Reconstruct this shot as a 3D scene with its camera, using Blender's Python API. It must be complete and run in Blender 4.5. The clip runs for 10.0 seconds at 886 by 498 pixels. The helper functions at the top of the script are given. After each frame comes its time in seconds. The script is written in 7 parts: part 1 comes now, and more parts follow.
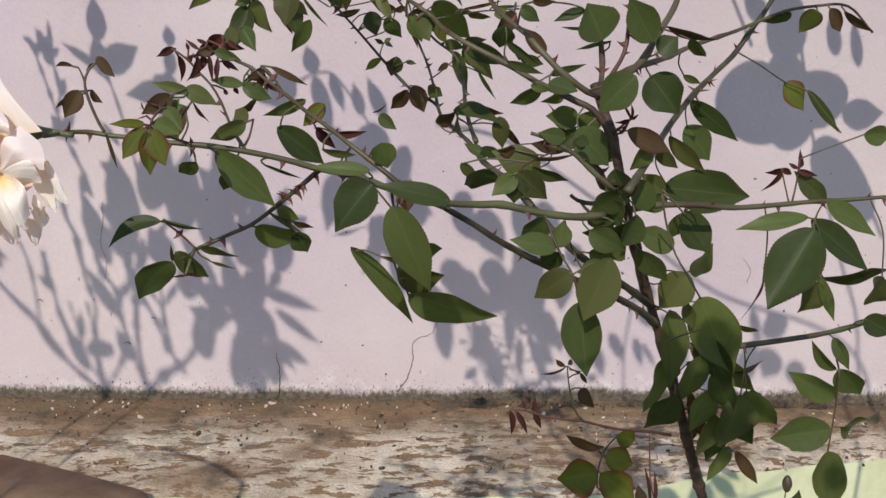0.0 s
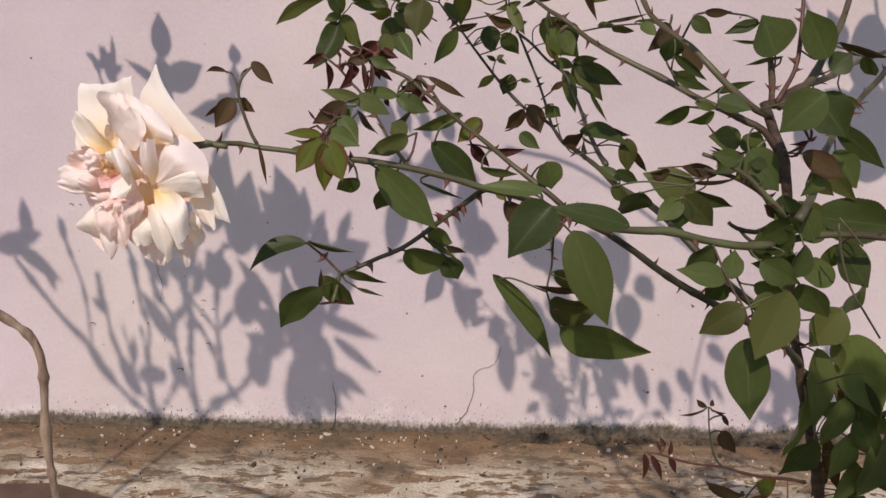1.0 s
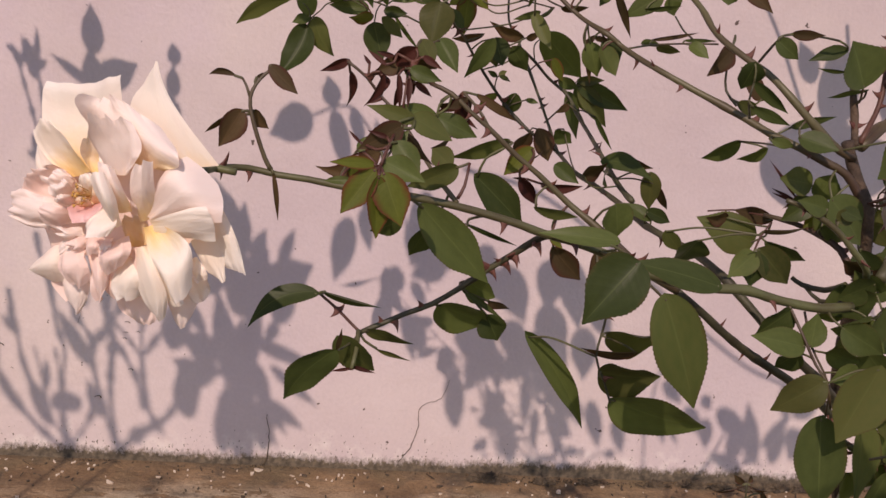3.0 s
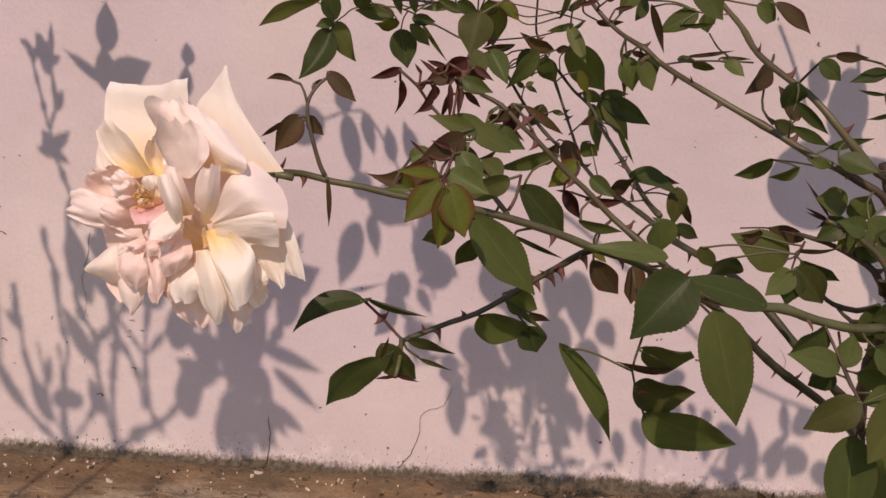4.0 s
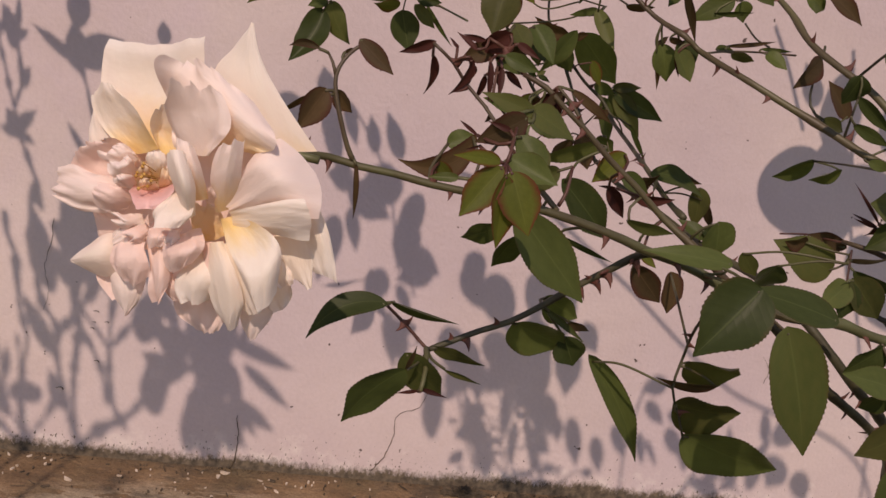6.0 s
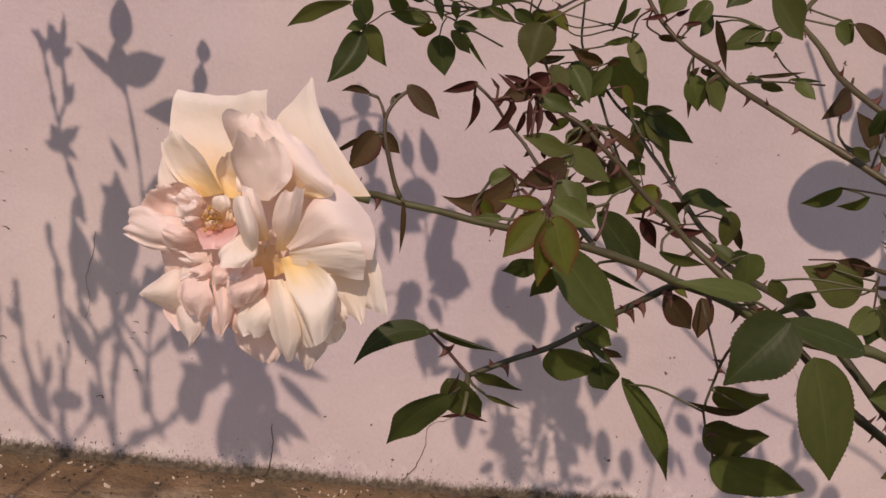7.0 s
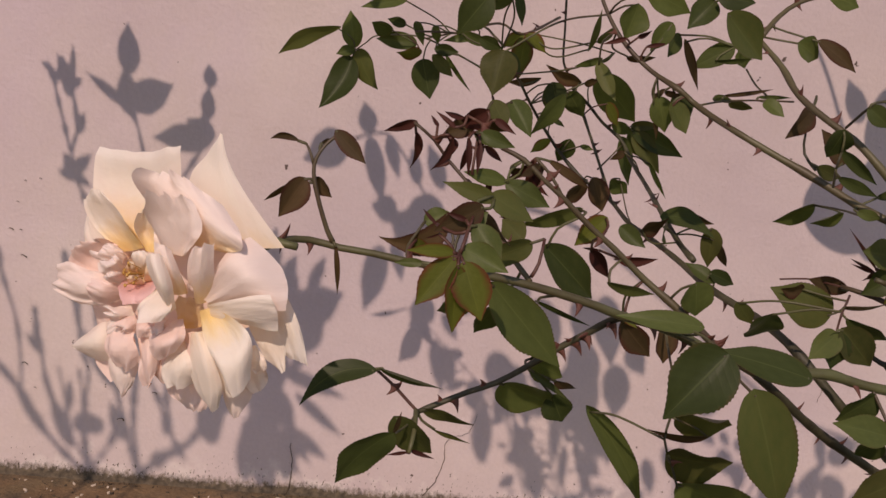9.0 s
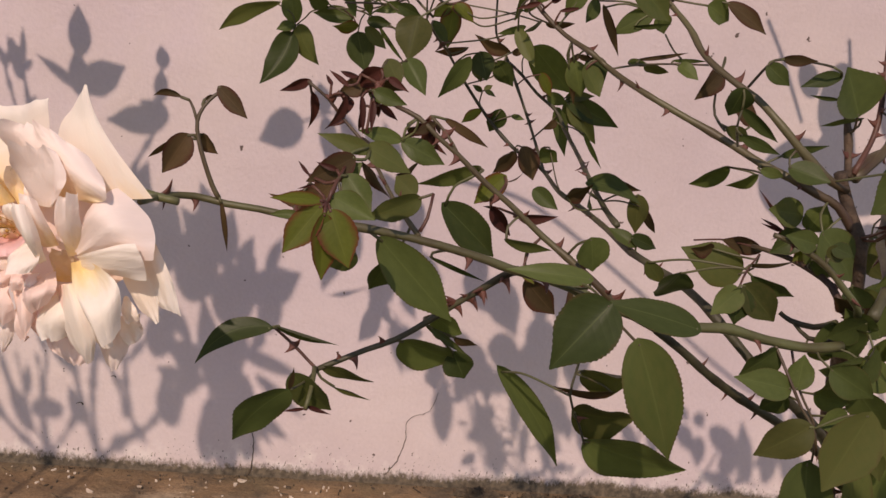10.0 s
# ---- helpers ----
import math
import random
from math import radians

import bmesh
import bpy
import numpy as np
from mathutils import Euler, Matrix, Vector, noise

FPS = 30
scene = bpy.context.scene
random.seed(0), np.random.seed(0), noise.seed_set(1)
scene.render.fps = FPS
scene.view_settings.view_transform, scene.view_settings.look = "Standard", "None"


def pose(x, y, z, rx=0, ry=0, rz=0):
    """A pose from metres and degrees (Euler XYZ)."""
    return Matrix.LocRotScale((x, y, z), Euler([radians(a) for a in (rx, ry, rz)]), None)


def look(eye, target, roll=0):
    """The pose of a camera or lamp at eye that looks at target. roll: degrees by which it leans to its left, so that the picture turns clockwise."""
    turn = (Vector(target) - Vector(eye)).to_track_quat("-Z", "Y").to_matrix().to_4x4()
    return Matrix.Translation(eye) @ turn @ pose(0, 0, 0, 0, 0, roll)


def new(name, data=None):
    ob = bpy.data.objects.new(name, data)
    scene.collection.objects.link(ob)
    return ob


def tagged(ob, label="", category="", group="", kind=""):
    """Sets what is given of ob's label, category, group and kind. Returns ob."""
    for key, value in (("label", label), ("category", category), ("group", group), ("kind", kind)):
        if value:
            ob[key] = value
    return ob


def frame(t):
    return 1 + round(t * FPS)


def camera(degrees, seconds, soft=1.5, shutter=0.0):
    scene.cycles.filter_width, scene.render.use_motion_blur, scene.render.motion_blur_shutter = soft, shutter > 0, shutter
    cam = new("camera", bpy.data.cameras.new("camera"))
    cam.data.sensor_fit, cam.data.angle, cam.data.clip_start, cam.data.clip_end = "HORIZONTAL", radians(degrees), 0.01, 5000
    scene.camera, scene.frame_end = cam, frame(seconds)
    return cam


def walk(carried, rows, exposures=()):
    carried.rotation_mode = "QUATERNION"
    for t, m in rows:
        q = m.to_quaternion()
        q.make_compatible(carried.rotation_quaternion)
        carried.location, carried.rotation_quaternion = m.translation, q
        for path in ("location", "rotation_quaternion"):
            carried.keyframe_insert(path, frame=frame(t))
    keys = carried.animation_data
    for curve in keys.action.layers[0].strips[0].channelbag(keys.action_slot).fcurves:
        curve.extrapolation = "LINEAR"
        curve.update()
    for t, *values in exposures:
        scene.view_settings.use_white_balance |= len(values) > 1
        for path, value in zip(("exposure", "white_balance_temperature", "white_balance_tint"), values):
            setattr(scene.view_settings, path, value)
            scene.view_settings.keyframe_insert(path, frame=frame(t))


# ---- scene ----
cam = camera(47.95, 10.0)
PATH = [
    (0, (-0.033, 0.105, 0.81), (0.087, 2.024, 0.257), 1.9),
    (0.5, (-0.09, 0.146, 0.803), (0.005, 2.072, 0.274), 1.5),
    (1, (-0.127, 0.165, 0.79), (-0.032, 2.1, 0.291), 2.7),
    (1.5, (-0.147, 0.178, 0.773), (-0.032, 2.117, 0.293), 3.7),
    (2, (-0.168, 0.235, 0.766), (0.029, 2.173, 0.313), 4.5),
    (3.5, (-0.202, 0.289, 0.781), (0.092, 2.212, 0.319), 6.5),
    (4, (-0.218, 0.29, 0.776), (0.074, 2.218, 0.33), 7.7),
    (4.5, (-0.226, 0.323, 0.772), (0.094, 2.251, 0.348), 7.6),
    (5, (-0.231, 0.353, 0.765), (0.147, 2.264, 0.309), 8.5),
    (6.5, (-0.247, 0.343, 0.759), (0.103, 2.263, 0.324), 10.4),
    (7, (-0.252, 0.332, 0.774), (0.059, 2.259, 0.335), 9.7),
    (7.5, (-0.248, 0.333, 0.776), (0.037, 2.262, 0.332), 9.1),
    (8, (-0.238, 0.332, 0.785), (0.018, 2.266, 0.345), 9.1),
    (8.5, (-0.233, 0.327, 0.788), (-0.006, 2.268, 0.36), 8.9),
    (9, (-0.211, 0.328, 0.795), (0.023, 2.266, 0.357), 7.5),
    (9.5, (-0.188, 0.331, 0.79), (0.076, 2.264, 0.349), 6.8),
    (10, (-0.17, 0.317, 0.787), (0.101, 2.245, 0.33), 7.0),
]
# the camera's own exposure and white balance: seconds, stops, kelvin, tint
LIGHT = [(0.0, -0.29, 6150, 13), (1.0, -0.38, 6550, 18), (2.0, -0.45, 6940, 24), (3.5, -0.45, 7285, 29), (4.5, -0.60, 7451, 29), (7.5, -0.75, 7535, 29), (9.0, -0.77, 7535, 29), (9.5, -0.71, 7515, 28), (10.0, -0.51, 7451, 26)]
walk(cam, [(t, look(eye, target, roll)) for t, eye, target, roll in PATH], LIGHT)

# world, sun
KX, KZ = 0.3, 0.85  # sunlight moves by (KX, 1, -KZ)
world = bpy.data.worlds.new("sky")
scene.world = world
world.use_nodes = True
wn = world.node_tree.nodes
sky = wn.new("ShaderNodeTexSky")
sky.sky_type, sky.sun_disc = "NISHITA", False
sky.sun_elevation = math.atan2(KZ, math.hypot(KX, 1))
sky.sun_rotation = math.atan2(-KX, -1)
sky.air_density, sky.dust_density, sky.ozone_density = 1.2, 0.3, 1.6
wn["Background"].inputs["Strength"].default_value = 0.15
world.node_tree.links.new(sky.outputs[0], wn["Background"].inputs["Color"])
sun = new("sun", bpy.data.lights.new("sun", "SUN"))
sun.data.energy, sun.data.angle, sun.data.color = 3.6, radians(0.53), (1.0, 0.90, 0.77)
sun.matrix_world = look((0, 0, 0), (KX, 1, -KZ)) @ pose(0, 0, 0)


# materials
def material(name):
    m = bpy.data.materials.new(name)
    m.use_nodes = True
    return m, m.node_tree.nodes, m.node_tree.links, m.node_tree.nodes["Principled BSDF"]


def ramp(nodes, *stops):
    r = nodes.new("ShaderNodeValToRGB")
    e = r.color_ramp.elements
    while len(e) < len(stops):
        e.new(0.5)
    for el, (p, c) in zip(e, stops):
        el.position, el.color = p, (*c, 1)
    return r


def noise_tex(nodes, links, scale, detail=4.0, rough=0.55, coord="Object", stretch=None, dist=0.0):
    tc = nodes.new("ShaderNodeTexCoord")
    n = nodes.new("ShaderNodeTexNoise")
    n.inputs["Scale"].default_value, n.inputs["Detail"].default_value = scale, detail
    n.inputs["Roughness"].default_value, n.inputs["Distortion"].default_value = rough, dist
    if stretch:
        mp = nodes.new("ShaderNodeMapping")
        mp.inputs["Scale"].default_value = stretch
        links.new(tc.outputs[coord], mp.inputs["Vector"])
        links.new(mp.outputs[0], n.inputs["Vector"])
    else:
        links.new(tc.outputs[coord], n.inputs["Vector"])
    return n


def mix(nodes, links, fac, a, b, mode="MIX"):
    m = nodes.new("ShaderNodeMix")
    m.data_type, m.blend_type = "RGBA", mode
    for sock, v in ((m.inputs[0], fac), (m.inputs[6], a), (m.inputs[7], b)):
        if isinstance(v, (int, float)):
            sock.default_value = v
        elif isinstance(v, tuple):
            sock.default_value = (*v, 1)
        else:
            links.new(v, sock)
    return m.outputs[2]


def math_node(nodes, links, op, a, b=0.0):
    m = nodes.new("ShaderNodeMath")
    m.operation = op
    for sock, v in zip(m.inputs, (a, b)):
        if isinstance(v, (int, float)):
            sock.default_value = v
        else:
            links.new(v, sock)
    return m.outputs[0]


def bump(nodes, links, bsdf, height, strength, distance):
    b = nodes.new("ShaderNodeBump")
    b.inputs["Strength"].default_value, b.inputs["Distance"].default_value = strength, distance
    links.new(height, b.inputs["Height"])
    links.new(b.outputs[0], bsdf.inputs["Normal"])


def wall_material():
    m, n, l, b = material("pink limewash")
    big = noise_tex(n, l, 3.0, 5)
    col = ramp(n, (0.3, (0.615, 0.515, 0.505)), (0.7, (0.70, 0.60, 0.585)))
    l.new(big.outputs["Fac"], col.inputs[0])
    fine = noise_tex(n, l, 160.0, 3)
    fcol = ramp(n, (0.3, (0.9, 0.9, 0.9)), (0.7, (1, 1, 1)))
    l.new(fine.outputs["Fac"], fcol.inputs[0])
    c = mix(n, l, 0.6, col.outputs[0], fcol.outputs[0], "MULTIPLY")
    # broad lilac and cream tints, and a pale bloom of salts near the foot
    tint = ramp(n, (0.38, (0.965, 0.955, 1.01)), (0.62, (1.012, 1.006, 0.985)))
    l.new(noise_tex(n, l, 1.4, 3, 0.5).outputs["Fac"], tint.inputs[0])
    c = mix(n, l, 1.0, c, tint.outputs[0], "MULTIPLY")
    # a patchy lilac tint, stronger to the left and higher up
    side = n.new("ShaderNodeSeparateXYZ")
    l.new(n.new("ShaderNodeTexCoord").outputs["Object"], side.inputs[0])
    lilac_tint = math_node(n, l, "ADD", math_node(n, l, "MULTIPLY", math_node(n, l, "ADD", side.outputs["X"], 0.42), -2.6), math_node(n, l, "MULTIPLY", math_node(n, l, "SUBTRACT", side.outputs["Z"], 0.55), 1.2))
    lilac_tint = math_node(n, l, "ADD", lilac_tint, math_node(n, l, "MULTIPLY", math_node(n, l, "SUBTRACT", noise_tex(n, l, 7.0, 5, 0.6).outputs["Fac"], 0.5), 2.2))
    lilac_tint.node.use_clamp = True
    c = mix(n, l, lilac_tint, c, mix(n, l, 1.0, c, (0.985, 0.965, 1.06), "MULTIPLY"))
    foot = n.new("ShaderNodeTexCoord")
    foot_z = n.new("ShaderNodeSeparateXYZ")
    l.new(foot.outputs["Object"], foot_z.inputs[0])
    rise = math_node(n, l, "SUBTRACT", noise_tex(n, l, 26.0, 5, 0.65).outputs["Fac"], math_node(n, l, "ADD", math_node(n, l, "MULTIPLY", foot_z.outputs["Z"], 4.0), 0.42))
    salt = math_node(n, l, "MULTIPLY", rise, 6.0)
    salt.node.use_clamp = True
    c = mix(n, l, math_node(n, l, "MULTIPLY", salt, 0.6), c, (0.78, 0.71, 0.67))
    # scattered dark specks
    sp = noise_tex(n, l, 55.0, 2, 0.5)
    spr = ramp(n, (0.755, (0, 0, 0)), (0.78, (1, 1, 1)))
    l.new(sp.outputs["Fac"], spr.inputs[0])
    c = mix(n, l, spr.outputs[0], c, (0.12, 0.085, 0.075))
    # ragged mould climbing from the foot of the wall
    tc = n.new("ShaderNodeTexCoord")
    sep = n.new("ShaderNodeSeparateXYZ")
    l.new(tc.outputs["Object"], sep.inputs[0])
    fuzz = noise_tex(n, l, 110.0, 6, 0.75, stretch=(1.2, 1, 0.7))
    patch = noise_tex(n, l, 9.0, 3, 0.5, stretch=(1, 1, 0.2))
    damp = n.new("ShaderNodeMapRange")  # the damp stretch behind the bush
    damp.inputs["From Min"].default_value, damp.inputs["From Max"].default_value = 0.05, 0.22
    damp.inputs["To Min"].default_value, damp.inputs["To Max"].default_value = 0.0, 0.012
    l.new(sep.outputs["X"], damp.inputs["Value"])
    reach = math_node(n, l, "ADD", math_node(n, l, "ADD", math_node(n, l, "MULTIPLY", patch.outputs["Fac"], 0.030), 0.018), math_node(n, l, "MULTIPLY", damp.outputs[0], patch.outputs["Fac"]))
    reach = math_node(n, l, "ADD", reach, math_node(n, l, "MULTIPLY", math_node(n, l, "SUBTRACT", fuzz.outputs["Fac"], 0.5), 0.045))
    over = math_node(n, l, "SUBTRACT", reach, math_node(n, l, "ADD", sep.outputs["Z"], 0.024))
    mask = math_node(n, l, "MULTIPLY", over, 75.0)
    mask.node.use_clamp = True
    tick = noise_tex(n, l, 170.0, 3, 0.6, stretch=(1.3, 1, 0.6))
    low = math_node(n, l, "MULTIPLY", math_node(n, l, "ADD", sep.outputs["Z"], 0.02), 1.7)
    tk = math_node(n, l, "MULTIPLY", math_node(n, l, "SUBTRACT", math_node(n, l, "SUBTRACT", tick.outputs["Fac"], 0.555), low), 30.0)
    tk.node.use_clamp = True
    mask = math_node(n, l, "MAXIMUM", mask, tk)
    mcol = ramp(n, (0.35, (0.065, 0.052, 0.037)), (0.65, (0.18, 0.14, 0.095)))
    l.new(noise_tex(n, l, 90.0, 4).outputs["Fac"], mcol.inputs[0])
    c = mix(n, l, mask, c, mcol.outputs[0])
    l.new(c, b.inputs["Base Color"])
    b.inputs["Roughness"].default_value = 0.85
    h = math_node(n, l, "ADD", noise_tex(n, l, 22.0, 5, 0.55).outputs["Fac"], math_node(n, l, "MULTIPLY", fine.outputs["Fac"], 0.3))
    bump(n, l, b, h, 0.42, 0.006)
    return m


def ledge_material():
    m, n, l, b = material("weathered cement")
    base = ramp(n, (0.3, (0.15, 0.09, 0.045)), (0.5, (0.27, 0.17, 0.088)), (0.7, (0.39, 0.26, 0.145)))
    l.new(noise_tex(n, l, 9.0, 6, 0.65).outputs["Fac"], base.inputs[0])
    flake = noise_tex(n, l, 40.0, 10, 0.66, stretch=(0.5, 1.1, 1), dist=0.3)
    fr = ramp(n, (0.455, (0, 0, 0)), (0.485, (1, 1, 1)))
    l.new(flake.outputs["Fac"], fr.inputs[0])
    where = noise_tex(n, l, 4.5, 3, 0.5)
    tc = n.new("ShaderNodeTexCoord")
    sep = n.new("ShaderNodeSeparateXYZ")
    l.new(tc.outputs["Object"], sep.inputs[0])
    # the old white coat survives in the middle of the ledge, not at the wall
    band = ramp(n, (0.0, (1, 1, 1)), (1.0, (0, 0, 0)))
    l.new(math_node(n, l, "MULTIPLY", math_node(n, l, "SUBTRACT", sep.outputs["Y"], 1.72), 8.0), band.inputs[0])
    wr = ramp(n, (0.34, (0.12, 0.12, 0.12)), (0.50, (1, 1, 1)))
    l.new(where.outputs["Fac"], wr.inputs[0])
    fac = mix(n, l, 1.0, mix(n, l, 1.0, fr.outputs[0], wr.outputs[0], "MULTIPLY"), band.outputs[0], "MULTIPLY")
    pale = ramp(n, (0.35, (0.50, 0.41, 0.28)), (0.65, (0.80, 0.71, 0.555)))
    l.new(noise_tex(n, l, 13.0, 4, 0.6).outputs["Fac"], pale.inputs[0])
    c = mix(n, l, fac, base.outputs[0], pale.outputs[0])
    # dark lines where the coat has lifted
    lift = ramp(n, (0.415, (0, 0, 0)), (0.44, (1, 1, 1)), (0.455, (1, 1, 1)), (0.47, (0, 0, 0)))
    l.new(flake.outputs["Fac"], lift.inputs[0])
    c = mix(n, l, mix(n, l, 1.0, lift.outputs[0], (0.4, 0.4, 0.4), "MULTIPLY"), c, (0.14, 0.10, 0.068))
    # a ragged dark brown strip along the wall
    dark_strip = math_node(n, l, "ADD", math_node(n, l, "MULTIPLY", math_node(n, l, "SUBTRACT", sep.outputs["Y"], 1.872), 26.0), math_node(n, l, "MULTIPLY", math_node(n, l, "SUBTRACT", noise_tex(n, l, 18.0, 5, 0.65).outputs["Fac"], 0.5), 2.0))
    dark_strip.node.use_clamp = True
    c = mix(n, l, math_node(n, l, "MULTIPLY", dark_strip, 0.75), c, (0.085, 0.062, 0.042))
    # damp black patches
    algae = ramp(n, (0.50, (0, 0, 0)), (0.66, (1, 1, 1)))
    l.new(noise_tex(n, l, 6.5, 5, 0.6, dist=0.5).outputs["Fac"], algae.inputs[0])
    c = mix(n, l, math_node(n, l, "MULTIPLY", algae.outputs[0], 0.4), c, (0.17, 0.14, 0.075))
    dk = ramp(n, (0.55, (0, 0, 0)), (0.67, (1, 1, 1)))
    l.new(noise_tex(n, l, 15.0, 5, 0.6).outputs["Fac"], dk.inputs[0])
    c = mix(n, l, math_node(n, l, "MULTIPLY", dk.outputs[0], 0.6), c, (0.07, 0.06, 0.045))
    grain = ramp(n, (0.3, (0.55, 0.53, 0.5)), (0.7, (1.25, 1.25, 1.25)))
    l.new(noise_tex(n, l, 190.0, 6, 0.75).outputs["Fac"], grain.inputs[0])
    c = mix(n, l, 0.8, c, grain.outputs[0], "MULTIPLY")
    l.new(c, b.inputs["Base Color"])
    b.inputs["Roughness"].default_value = 0.9
    h = math_node(n, l, "ADD", flake.outputs["Fac"], math_node(n, l, "MULTIPLY", noise_tex(n, l, 140.0, 4).outputs["Fac"], 0.4))
    bump(n, l, b, h, 1.0, 0.007)
    return m


def simple(name, c1, c2, scale, rough, relief=0.3, dist=0.002, stretch=None, coord="Object"):
    m, n, l, b = material(name)
    r = ramp(n, (0.35, c1), (0.65, c2))
    t = noise_tex(n, l, scale, 5, 0.6, coord, stretch)
    l.new(t.outputs["Fac"], r.inputs[0])
    l.new(r.outputs[0], b.inputs["Base Color"])
    b.inputs["Roughness"].default_value = rough
    bump(n, l, b, noise_tex(n, l, scale * 4, 4, 0.6, coord, stretch).outputs["Fac"], relief, dist)
    return m


def leaf_material(name, dark, light, rim=None, gloss=0.45, trans=0.14, rim_from=0.30, flush=None):
    m, n, l, b = material(name)
    info = n.new("ShaderNodeObjectInfo")
    col = ramp(n, (0.0, dark), (1.0, light))
    l.new(info.outputs["Random"], col.inputs[0])
    uv = n.new("ShaderNodeTexCoord")
    sep = n.new("ShaderNodeSeparateXYZ")
    l.new(uv.outputs["UV"], sep.inputs[0])
    across = math_node(n, l, "ABSOLUTE", math_node(n, l, "SUBTRACT", sep.outputs["X"], 0.5))
    # side veins sweep forward from the midrib
    ph = math_node(n, l, "SUBTRACT", math_node(n, l, "MULTIPLY", sep.outputs["Y"], 9.0), math_node(n, l, "MULTIPLY", across, 4.0))
    vein = math_node(n, l, "POWER", math_node(n, l, "ABSOLUTE", math_node(n, l, "SINE", math_node(n, l, "MULTIPLY", ph, 3.14159))), 0.35)
    rib = math_node(n, l, "MULTIPLY", across, 40.0)
    rib.node.use_clamp = True
    relief = math_node(n, l, "MINIMUM", vein, rib)
    blot = noise_tex(n, l, 6.0, 4, 0.6, "UV")
    c = mix(n, l, 0.5, col.outputs[0], mix(n, l, blot.outputs["Fac"], (0.5, 0.52, 0.46), (1.5, 1.42, 1.4)), "MULTIPLY")
    c = mix(n, l, math_node(n, l, "MULTIPLY", math_node(n, l, "SUBTRACT", 1.0, rib), 0.16), c, tuple(min(1, 1.9 * v + 0.02) for v in light))
    c = mix(n, l, math_node(n, l, "MULTIPLY", math_node(n, l, "SUBTRACT", 1.0, vein), 0.012), c, tuple(1.5 * v for v in light))
    if flush:
        # some leaflets keep a bronze flush of youth
        again = math_node(n, l, "FRACT", math_node(n, l, "MULTIPLY", info.outputs["Random"], 7.31))
        share = ramp(n, (0.66, (0, 0, 0)), (1.0, (0.45, 0.45, 0.45)))
        l.new(math_node(n, l, "ADD", again, math_node(n, l, "MULTIPLY", math_node(n, l, "SUBTRACT", blot.outputs["Fac"], 0.5), 0.5)), share.inputs[0])
        c = mix(n, l, share.outputs[0], c, flush)
    if rim:
        r = ramp(n, (rim_from, (0, 0, 0)), (0.5 + 0.4 * (rim_from - 0.3), (1, 1, 1)))
        l.new(math_node(n, l, "ADD", across, math_node(n, l, "MULTIPLY", math_node(n, l, "SUBTRACT", blot.outputs["Fac"], 0.5), 0.25)), r.inputs[0])
        c = mix(n, l, r.outputs[0], c, rim)
    l.new(c, b.inputs["Base Color"])
    b.inputs["Roughness"].default_value = gloss
    b.inputs["Specular IOR Level"].default_value = 0.14
    bump(n, l, b, math_node(n, l, "ADD", relief, math_node(n, l, "MULTIPLY", blot.outputs["Fac"], 0.6)), 0.06, 0.001)
    tr = n.new("ShaderNodeBsdfTranslucent")
    l.new(mix(n, l, 1.0, c, (2.0, 2.2, 0.9), "MULTIPLY"), tr.inputs["Color"])
    ms = n.new("ShaderNodeMixShader")
    ms.inputs[0].default_value = trans
    l.new(b.outputs[0], ms.inputs[1])
    l.new(tr.outputs[0], ms.inputs[2])
    l.new(ms.outputs[0], n["Material Output"].inputs["Surface"])
    return m


def petal_material(name, heart, body, edge):
    m, n, l, b = material(name)
    uv = n.new("ShaderNodeTexCoord")
    sep = n.new("ShaderNodeSeparateXYZ")
    l.new(uv.outputs["UV"], sep.inputs[0])
    wob = noise_tex(n, l, 5.0, 4, 0.6, "UV")
    v = math_node(n, l, "ADD", sep.outputs["Y"], math_node(n, l, "MULTIPLY", math_node(n, l, "SUBTRACT", wob.outputs["Fac"], 0.5), 0.35))
    col = ramp(n, (0.10, heart), (0.55, body), (0.78, body), (1.0, edge))
    l.new(v, col.inputs[0])
    info = n.new("ShaderNodeObjectInfo")
    flush = ramp(n, (0.42, (0, 0, 0)), (0.75, (0.55, 0.55, 0.55)))
    spread = math_node(n, l, "ADD", noise_tex(n, l, 2.2, 3, 0.55, "UV").outputs["Fac"], math_node(n, l, "MULTIPLY", math_node(n, l, "SUBTRACT", info.outputs["Random"], 0.5), 0.25))
    l.new(spread, flush.inputs[0])
    tone = mix(n, l, flush.outputs[0], col.outputs[0], tuple(0.5 * (p + q) for p, q in zip(edge, (0.94, 0.70, 0.62))))
    l.new(tone, b.inputs["Base Color"])
    b.inputs["Roughness"].default_value = 0.6
    b.inputs["Specular IOR Level"].default_value = 0.25
    vein = noise_tex(n, l, 14.0, 3, 0.6, "UV", (5.0, 0.6, 1))
    soft = noise_tex(n, l, 3.5, 3, 0.5, "UV")
    bump(n, l, b, math_node(n, l, "ADD", math_node(n, l, "MULTIPLY", vein.outputs["Fac"], 0.04), soft.outputs["Fac"]), 0.30, 0.003)
    tr = n.new("ShaderNodeBsdfTranslucent")
    warm = mix(n, l, 1.0, tone, (1.0, 0.82, 0.68), "MULTIPLY")
    l.new(warm, tr.inputs["Color"])
    ms = n.new("ShaderNodeMixShader")
    ms.inputs[0].default_value = 0.19
    l.new(b.outputs[0], ms.inputs[1])
    l.new(tr.outputs[0], ms.inputs[2])
    l.new(ms.outputs[0], n["Material Output"].inputs["Surface"])
    return m


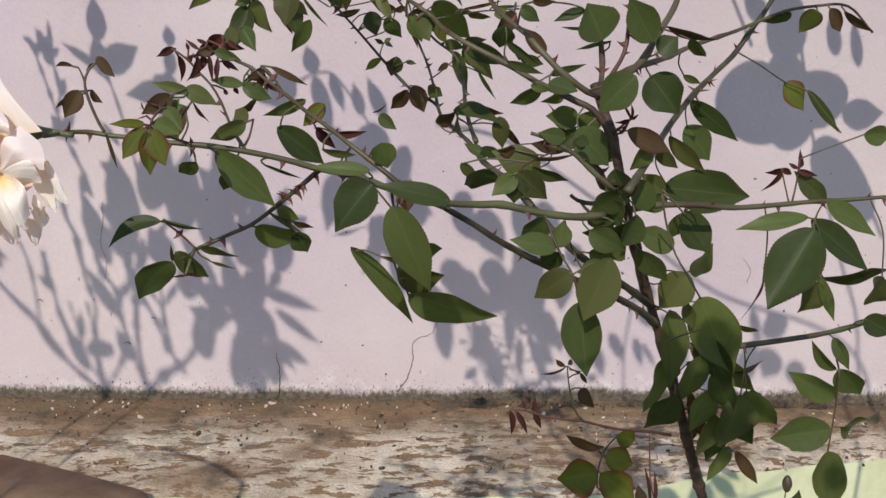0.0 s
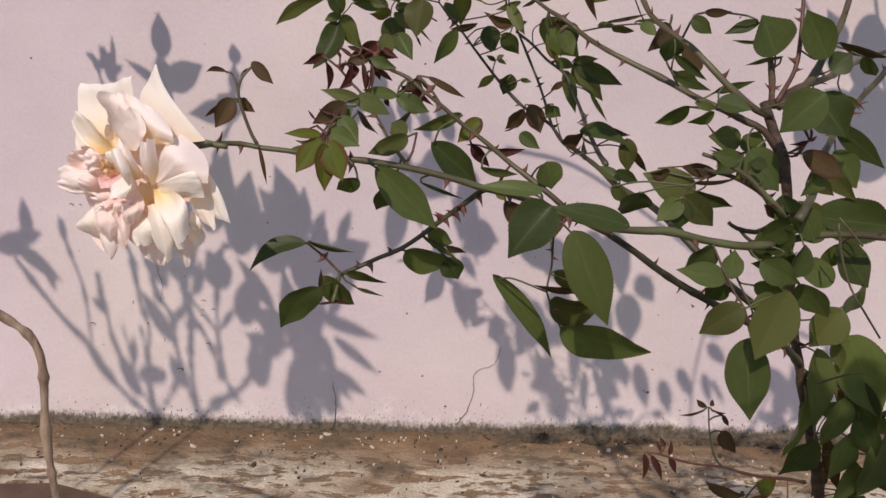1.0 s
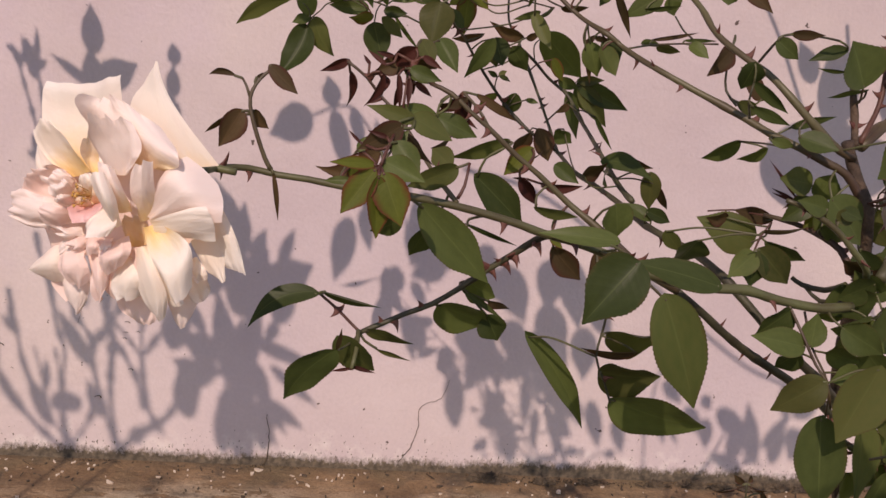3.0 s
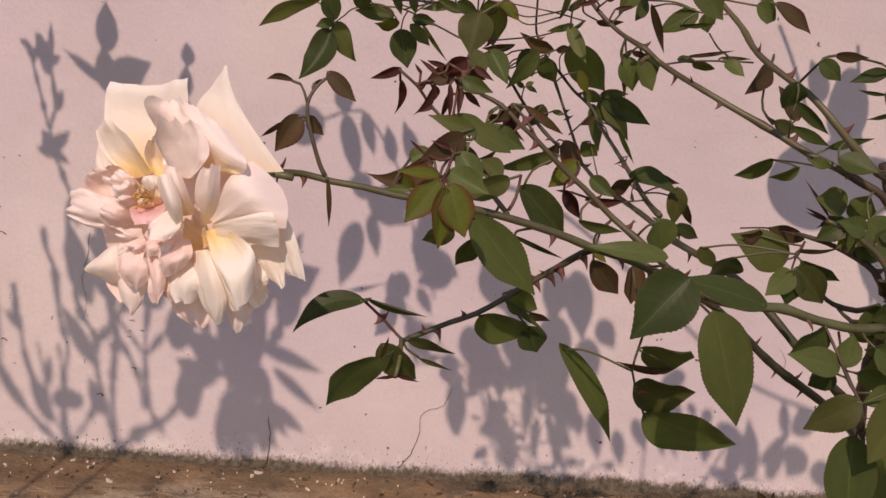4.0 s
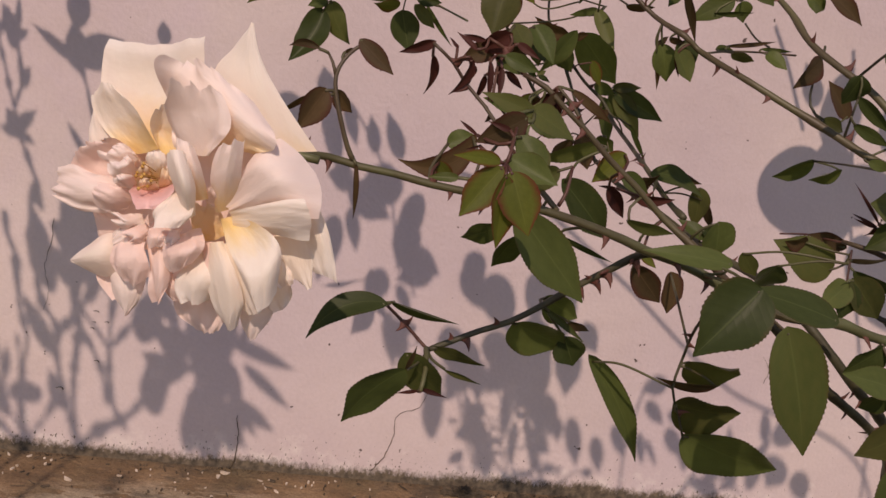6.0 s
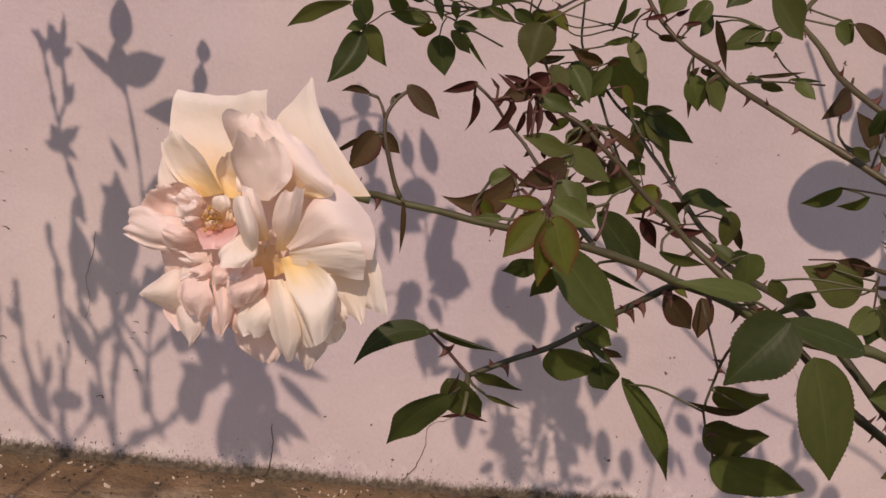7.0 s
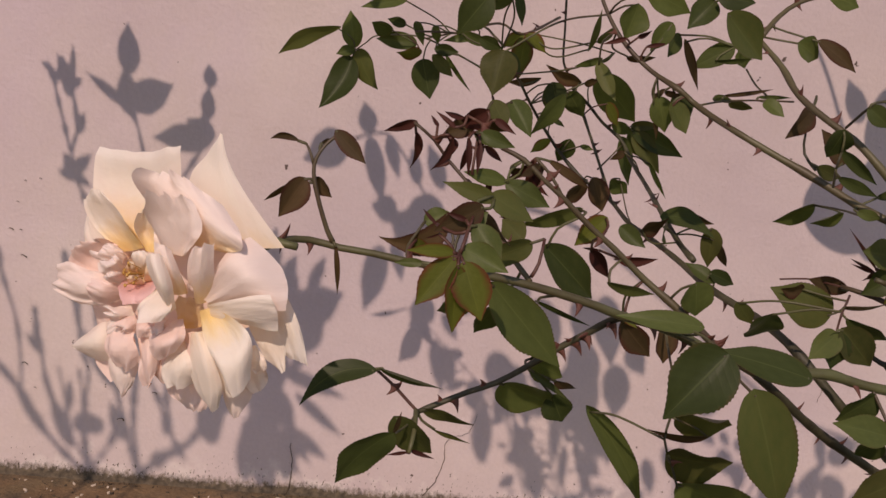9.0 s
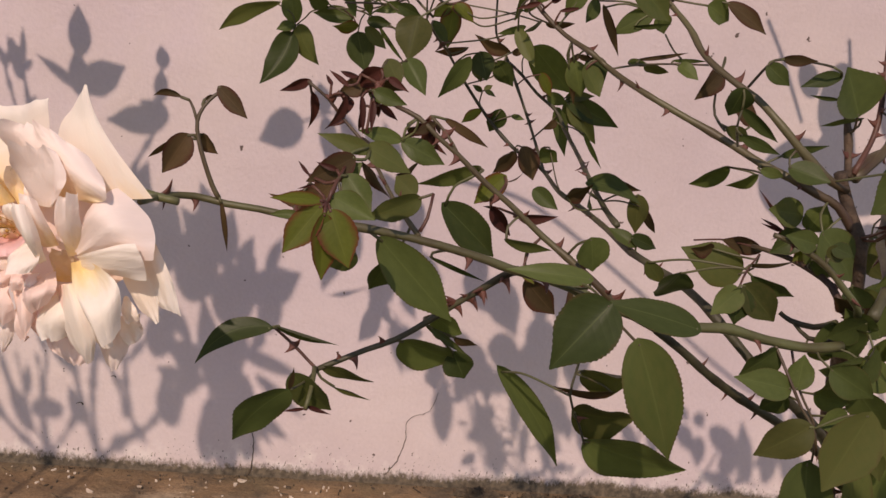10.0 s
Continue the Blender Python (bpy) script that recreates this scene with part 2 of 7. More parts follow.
WALL, LEDGE = wall_material(), ledge_material()
GREEN_PAINT = simple("pale green paint", (0.53, 0.545, 0.30), (0.65, 0.66, 0.40), 14.0, 0.7)
SOIL = simple("garden soil", (0.05, 0.035, 0.022), (0.12, 0.085, 0.055), 20.0, 0.95, 0.8, 0.02)
MOULD = simple("black mould", (0.035, 0.026, 0.018), (0.13, 0.095, 0.06), 60.0, 0.95, 0.6)
CLAY = simple("fired clay", (0.20, 0.125, 0.068), (0.33, 0.215, 0.125), 18.0, 0.75)
CHIP = simple("flaked plaster", (0.42, 0.32, 0.23), (0.78, 0.67, 0.54), 40.0, 0.9)
DRY = simple("dry stem bark", (0.13, 0.075, 0.05), (0.42, 0.30, 0.205), 70.0, 0.85, 0.7, 0.002, (1, 1, 0.25))
STEM = {
    "green": simple("green cane", (0.07, 0.05, 0.026), (0.125, 0.135, 0.055), 18.0, 0.5),
    "olive": simple("olive cane", (0.06, 0.03, 0.02), (0.12, 0.105, 0.05), 14.0, 0.5),
    "red": simple("reddish young cane", (0.075, 0.026, 0.020), (0.13, 0.056, 0.034), 55.0, 0.5),
    "dark": simple("dark cane", (0.035, 0.03, 0.018), (0.085, 0.08, 0.04), 45.0, 0.55),
    "bark": simple("rose bark", (0.026, 0.017, 0.012), (0.135, 0.085, 0.052), 50.0, 0.8, 0.8, 0.003),
}
THORN = simple("red thorn", (0.11, 0.035, 0.025), (0.17, 0.065, 0.045), 80.0, 0.5)
LEAF = {
    "g": leaf_material("green rose leaf", (0.036, 0.050, 0.017), (0.104, 0.133, 0.042), (0.085, 0.056, 0.026), 0.42, 0.16, 0.45, (0.10, 0.082, 0.030)),
    "y": leaf_material("young olive leaf", (0.085, 0.10, 0.018), (0.12, 0.14, 0.025), (0.13, 0.035, 0.018), 0.5, 0.22),
    "r": leaf_material("young red leaf", (0.046, 0.016, 0.014), (0.088, 0.030, 0.024), None, 0.5, 0.10),
    "b": leaf_material("bronze leaf", (0.052, 0.037, 0.020), (0.105, 0.068, 0.035), (0.075, 0.026, 0.02), 0.55, 0.15),
}
PETAL = {
    "c": petal_material("cream petal", (0.96, 0.74, 0.34), (0.985, 0.91, 0.80), (0.985, 0.92, 0.84)),
    "w": petal_material("pale pink petal", (0.95, 0.74, 0.42), (0.985, 0.87, 0.80), (0.985, 0.875, 0.82)),
    "p": petal_material("blush petal", (0.95, 0.68, 0.42), (0.975, 0.785, 0.71), (0.975, 0.80, 0.74)),
    "y": petal_material("golden heart petal", (0.92, 0.64, 0.26), (0.95, 0.74, 0.46), (0.96, 0.80, 0.60)),
    "k": petal_material("pink petal", (0.88, 0.48, 0.40), (0.92, 0.56, 0.53), (0.94, 0.64, 0.62)),
}
STAMEN = simple("golden stamen", (0.50, 0.26, 0.06), (0.70, 0.42, 0.12), 200.0, 0.6)


# mesh helpers
def mesh_from(name, verts, faces, mat, uvs=None, smooth=True):
    me = bpy.data.meshes.new(name)
    me.from_pydata(verts, [], faces)
    if uvs is not None:
        layer = me.uv_layers.new(name="UVMap")
        for loop in me.loops:
            layer.data[loop.index].uv = uvs[loop.vertex_index]
    me.materials.append(mat)
    if smooth:
        me.polygons.foreach_set("use_smooth", [True] * len(me.polygons))
    me.update()
    return me


def part(name, me, parent, label=""):
    ob = new(name, me)
    ob.parent = parent
    ob.matrix_parent_inverse = parent.matrix_world.inverted() if parent.type == "EMPTY" else Matrix()
    return tagged(ob, label)


def spline(points, step):
    """Catmull-Rom samples through the points."""
    pts = [Vector(p) for p in points]
    ext = [2 * pts[0] - pts[1], *pts, 2 * pts[-1] - pts[-2]]
    out = []
    for i in range(1, len(ext) - 2):
        a, b, c, d = ext[i - 1 : i + 3]
        k = max(2, int((c - b).length / step))
        for j in range(k):
            t = j / k
            out.append(0.5 * (2 * b + (c - a) * t + (2 * a - 5 * b + 4 * c - d) * t * t + (3 * b - a - 3 * c + d) * t ** 3))
    return out + [pts[-1]]


def tube(name, line, radii, mat, sides=8, wob=0.0):
    verts, faces = [], []
    up = Vector((0.3, 0.2, 0.9)).normalized()
    n = len(line)
    for i, p in enumerate(line):
        d = (line[min(i + 1, n - 1)] - line[max(i - 1, 0)]).normalized()
        s = d.cross(up)
        s = s.normalized() if s.length > 0.05 else d.orthogonal().normalized()
        u = s.cross(d).normalized()
        up = u
        r = radii[i] * (1 + wob * noise.noise(p * 90))
        for k in range(sides):
            a = 2 * math.pi * k / sides
            verts.append(p + r * (math.cos(a) * s + math.sin(a) * u))
    for i in range(n - 1):
        for k in range(sides):
            q = (k + 1) % sides
            faces.append((i * sides + k, i * sides + q, (i + 1) * sides + q, (i + 1) * sides + k))
    faces.append(tuple(range(sides))[::-1])
    faces.append(tuple((n - 1) * sides + k for k in range(sides)))
    return mesh_from(name, verts, faces, mat)


def box_mesh(name, lo, hi, mat, bevel=0.0):
    bm = bmesh.new()
    bmesh.ops.create_cube(bm, size=1.0)
    for v in bm.verts:
        for k in range(3):
            v.co[k] = lo[k] if v.co[k] < 0 else hi[k]
    if bevel:
        bmesh.ops.bevel(bm, geom=bm.edges[:], offset=bevel, segments=2, affect="EDGES")
    me = bpy.data.meshes.new(name)
    bm.to_mesh(me)
    bm.free()
    me.materials.append(mat)
    return me


# setting
wall = tagged(new("wall_north", box_mesh("wall_north", (-6, 1.9, -1.2), (6, 2.1, 2.2), WALL)), "pink limewashed garden wall with mould at its foot", "wall", kind="structure")


def crack(name, width, points):
    """A jagged dark split in the plaster, a sliver proud of the wall."""
    line = spline([(x, 1.8985, z) for x, z in points], 0.006)
    line = [p + Vector((noise.noise(p * 120) * 0.003, 0, noise.noise(p * 150 + Vector((5, 0, 0))) * 0.002)) for p in line]
    n = len(line)
    part(name, tube(name, line, [0.6 * width * (0.35 + 0.65 * i / n) * (0.6 + 0.8 * abs(noise.noise(p * 80))) for i, p in enumerate(line)], MOULD, 5), wall, "thin dark crack in the plaster" if name == "crack" else "small dark pock in the plaster")


crack("crack", 0.0016, [(0.075, 0.16), (0.062, 0.125), (0.03, 0.108), (0.027, 0.07), (0.018, 0.03), (0.0, 0.002)])
crack("crack", 0.0024, [(-0.235, 0.08), (-0.228, 0.04), (-0.23, 0.0), (-0.236, -0.016)])
crack("crack", 0.0009, [(0.655, 0.285), (0.672, 0.262), (0.668, 0.235)])

crack("crack", 0.0011, [(-0.547, 0.225), (-0.544, 0.262), (-0.552, 0.292), (-0.545, 0.339), (-0.545, 0.372)])
for x, z, w in ((-0.470, 0.231, 2.2), (-0.472, 0.214, 1.6), (-0.474, 0.204, 1.6), (-0.453, 0.216, 1.8), (-0.670, 0.181, 2.6), (-0.514, 0.098, 3.2), (-0.463, 0.149, 2.4), (-0.676, 0.359, 2.2), (-0.697, 0.401, 2.0), (-0.688, 0.445, 1.5), (-0.678, 0.479, 1.2), (-0.655, 0.484, 1.2), (-0.682, 0.401, 1.6), (-0.652, 0.142, 1.4)):
    crack("pock_mark", 0.0009 * w, [(x - 0.0018 * w, z), (x, z + 0.0006 * w), (x + 0.0016 * w, z - 0.0008 * w)])

LEDGE_TOP = -0.02


def ledge_mesh():
    """The plinth under the wall: an uneven top and a front that turns towards the wall on the right."""
    front = lambda x: float(np.interp(x, (0.28, 0.4, 0.54, 0.88, 1.3), (1.545, 1.571, 1.622, 1.682, 1.73)))
    xs = [-6, -3, -1.6] + [-1.2 + 0.02 * i for i in range(121)] + [1.6, 3, 6]
    rows, verts, faces = 24, [], []
    for x in xs:
        f = front(x)
        for j in range(rows):
            t = j / (rows - 1)
            y = 1.9 + (f - 1.9) * t
            z = LEDGE_TOP + 0.004 * noise.fractal(Vector((x * 9, y * 9, 0)), 1.0, 2.0, 4) - 0.006 * max(0, t - 0.92) / 0.08
            if j == 0:
                z = LEDGE_TOP + 0.004
            verts.append((x, y, z))
    for i in range(len(xs) - 1):
        for j in range(rows - 1):
            a = i * rows + j
            faces.append((a, a + 1, a + rows + 1, a + rows))
    base = len(verts)
    for x in xs:
        verts.append((x, front(x), -0.5))
    me_top = mesh_from("ledge", verts[:base], faces, LEDGE)
    fv, ff = [], []
    for i, x in enumerate(xs):
        p = verts[i * rows + rows - 1]
        lip = 0.006 + 0.005 * noise.noise(Vector((x * 30, 0, 0)))
        fv += [(x, p[1] + 0.012 + 2 * lip, p[2] + 0.0015), (x, p[1] - 0.002, p[2] - 0.001), (x, p[1] - 0.006, -0.5)]
    for i in range(len(xs) - 1):
        ff.append((3 * i, 3 * i + 1, 3 * i + 4, 3 * i + 3))
        ff.append((3 * i + 1, 3 * i + 2, 3 * i + 5, 3 * i + 4))
    return me_top, mesh_from("ledge_front", fv, ff, GREEN_PAINT)


top, front = ledge_mesh()
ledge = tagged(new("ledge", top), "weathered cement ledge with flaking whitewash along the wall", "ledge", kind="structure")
part("front_face", front, ledge, "pale green painted front face")
ground = tagged(new("ground", box_mesh("ground", (-60, -60, -0.6), (60, 1.9, -0.45), SOIL)), "bare garden soil in front of the ledge", "ground", kind="structure")

# moss and grit along the foot of the wall
rng = random.Random(4)


def grit(name, count, mat, label, make):
    verts, faces = [], []
    for _ in range(count):
        make(verts, faces)
    return tagged(new(name, mesh_from(name, verts, faces, mat, smooth=False)), label, name, kind="stuff")


def blade(verts, faces):
    x = rng.uniform(-1.0, 1.0)
    thick = noise.noise(Vector((x * 7, 3, 0)))
    if x < 0.15 and rng.random() > 0.35 + thick:
        return
    h = rng.uniform(0.001, 0.005) * (1.0 + 0.8 * max(0, thick)) * (1.2 if 0.15 < x < 0.5 else 1)
    y = 1.9 - rng.uniform(0.001, 0.008) - (rng.uniform(0, 0.02) if 0.13 < x < 0.5 else 0)
    z = LEDGE_TOP + 0.002
    w, dx = rng.uniform(0.0006, 0.0018), rng.uniform(-0.004, 0.004)
    i = len(verts)
    verts += [(x - w, y, z), (x + w, y, z), (x + dx, y + rng.uniform(-0.004, 0.0), z + h)]
    faces.append((i, i + 1, i + 2))


def pebble(verts, faces):
    """A thin irregular chip lying flat."""
    x, y = rng.uniform(-1.0, 0.9), 1.89 - 0.26 * rng.random() ** 1.7
    r = rng.uniform(0.0006, 0.0022) * (2.4 if rng.random() < 0.07 else 1)
    i = len(verts)
    z = LEDGE_TOP + 0.0025
    a, b = rng.uniform(0, 3), rng.uniform(0, 3.14)
    long = rng.uniform(1.0, 2.6)
    tip = rng.uniform(-0.25, 0.45)
    for k in range(7):
        t = a + k * 2 * math.pi / 7
        q = r * rng.uniform(0.55, 1.2)
        u, v = q * long * math.cos(t), q * math.sin(t)
        verts.append((x + u * math.cos(b) - v * math.sin(b), y + u * math.sin(b) + v * math.cos(b), z + max(0, tip * u)))
    faces.append(tuple(range(i, i + 7)))
    m = len(verts)
    verts.extend((p[0], p[1], p[2] - 0.004) for p in verts[i:i + 7])
    faces.extend((m + k, m + (k + 1) % 7, i + (k + 1) % 7, i + k) for k in range(7))


def twig(verts, faces):
    x, y, a = rng.uniform(-1.0, 0.9), 1.885 - 0.3 * rng.random() ** 1.4, rng.uniform(0, 3.14)
    h, w = 0.5 * rng.uniform(0.006, 0.022), rng.uniform(0.0005, 0.0011)
    u, s = Vector((math.cos(a), math.sin(a), 0)) * h, Vector((-math.sin(a), math.cos(a), 0)) * w
    c, i = Vector((x, y, LEDGE_TOP + 0.003)), len(verts)
    for p in (c - u, c + u + Vector((0, 0, 0.002))):
        verts.extend((p - s, p + s, p + Vector((0, 0, 1.6 * w))))
    faces.extend(((i, i + 1, i + 4, i + 3), (i + 1, i + 2, i + 5, i + 4), (i + 2, i, i + 3, i + 5), (i, i + 2, i + 1), (i + 3, i + 4, i + 5)))


grit("moss", 1500, MOULD, "dark mould and dry moss along the foot of the wall", blade)
grit("plaster_flakes", 190, CHIP, "pale plaster flakes scattered on the ledge", pebble)
grit("dry_twigs", 60, MOULD, "short dark twig bits lying on the ledge", twig)
grit("dirt_crumbs", 260, MOULD, "dark crumbs of dirt on the ledge", pebble)


def clump(x, y, r):
    """A low tuft of black moss."""
    bm = bmesh.new()
    bmesh.ops.create_icosphere(bm, subdivisions=4, radius=1.0)
    for v in bm.verts:
        k = 1 + 0.5 * noise.fractal(v.co * 2.5 + Vector((x * 50, 0, 0)), 1.0, 2.0, 4) + 0.35 * noise.noise(v.co * 11 + Vector((x * 50, 0, 0)))
        v.co = Vector((x + v.co.x * r * 1.9 * k, y + v.co.y * r * 0.7 * k, LEDGE_TOP + max(0, v.co.z) * r * 1.0 * k))
    me = bpy.data.meshes.new("moss_clump")
    bm.to_mesh(me)
    bm.free()
    me.materials.append(MOULD)
    tagged(new("moss_clump", me), "low black moss clump at the foot of the wall", "moss", "moss clumps on the ledge")


for cx, cy, cr in ((0.155, 1.875, 0.017), (0.185, 1.884, 0.010), (0.262, 1.882, 0.011), (0.345, 1.885, 0.010), (0.47, 1.885, 0.011), (0.54, 1.888, 0.014), (0.60, 1.886, 0.012), (0.66, 1.885, 0.015), (0.71, 1.888, 0.013), (0.76, 1.885, 0.014), (0.84, 1.886, 0.012)):
    clump(cx, cy, cr)



def clay_slab():
    """A worn clay paving slab that lies across the end of the ledge."""
    bm = bmesh.new()
    corners = [(-0.66, 1.648), (-0.52, 1.588), (-0.40, 1.53), (-0.36, 1.44), (-1.25, 1.30), (-1.25, 1.61)]
    bottom = [bm.verts.new((x, y, LEDGE_TOP + 0.004)) for x, y in corners]
    face = bm.faces.new(bottom)
    up = bmesh.ops.extrude_face_region(bm, geom=[face])
    for v in up["geom"]:
        if isinstance(v, bmesh.types.BMVert):
            v.co.z += 0.014
    bmesh.ops.recalc_face_normals(bm, faces=bm.faces[:])
    bmesh.ops.bevel(bm, geom=bm.edges[:], offset=0.005, segments=3, affect="EDGES")
    me = bpy.data.meshes.new("clay_slab")
    bm.to_mesh(me)
    bm.free()
    me.materials.append(CLAY)
    me.polygons.foreach_set("use_smooth", [True] * len(me.polygons))
    tagged(new("clay_slab", me), "smooth brown clay slab lying on the ledge", "slab")


clay_slab()

# rose bush
bush = tagged(new("rose_bush"), "thorny rose bush with one pale blush bloom and reddish young shoots", "rose bush")
bush.location = (0.46, 1.15, -0.45)
bpy.context.view_layer.update()
CANE, LINES = {}, []
trng = random.Random(9)


def thorn_mesh():
    """A thorn of unit length: flat broad foot, hooked tip."""
    line = [Vector((0.0, 0, 0)), Vector((0.12, 0, 0.25)), Vector((0.12, 0, 0.5)), Vector((0.06, 0, 0.78)), Vector((-0.03, 0, 1.0))]
    verts, faces = [], []
    for p, (a, b) in zip(line, ((0.42, 0.13), (0.24, 0.10), (0.14, 0.07), (0.07, 0.045), (0.008, 0.008))):
        for k in range(6):
            t = k * math.pi / 3
            verts.append((p.x + a * math.cos(t), b * math.sin(t), p.z))
    for i in range(4):
        for k in range(6):
            q = (k + 1) % 6
            faces.append((i * 6 + k, i * 6 + q, i * 6 + 6 + q, i * 6 + 6 + k))
    return mesh_from("thorn", verts, faces, THORN)


THORN_MESH = thorn_mesh()


def put_thorn(parent, p, d, out_dir, size):
    x = d.normalized()
    z = (out_dir - out_dir.dot(x) * x).normalized()
    y = z.cross(x)
    ob = part("thorn", THORN_MESH, parent)
    ob.matrix_world = Matrix((x, y, z)).transposed().to_4x4()
    ob.matrix_world = Matrix.Translation(p) @ ob.matrix_world @ Matrix.Diagonal((size, size, size, 1))


def cane(key, r0, r1, style, thorns, *points):
    line = spline(points, 0.006)
    n = len(line)
    radii = []
    for i in range(n):
        r = r0 + (r1 - r0) * i / (n - 1)
        knot = max(0, math.sin(i * 0.42 + len(key))) ** 12
        radii.append(r * (1 + (0.15 if style == "bark" else 0.22) * knot + (0.25 * noise.noise(line[i] * 30) if style == "bark" else 0)))
    ob = part("trunk" if key == "trunk" else "cane", tube("cane", line, radii, STEM[style], 10, 0.3 if style == "bark" else 0.12), bush)
    CANE[key] = ob
    LINES.append((line, radii))
    for _ in range(thorns):
        i = trng.randrange(2, n - 2)
        d = line[i + 1] - line[i - 1]
        a = trng.uniform(0, 2 * math.pi)
        o = Vector((math.cos(a), -0.35, math.sin(a)))
        put_thorn(ob, line[i] + o.normalized() * radii[i] * 0.55, d, o, trng.uniform(0.0026, 0.0062) + radii[i] * 1.3)


def leaf_mesh(kind, length, width, bend, seed):
    """A rose leaflet along x: a serrated pointed oval, folded on its midrib, its blade a little wavy and its tip nodding."""
    r = random.Random(seed)
    n = 2 * max(10, min(26, int(length / 0.0019))) + 1
    red = kind == "r"
    curl, fold, wave = r.uniform(-0.06, 0.28) + 0.1 * red, r.uniform(0.10, 0.42) + 0.2 * red, r.uniform(0.02, 0.20)
    belly, turn, s = r.uniform(0.72, 0.88), r.uniform(-0.4, 0.4), r.uniform(0, 50)
    verts, uvs, faces = [], [], []
    for i in range(n):
        t = i / (n - 1)
        w = 0.5 * width * math.sin(math.pi * t ** belly) ** 0.74 * (1 - 0.55 * max(0, (t - 0.62) / 0.38) ** 1.3)
        if red:
            w = 0.42 * width * math.sin(math.pi * t ** 0.68) ** 1.05
        for u in (-1, -0.62, -0.28, 0, 0.28, 0.62, 1):
            x, y = t * length, u * w
            if abs(u) == 1:
                y *= (1.016 if i % 2 else 0.978) * (1 + 0.05 * noise.noise(Vector((t * 5, u * 3 + s, 0))))
                x += 0.006 * length * (i % 2)
            y += bend * length * 4 * t * (1 - t)
            z = fold * abs(u) ** 1.25 * w - curl * t * t * length + wave * w * math.sin(7 * t + s + u) * u * u + turn * u * w * t
            verts.append((x, y, z))
            uvs.append((0.5 + 0.5 * u, t))
    for i in range(n - 1):
        for k in range(6):
            a = i * 7 + k
            faces.append((a, a + 1, a + 8, a + 7))
    return mesh_from("leaf", verts, faces, LEAF[kind], uvs)


lrng = random.Random(21)
LEAF_LABEL = {"g": "", "y": "olive young leaflet with a red rim", "r": "dark red young leaflet", "b": "bronze tinted leaflet"}
# a leaflet takes the sun, turns half away from it, or nods to the ground
FACING = {"s": Vector((-0.15, -1, 0.35)), "m": Vector((0.25, -0.9, -0.15)), "d": Vector((0.1, -0.85, -0.8))}


def leaf_matrix(base, tip, facing, twist):
    b = Vector(base)
    x = (Vector(tip) - b).normalized()
    z = (facing - facing.dot(x) * x).normalized()
    z = Matrix.Rotation(radians(twist), 3, x) @ z
    return Matrix.Translation(b) @ Matrix((x, z.cross(x), z)).transposed().to_4x4()


def leaf(key, kind, turned, base, tip, width, twist, bend=0.0):
    owner = CANE[key]
    b, e = Vector(base), Vector(tip)
    ob = part("leaf", leaf_mesh(kind, (e - b).length, width, bend, lrng.random()), owner, LEAF_LABEL[kind])
    ob.matrix_world = leaf_matrix(base, tip, FACING[turned], twist)
    near = min((p for line, _ in LINES for p in line[::2]), key=lambda p: (p - b).length_squared)
    gap = (near - b).length
    if 0.002 < gap < 0.075:
        sag = Vector((0, 0, -0.06 * gap)) + 0.15 * (b - e).normalized() * gap
        stalk = tube("stalk", spline([near, (near + b) / 2 + sag, b + (e - b) * 0.06], 0.004), [0.0007] * 99, STEM["red" if kind in "ry" else "green"], 5)
        part("stalk", stalk, owner)


cane("A", 0.0013, 0.0030, "green", 14, (-0.234, 0.700, 0.704), (-0.229, 0.725, 0.702), (-0.218, 0.735, 0.701), (-0.205, 0.735, 0.699), (-0.191, 0.735, 0.698), (-0.176, 0.735, 0.696), (-0.162, 0.735, 0.695), (-0.147, 0.735, 0.694), (-0.132, 0.737, 0.692), (-0.120, 0.738, 0.690), (-0.106, 0.740, 0.687), (-0.090, 0.742, 0.683), (-0.078, 0.745, 0.679), (-0.062, 0.750, 0.675), (-0.046, 0.755, 0.670), (-0.030, 0.760, 0.663), (-0.014, 0.765, 0.657), (0.011, 0.775, 0.650), (0.033, 0.785, 0.647), (0.051, 0.790, 0.646), (0.075, 0.800, 0.639), (0.107, 0.810, 0.633), (0.131, 0.818, 0.633))
cane("C", 0.0010, 0.0022, "olive", 14, (-0.134, 0.790, 0.742), (-0.123, 0.787, 0.738), (-0.113, 0.785, 0.730), (-0.103, 0.785, 0.723), (-0.087, 0.785, 0.710), (-0.074, 0.785, 0.701), (-0.056, 0.785, 0.687), (-0.044, 0.780, 0.679), (-0.030, 0.775, 0.669), (-0.013, 0.775, 0.656), (0.013, 0.790, 0.642))
cane("Cd", 0.0022, 0.0034, "dark", 12, (0.011, 0.788, 0.643), (0.033, 0.800, 0.628), (0.052, 0.810, 0.614), (0.078, 0.825, 0.597), (0.113, 0.840, 0.577), (0.155, 0.875, 0.551), (0.190, 0.910, 0.525), (0.214, 0.936, 0.502))
cane("C2", 0.0007, 0.0011, "olive", 6, (-0.176, 0.790, 0.749), (-0.166, 0.790, 0.742), (-0.159, 0.790, 0.734), (-0.150, 0.785, 0.726), (-0.142, 0.775, 0.716), (-0.135, 0.760, 0.706), (-0.129, 0.748, 0.699), (-0.122, 0.738, 0.692))
cane("C3", 0.0006, 0.0009, "red", 0, (-0.117, 0.745, 0.710), (-0.119, 0.740, 0.700), (-0.122, 0.738, 0.694))
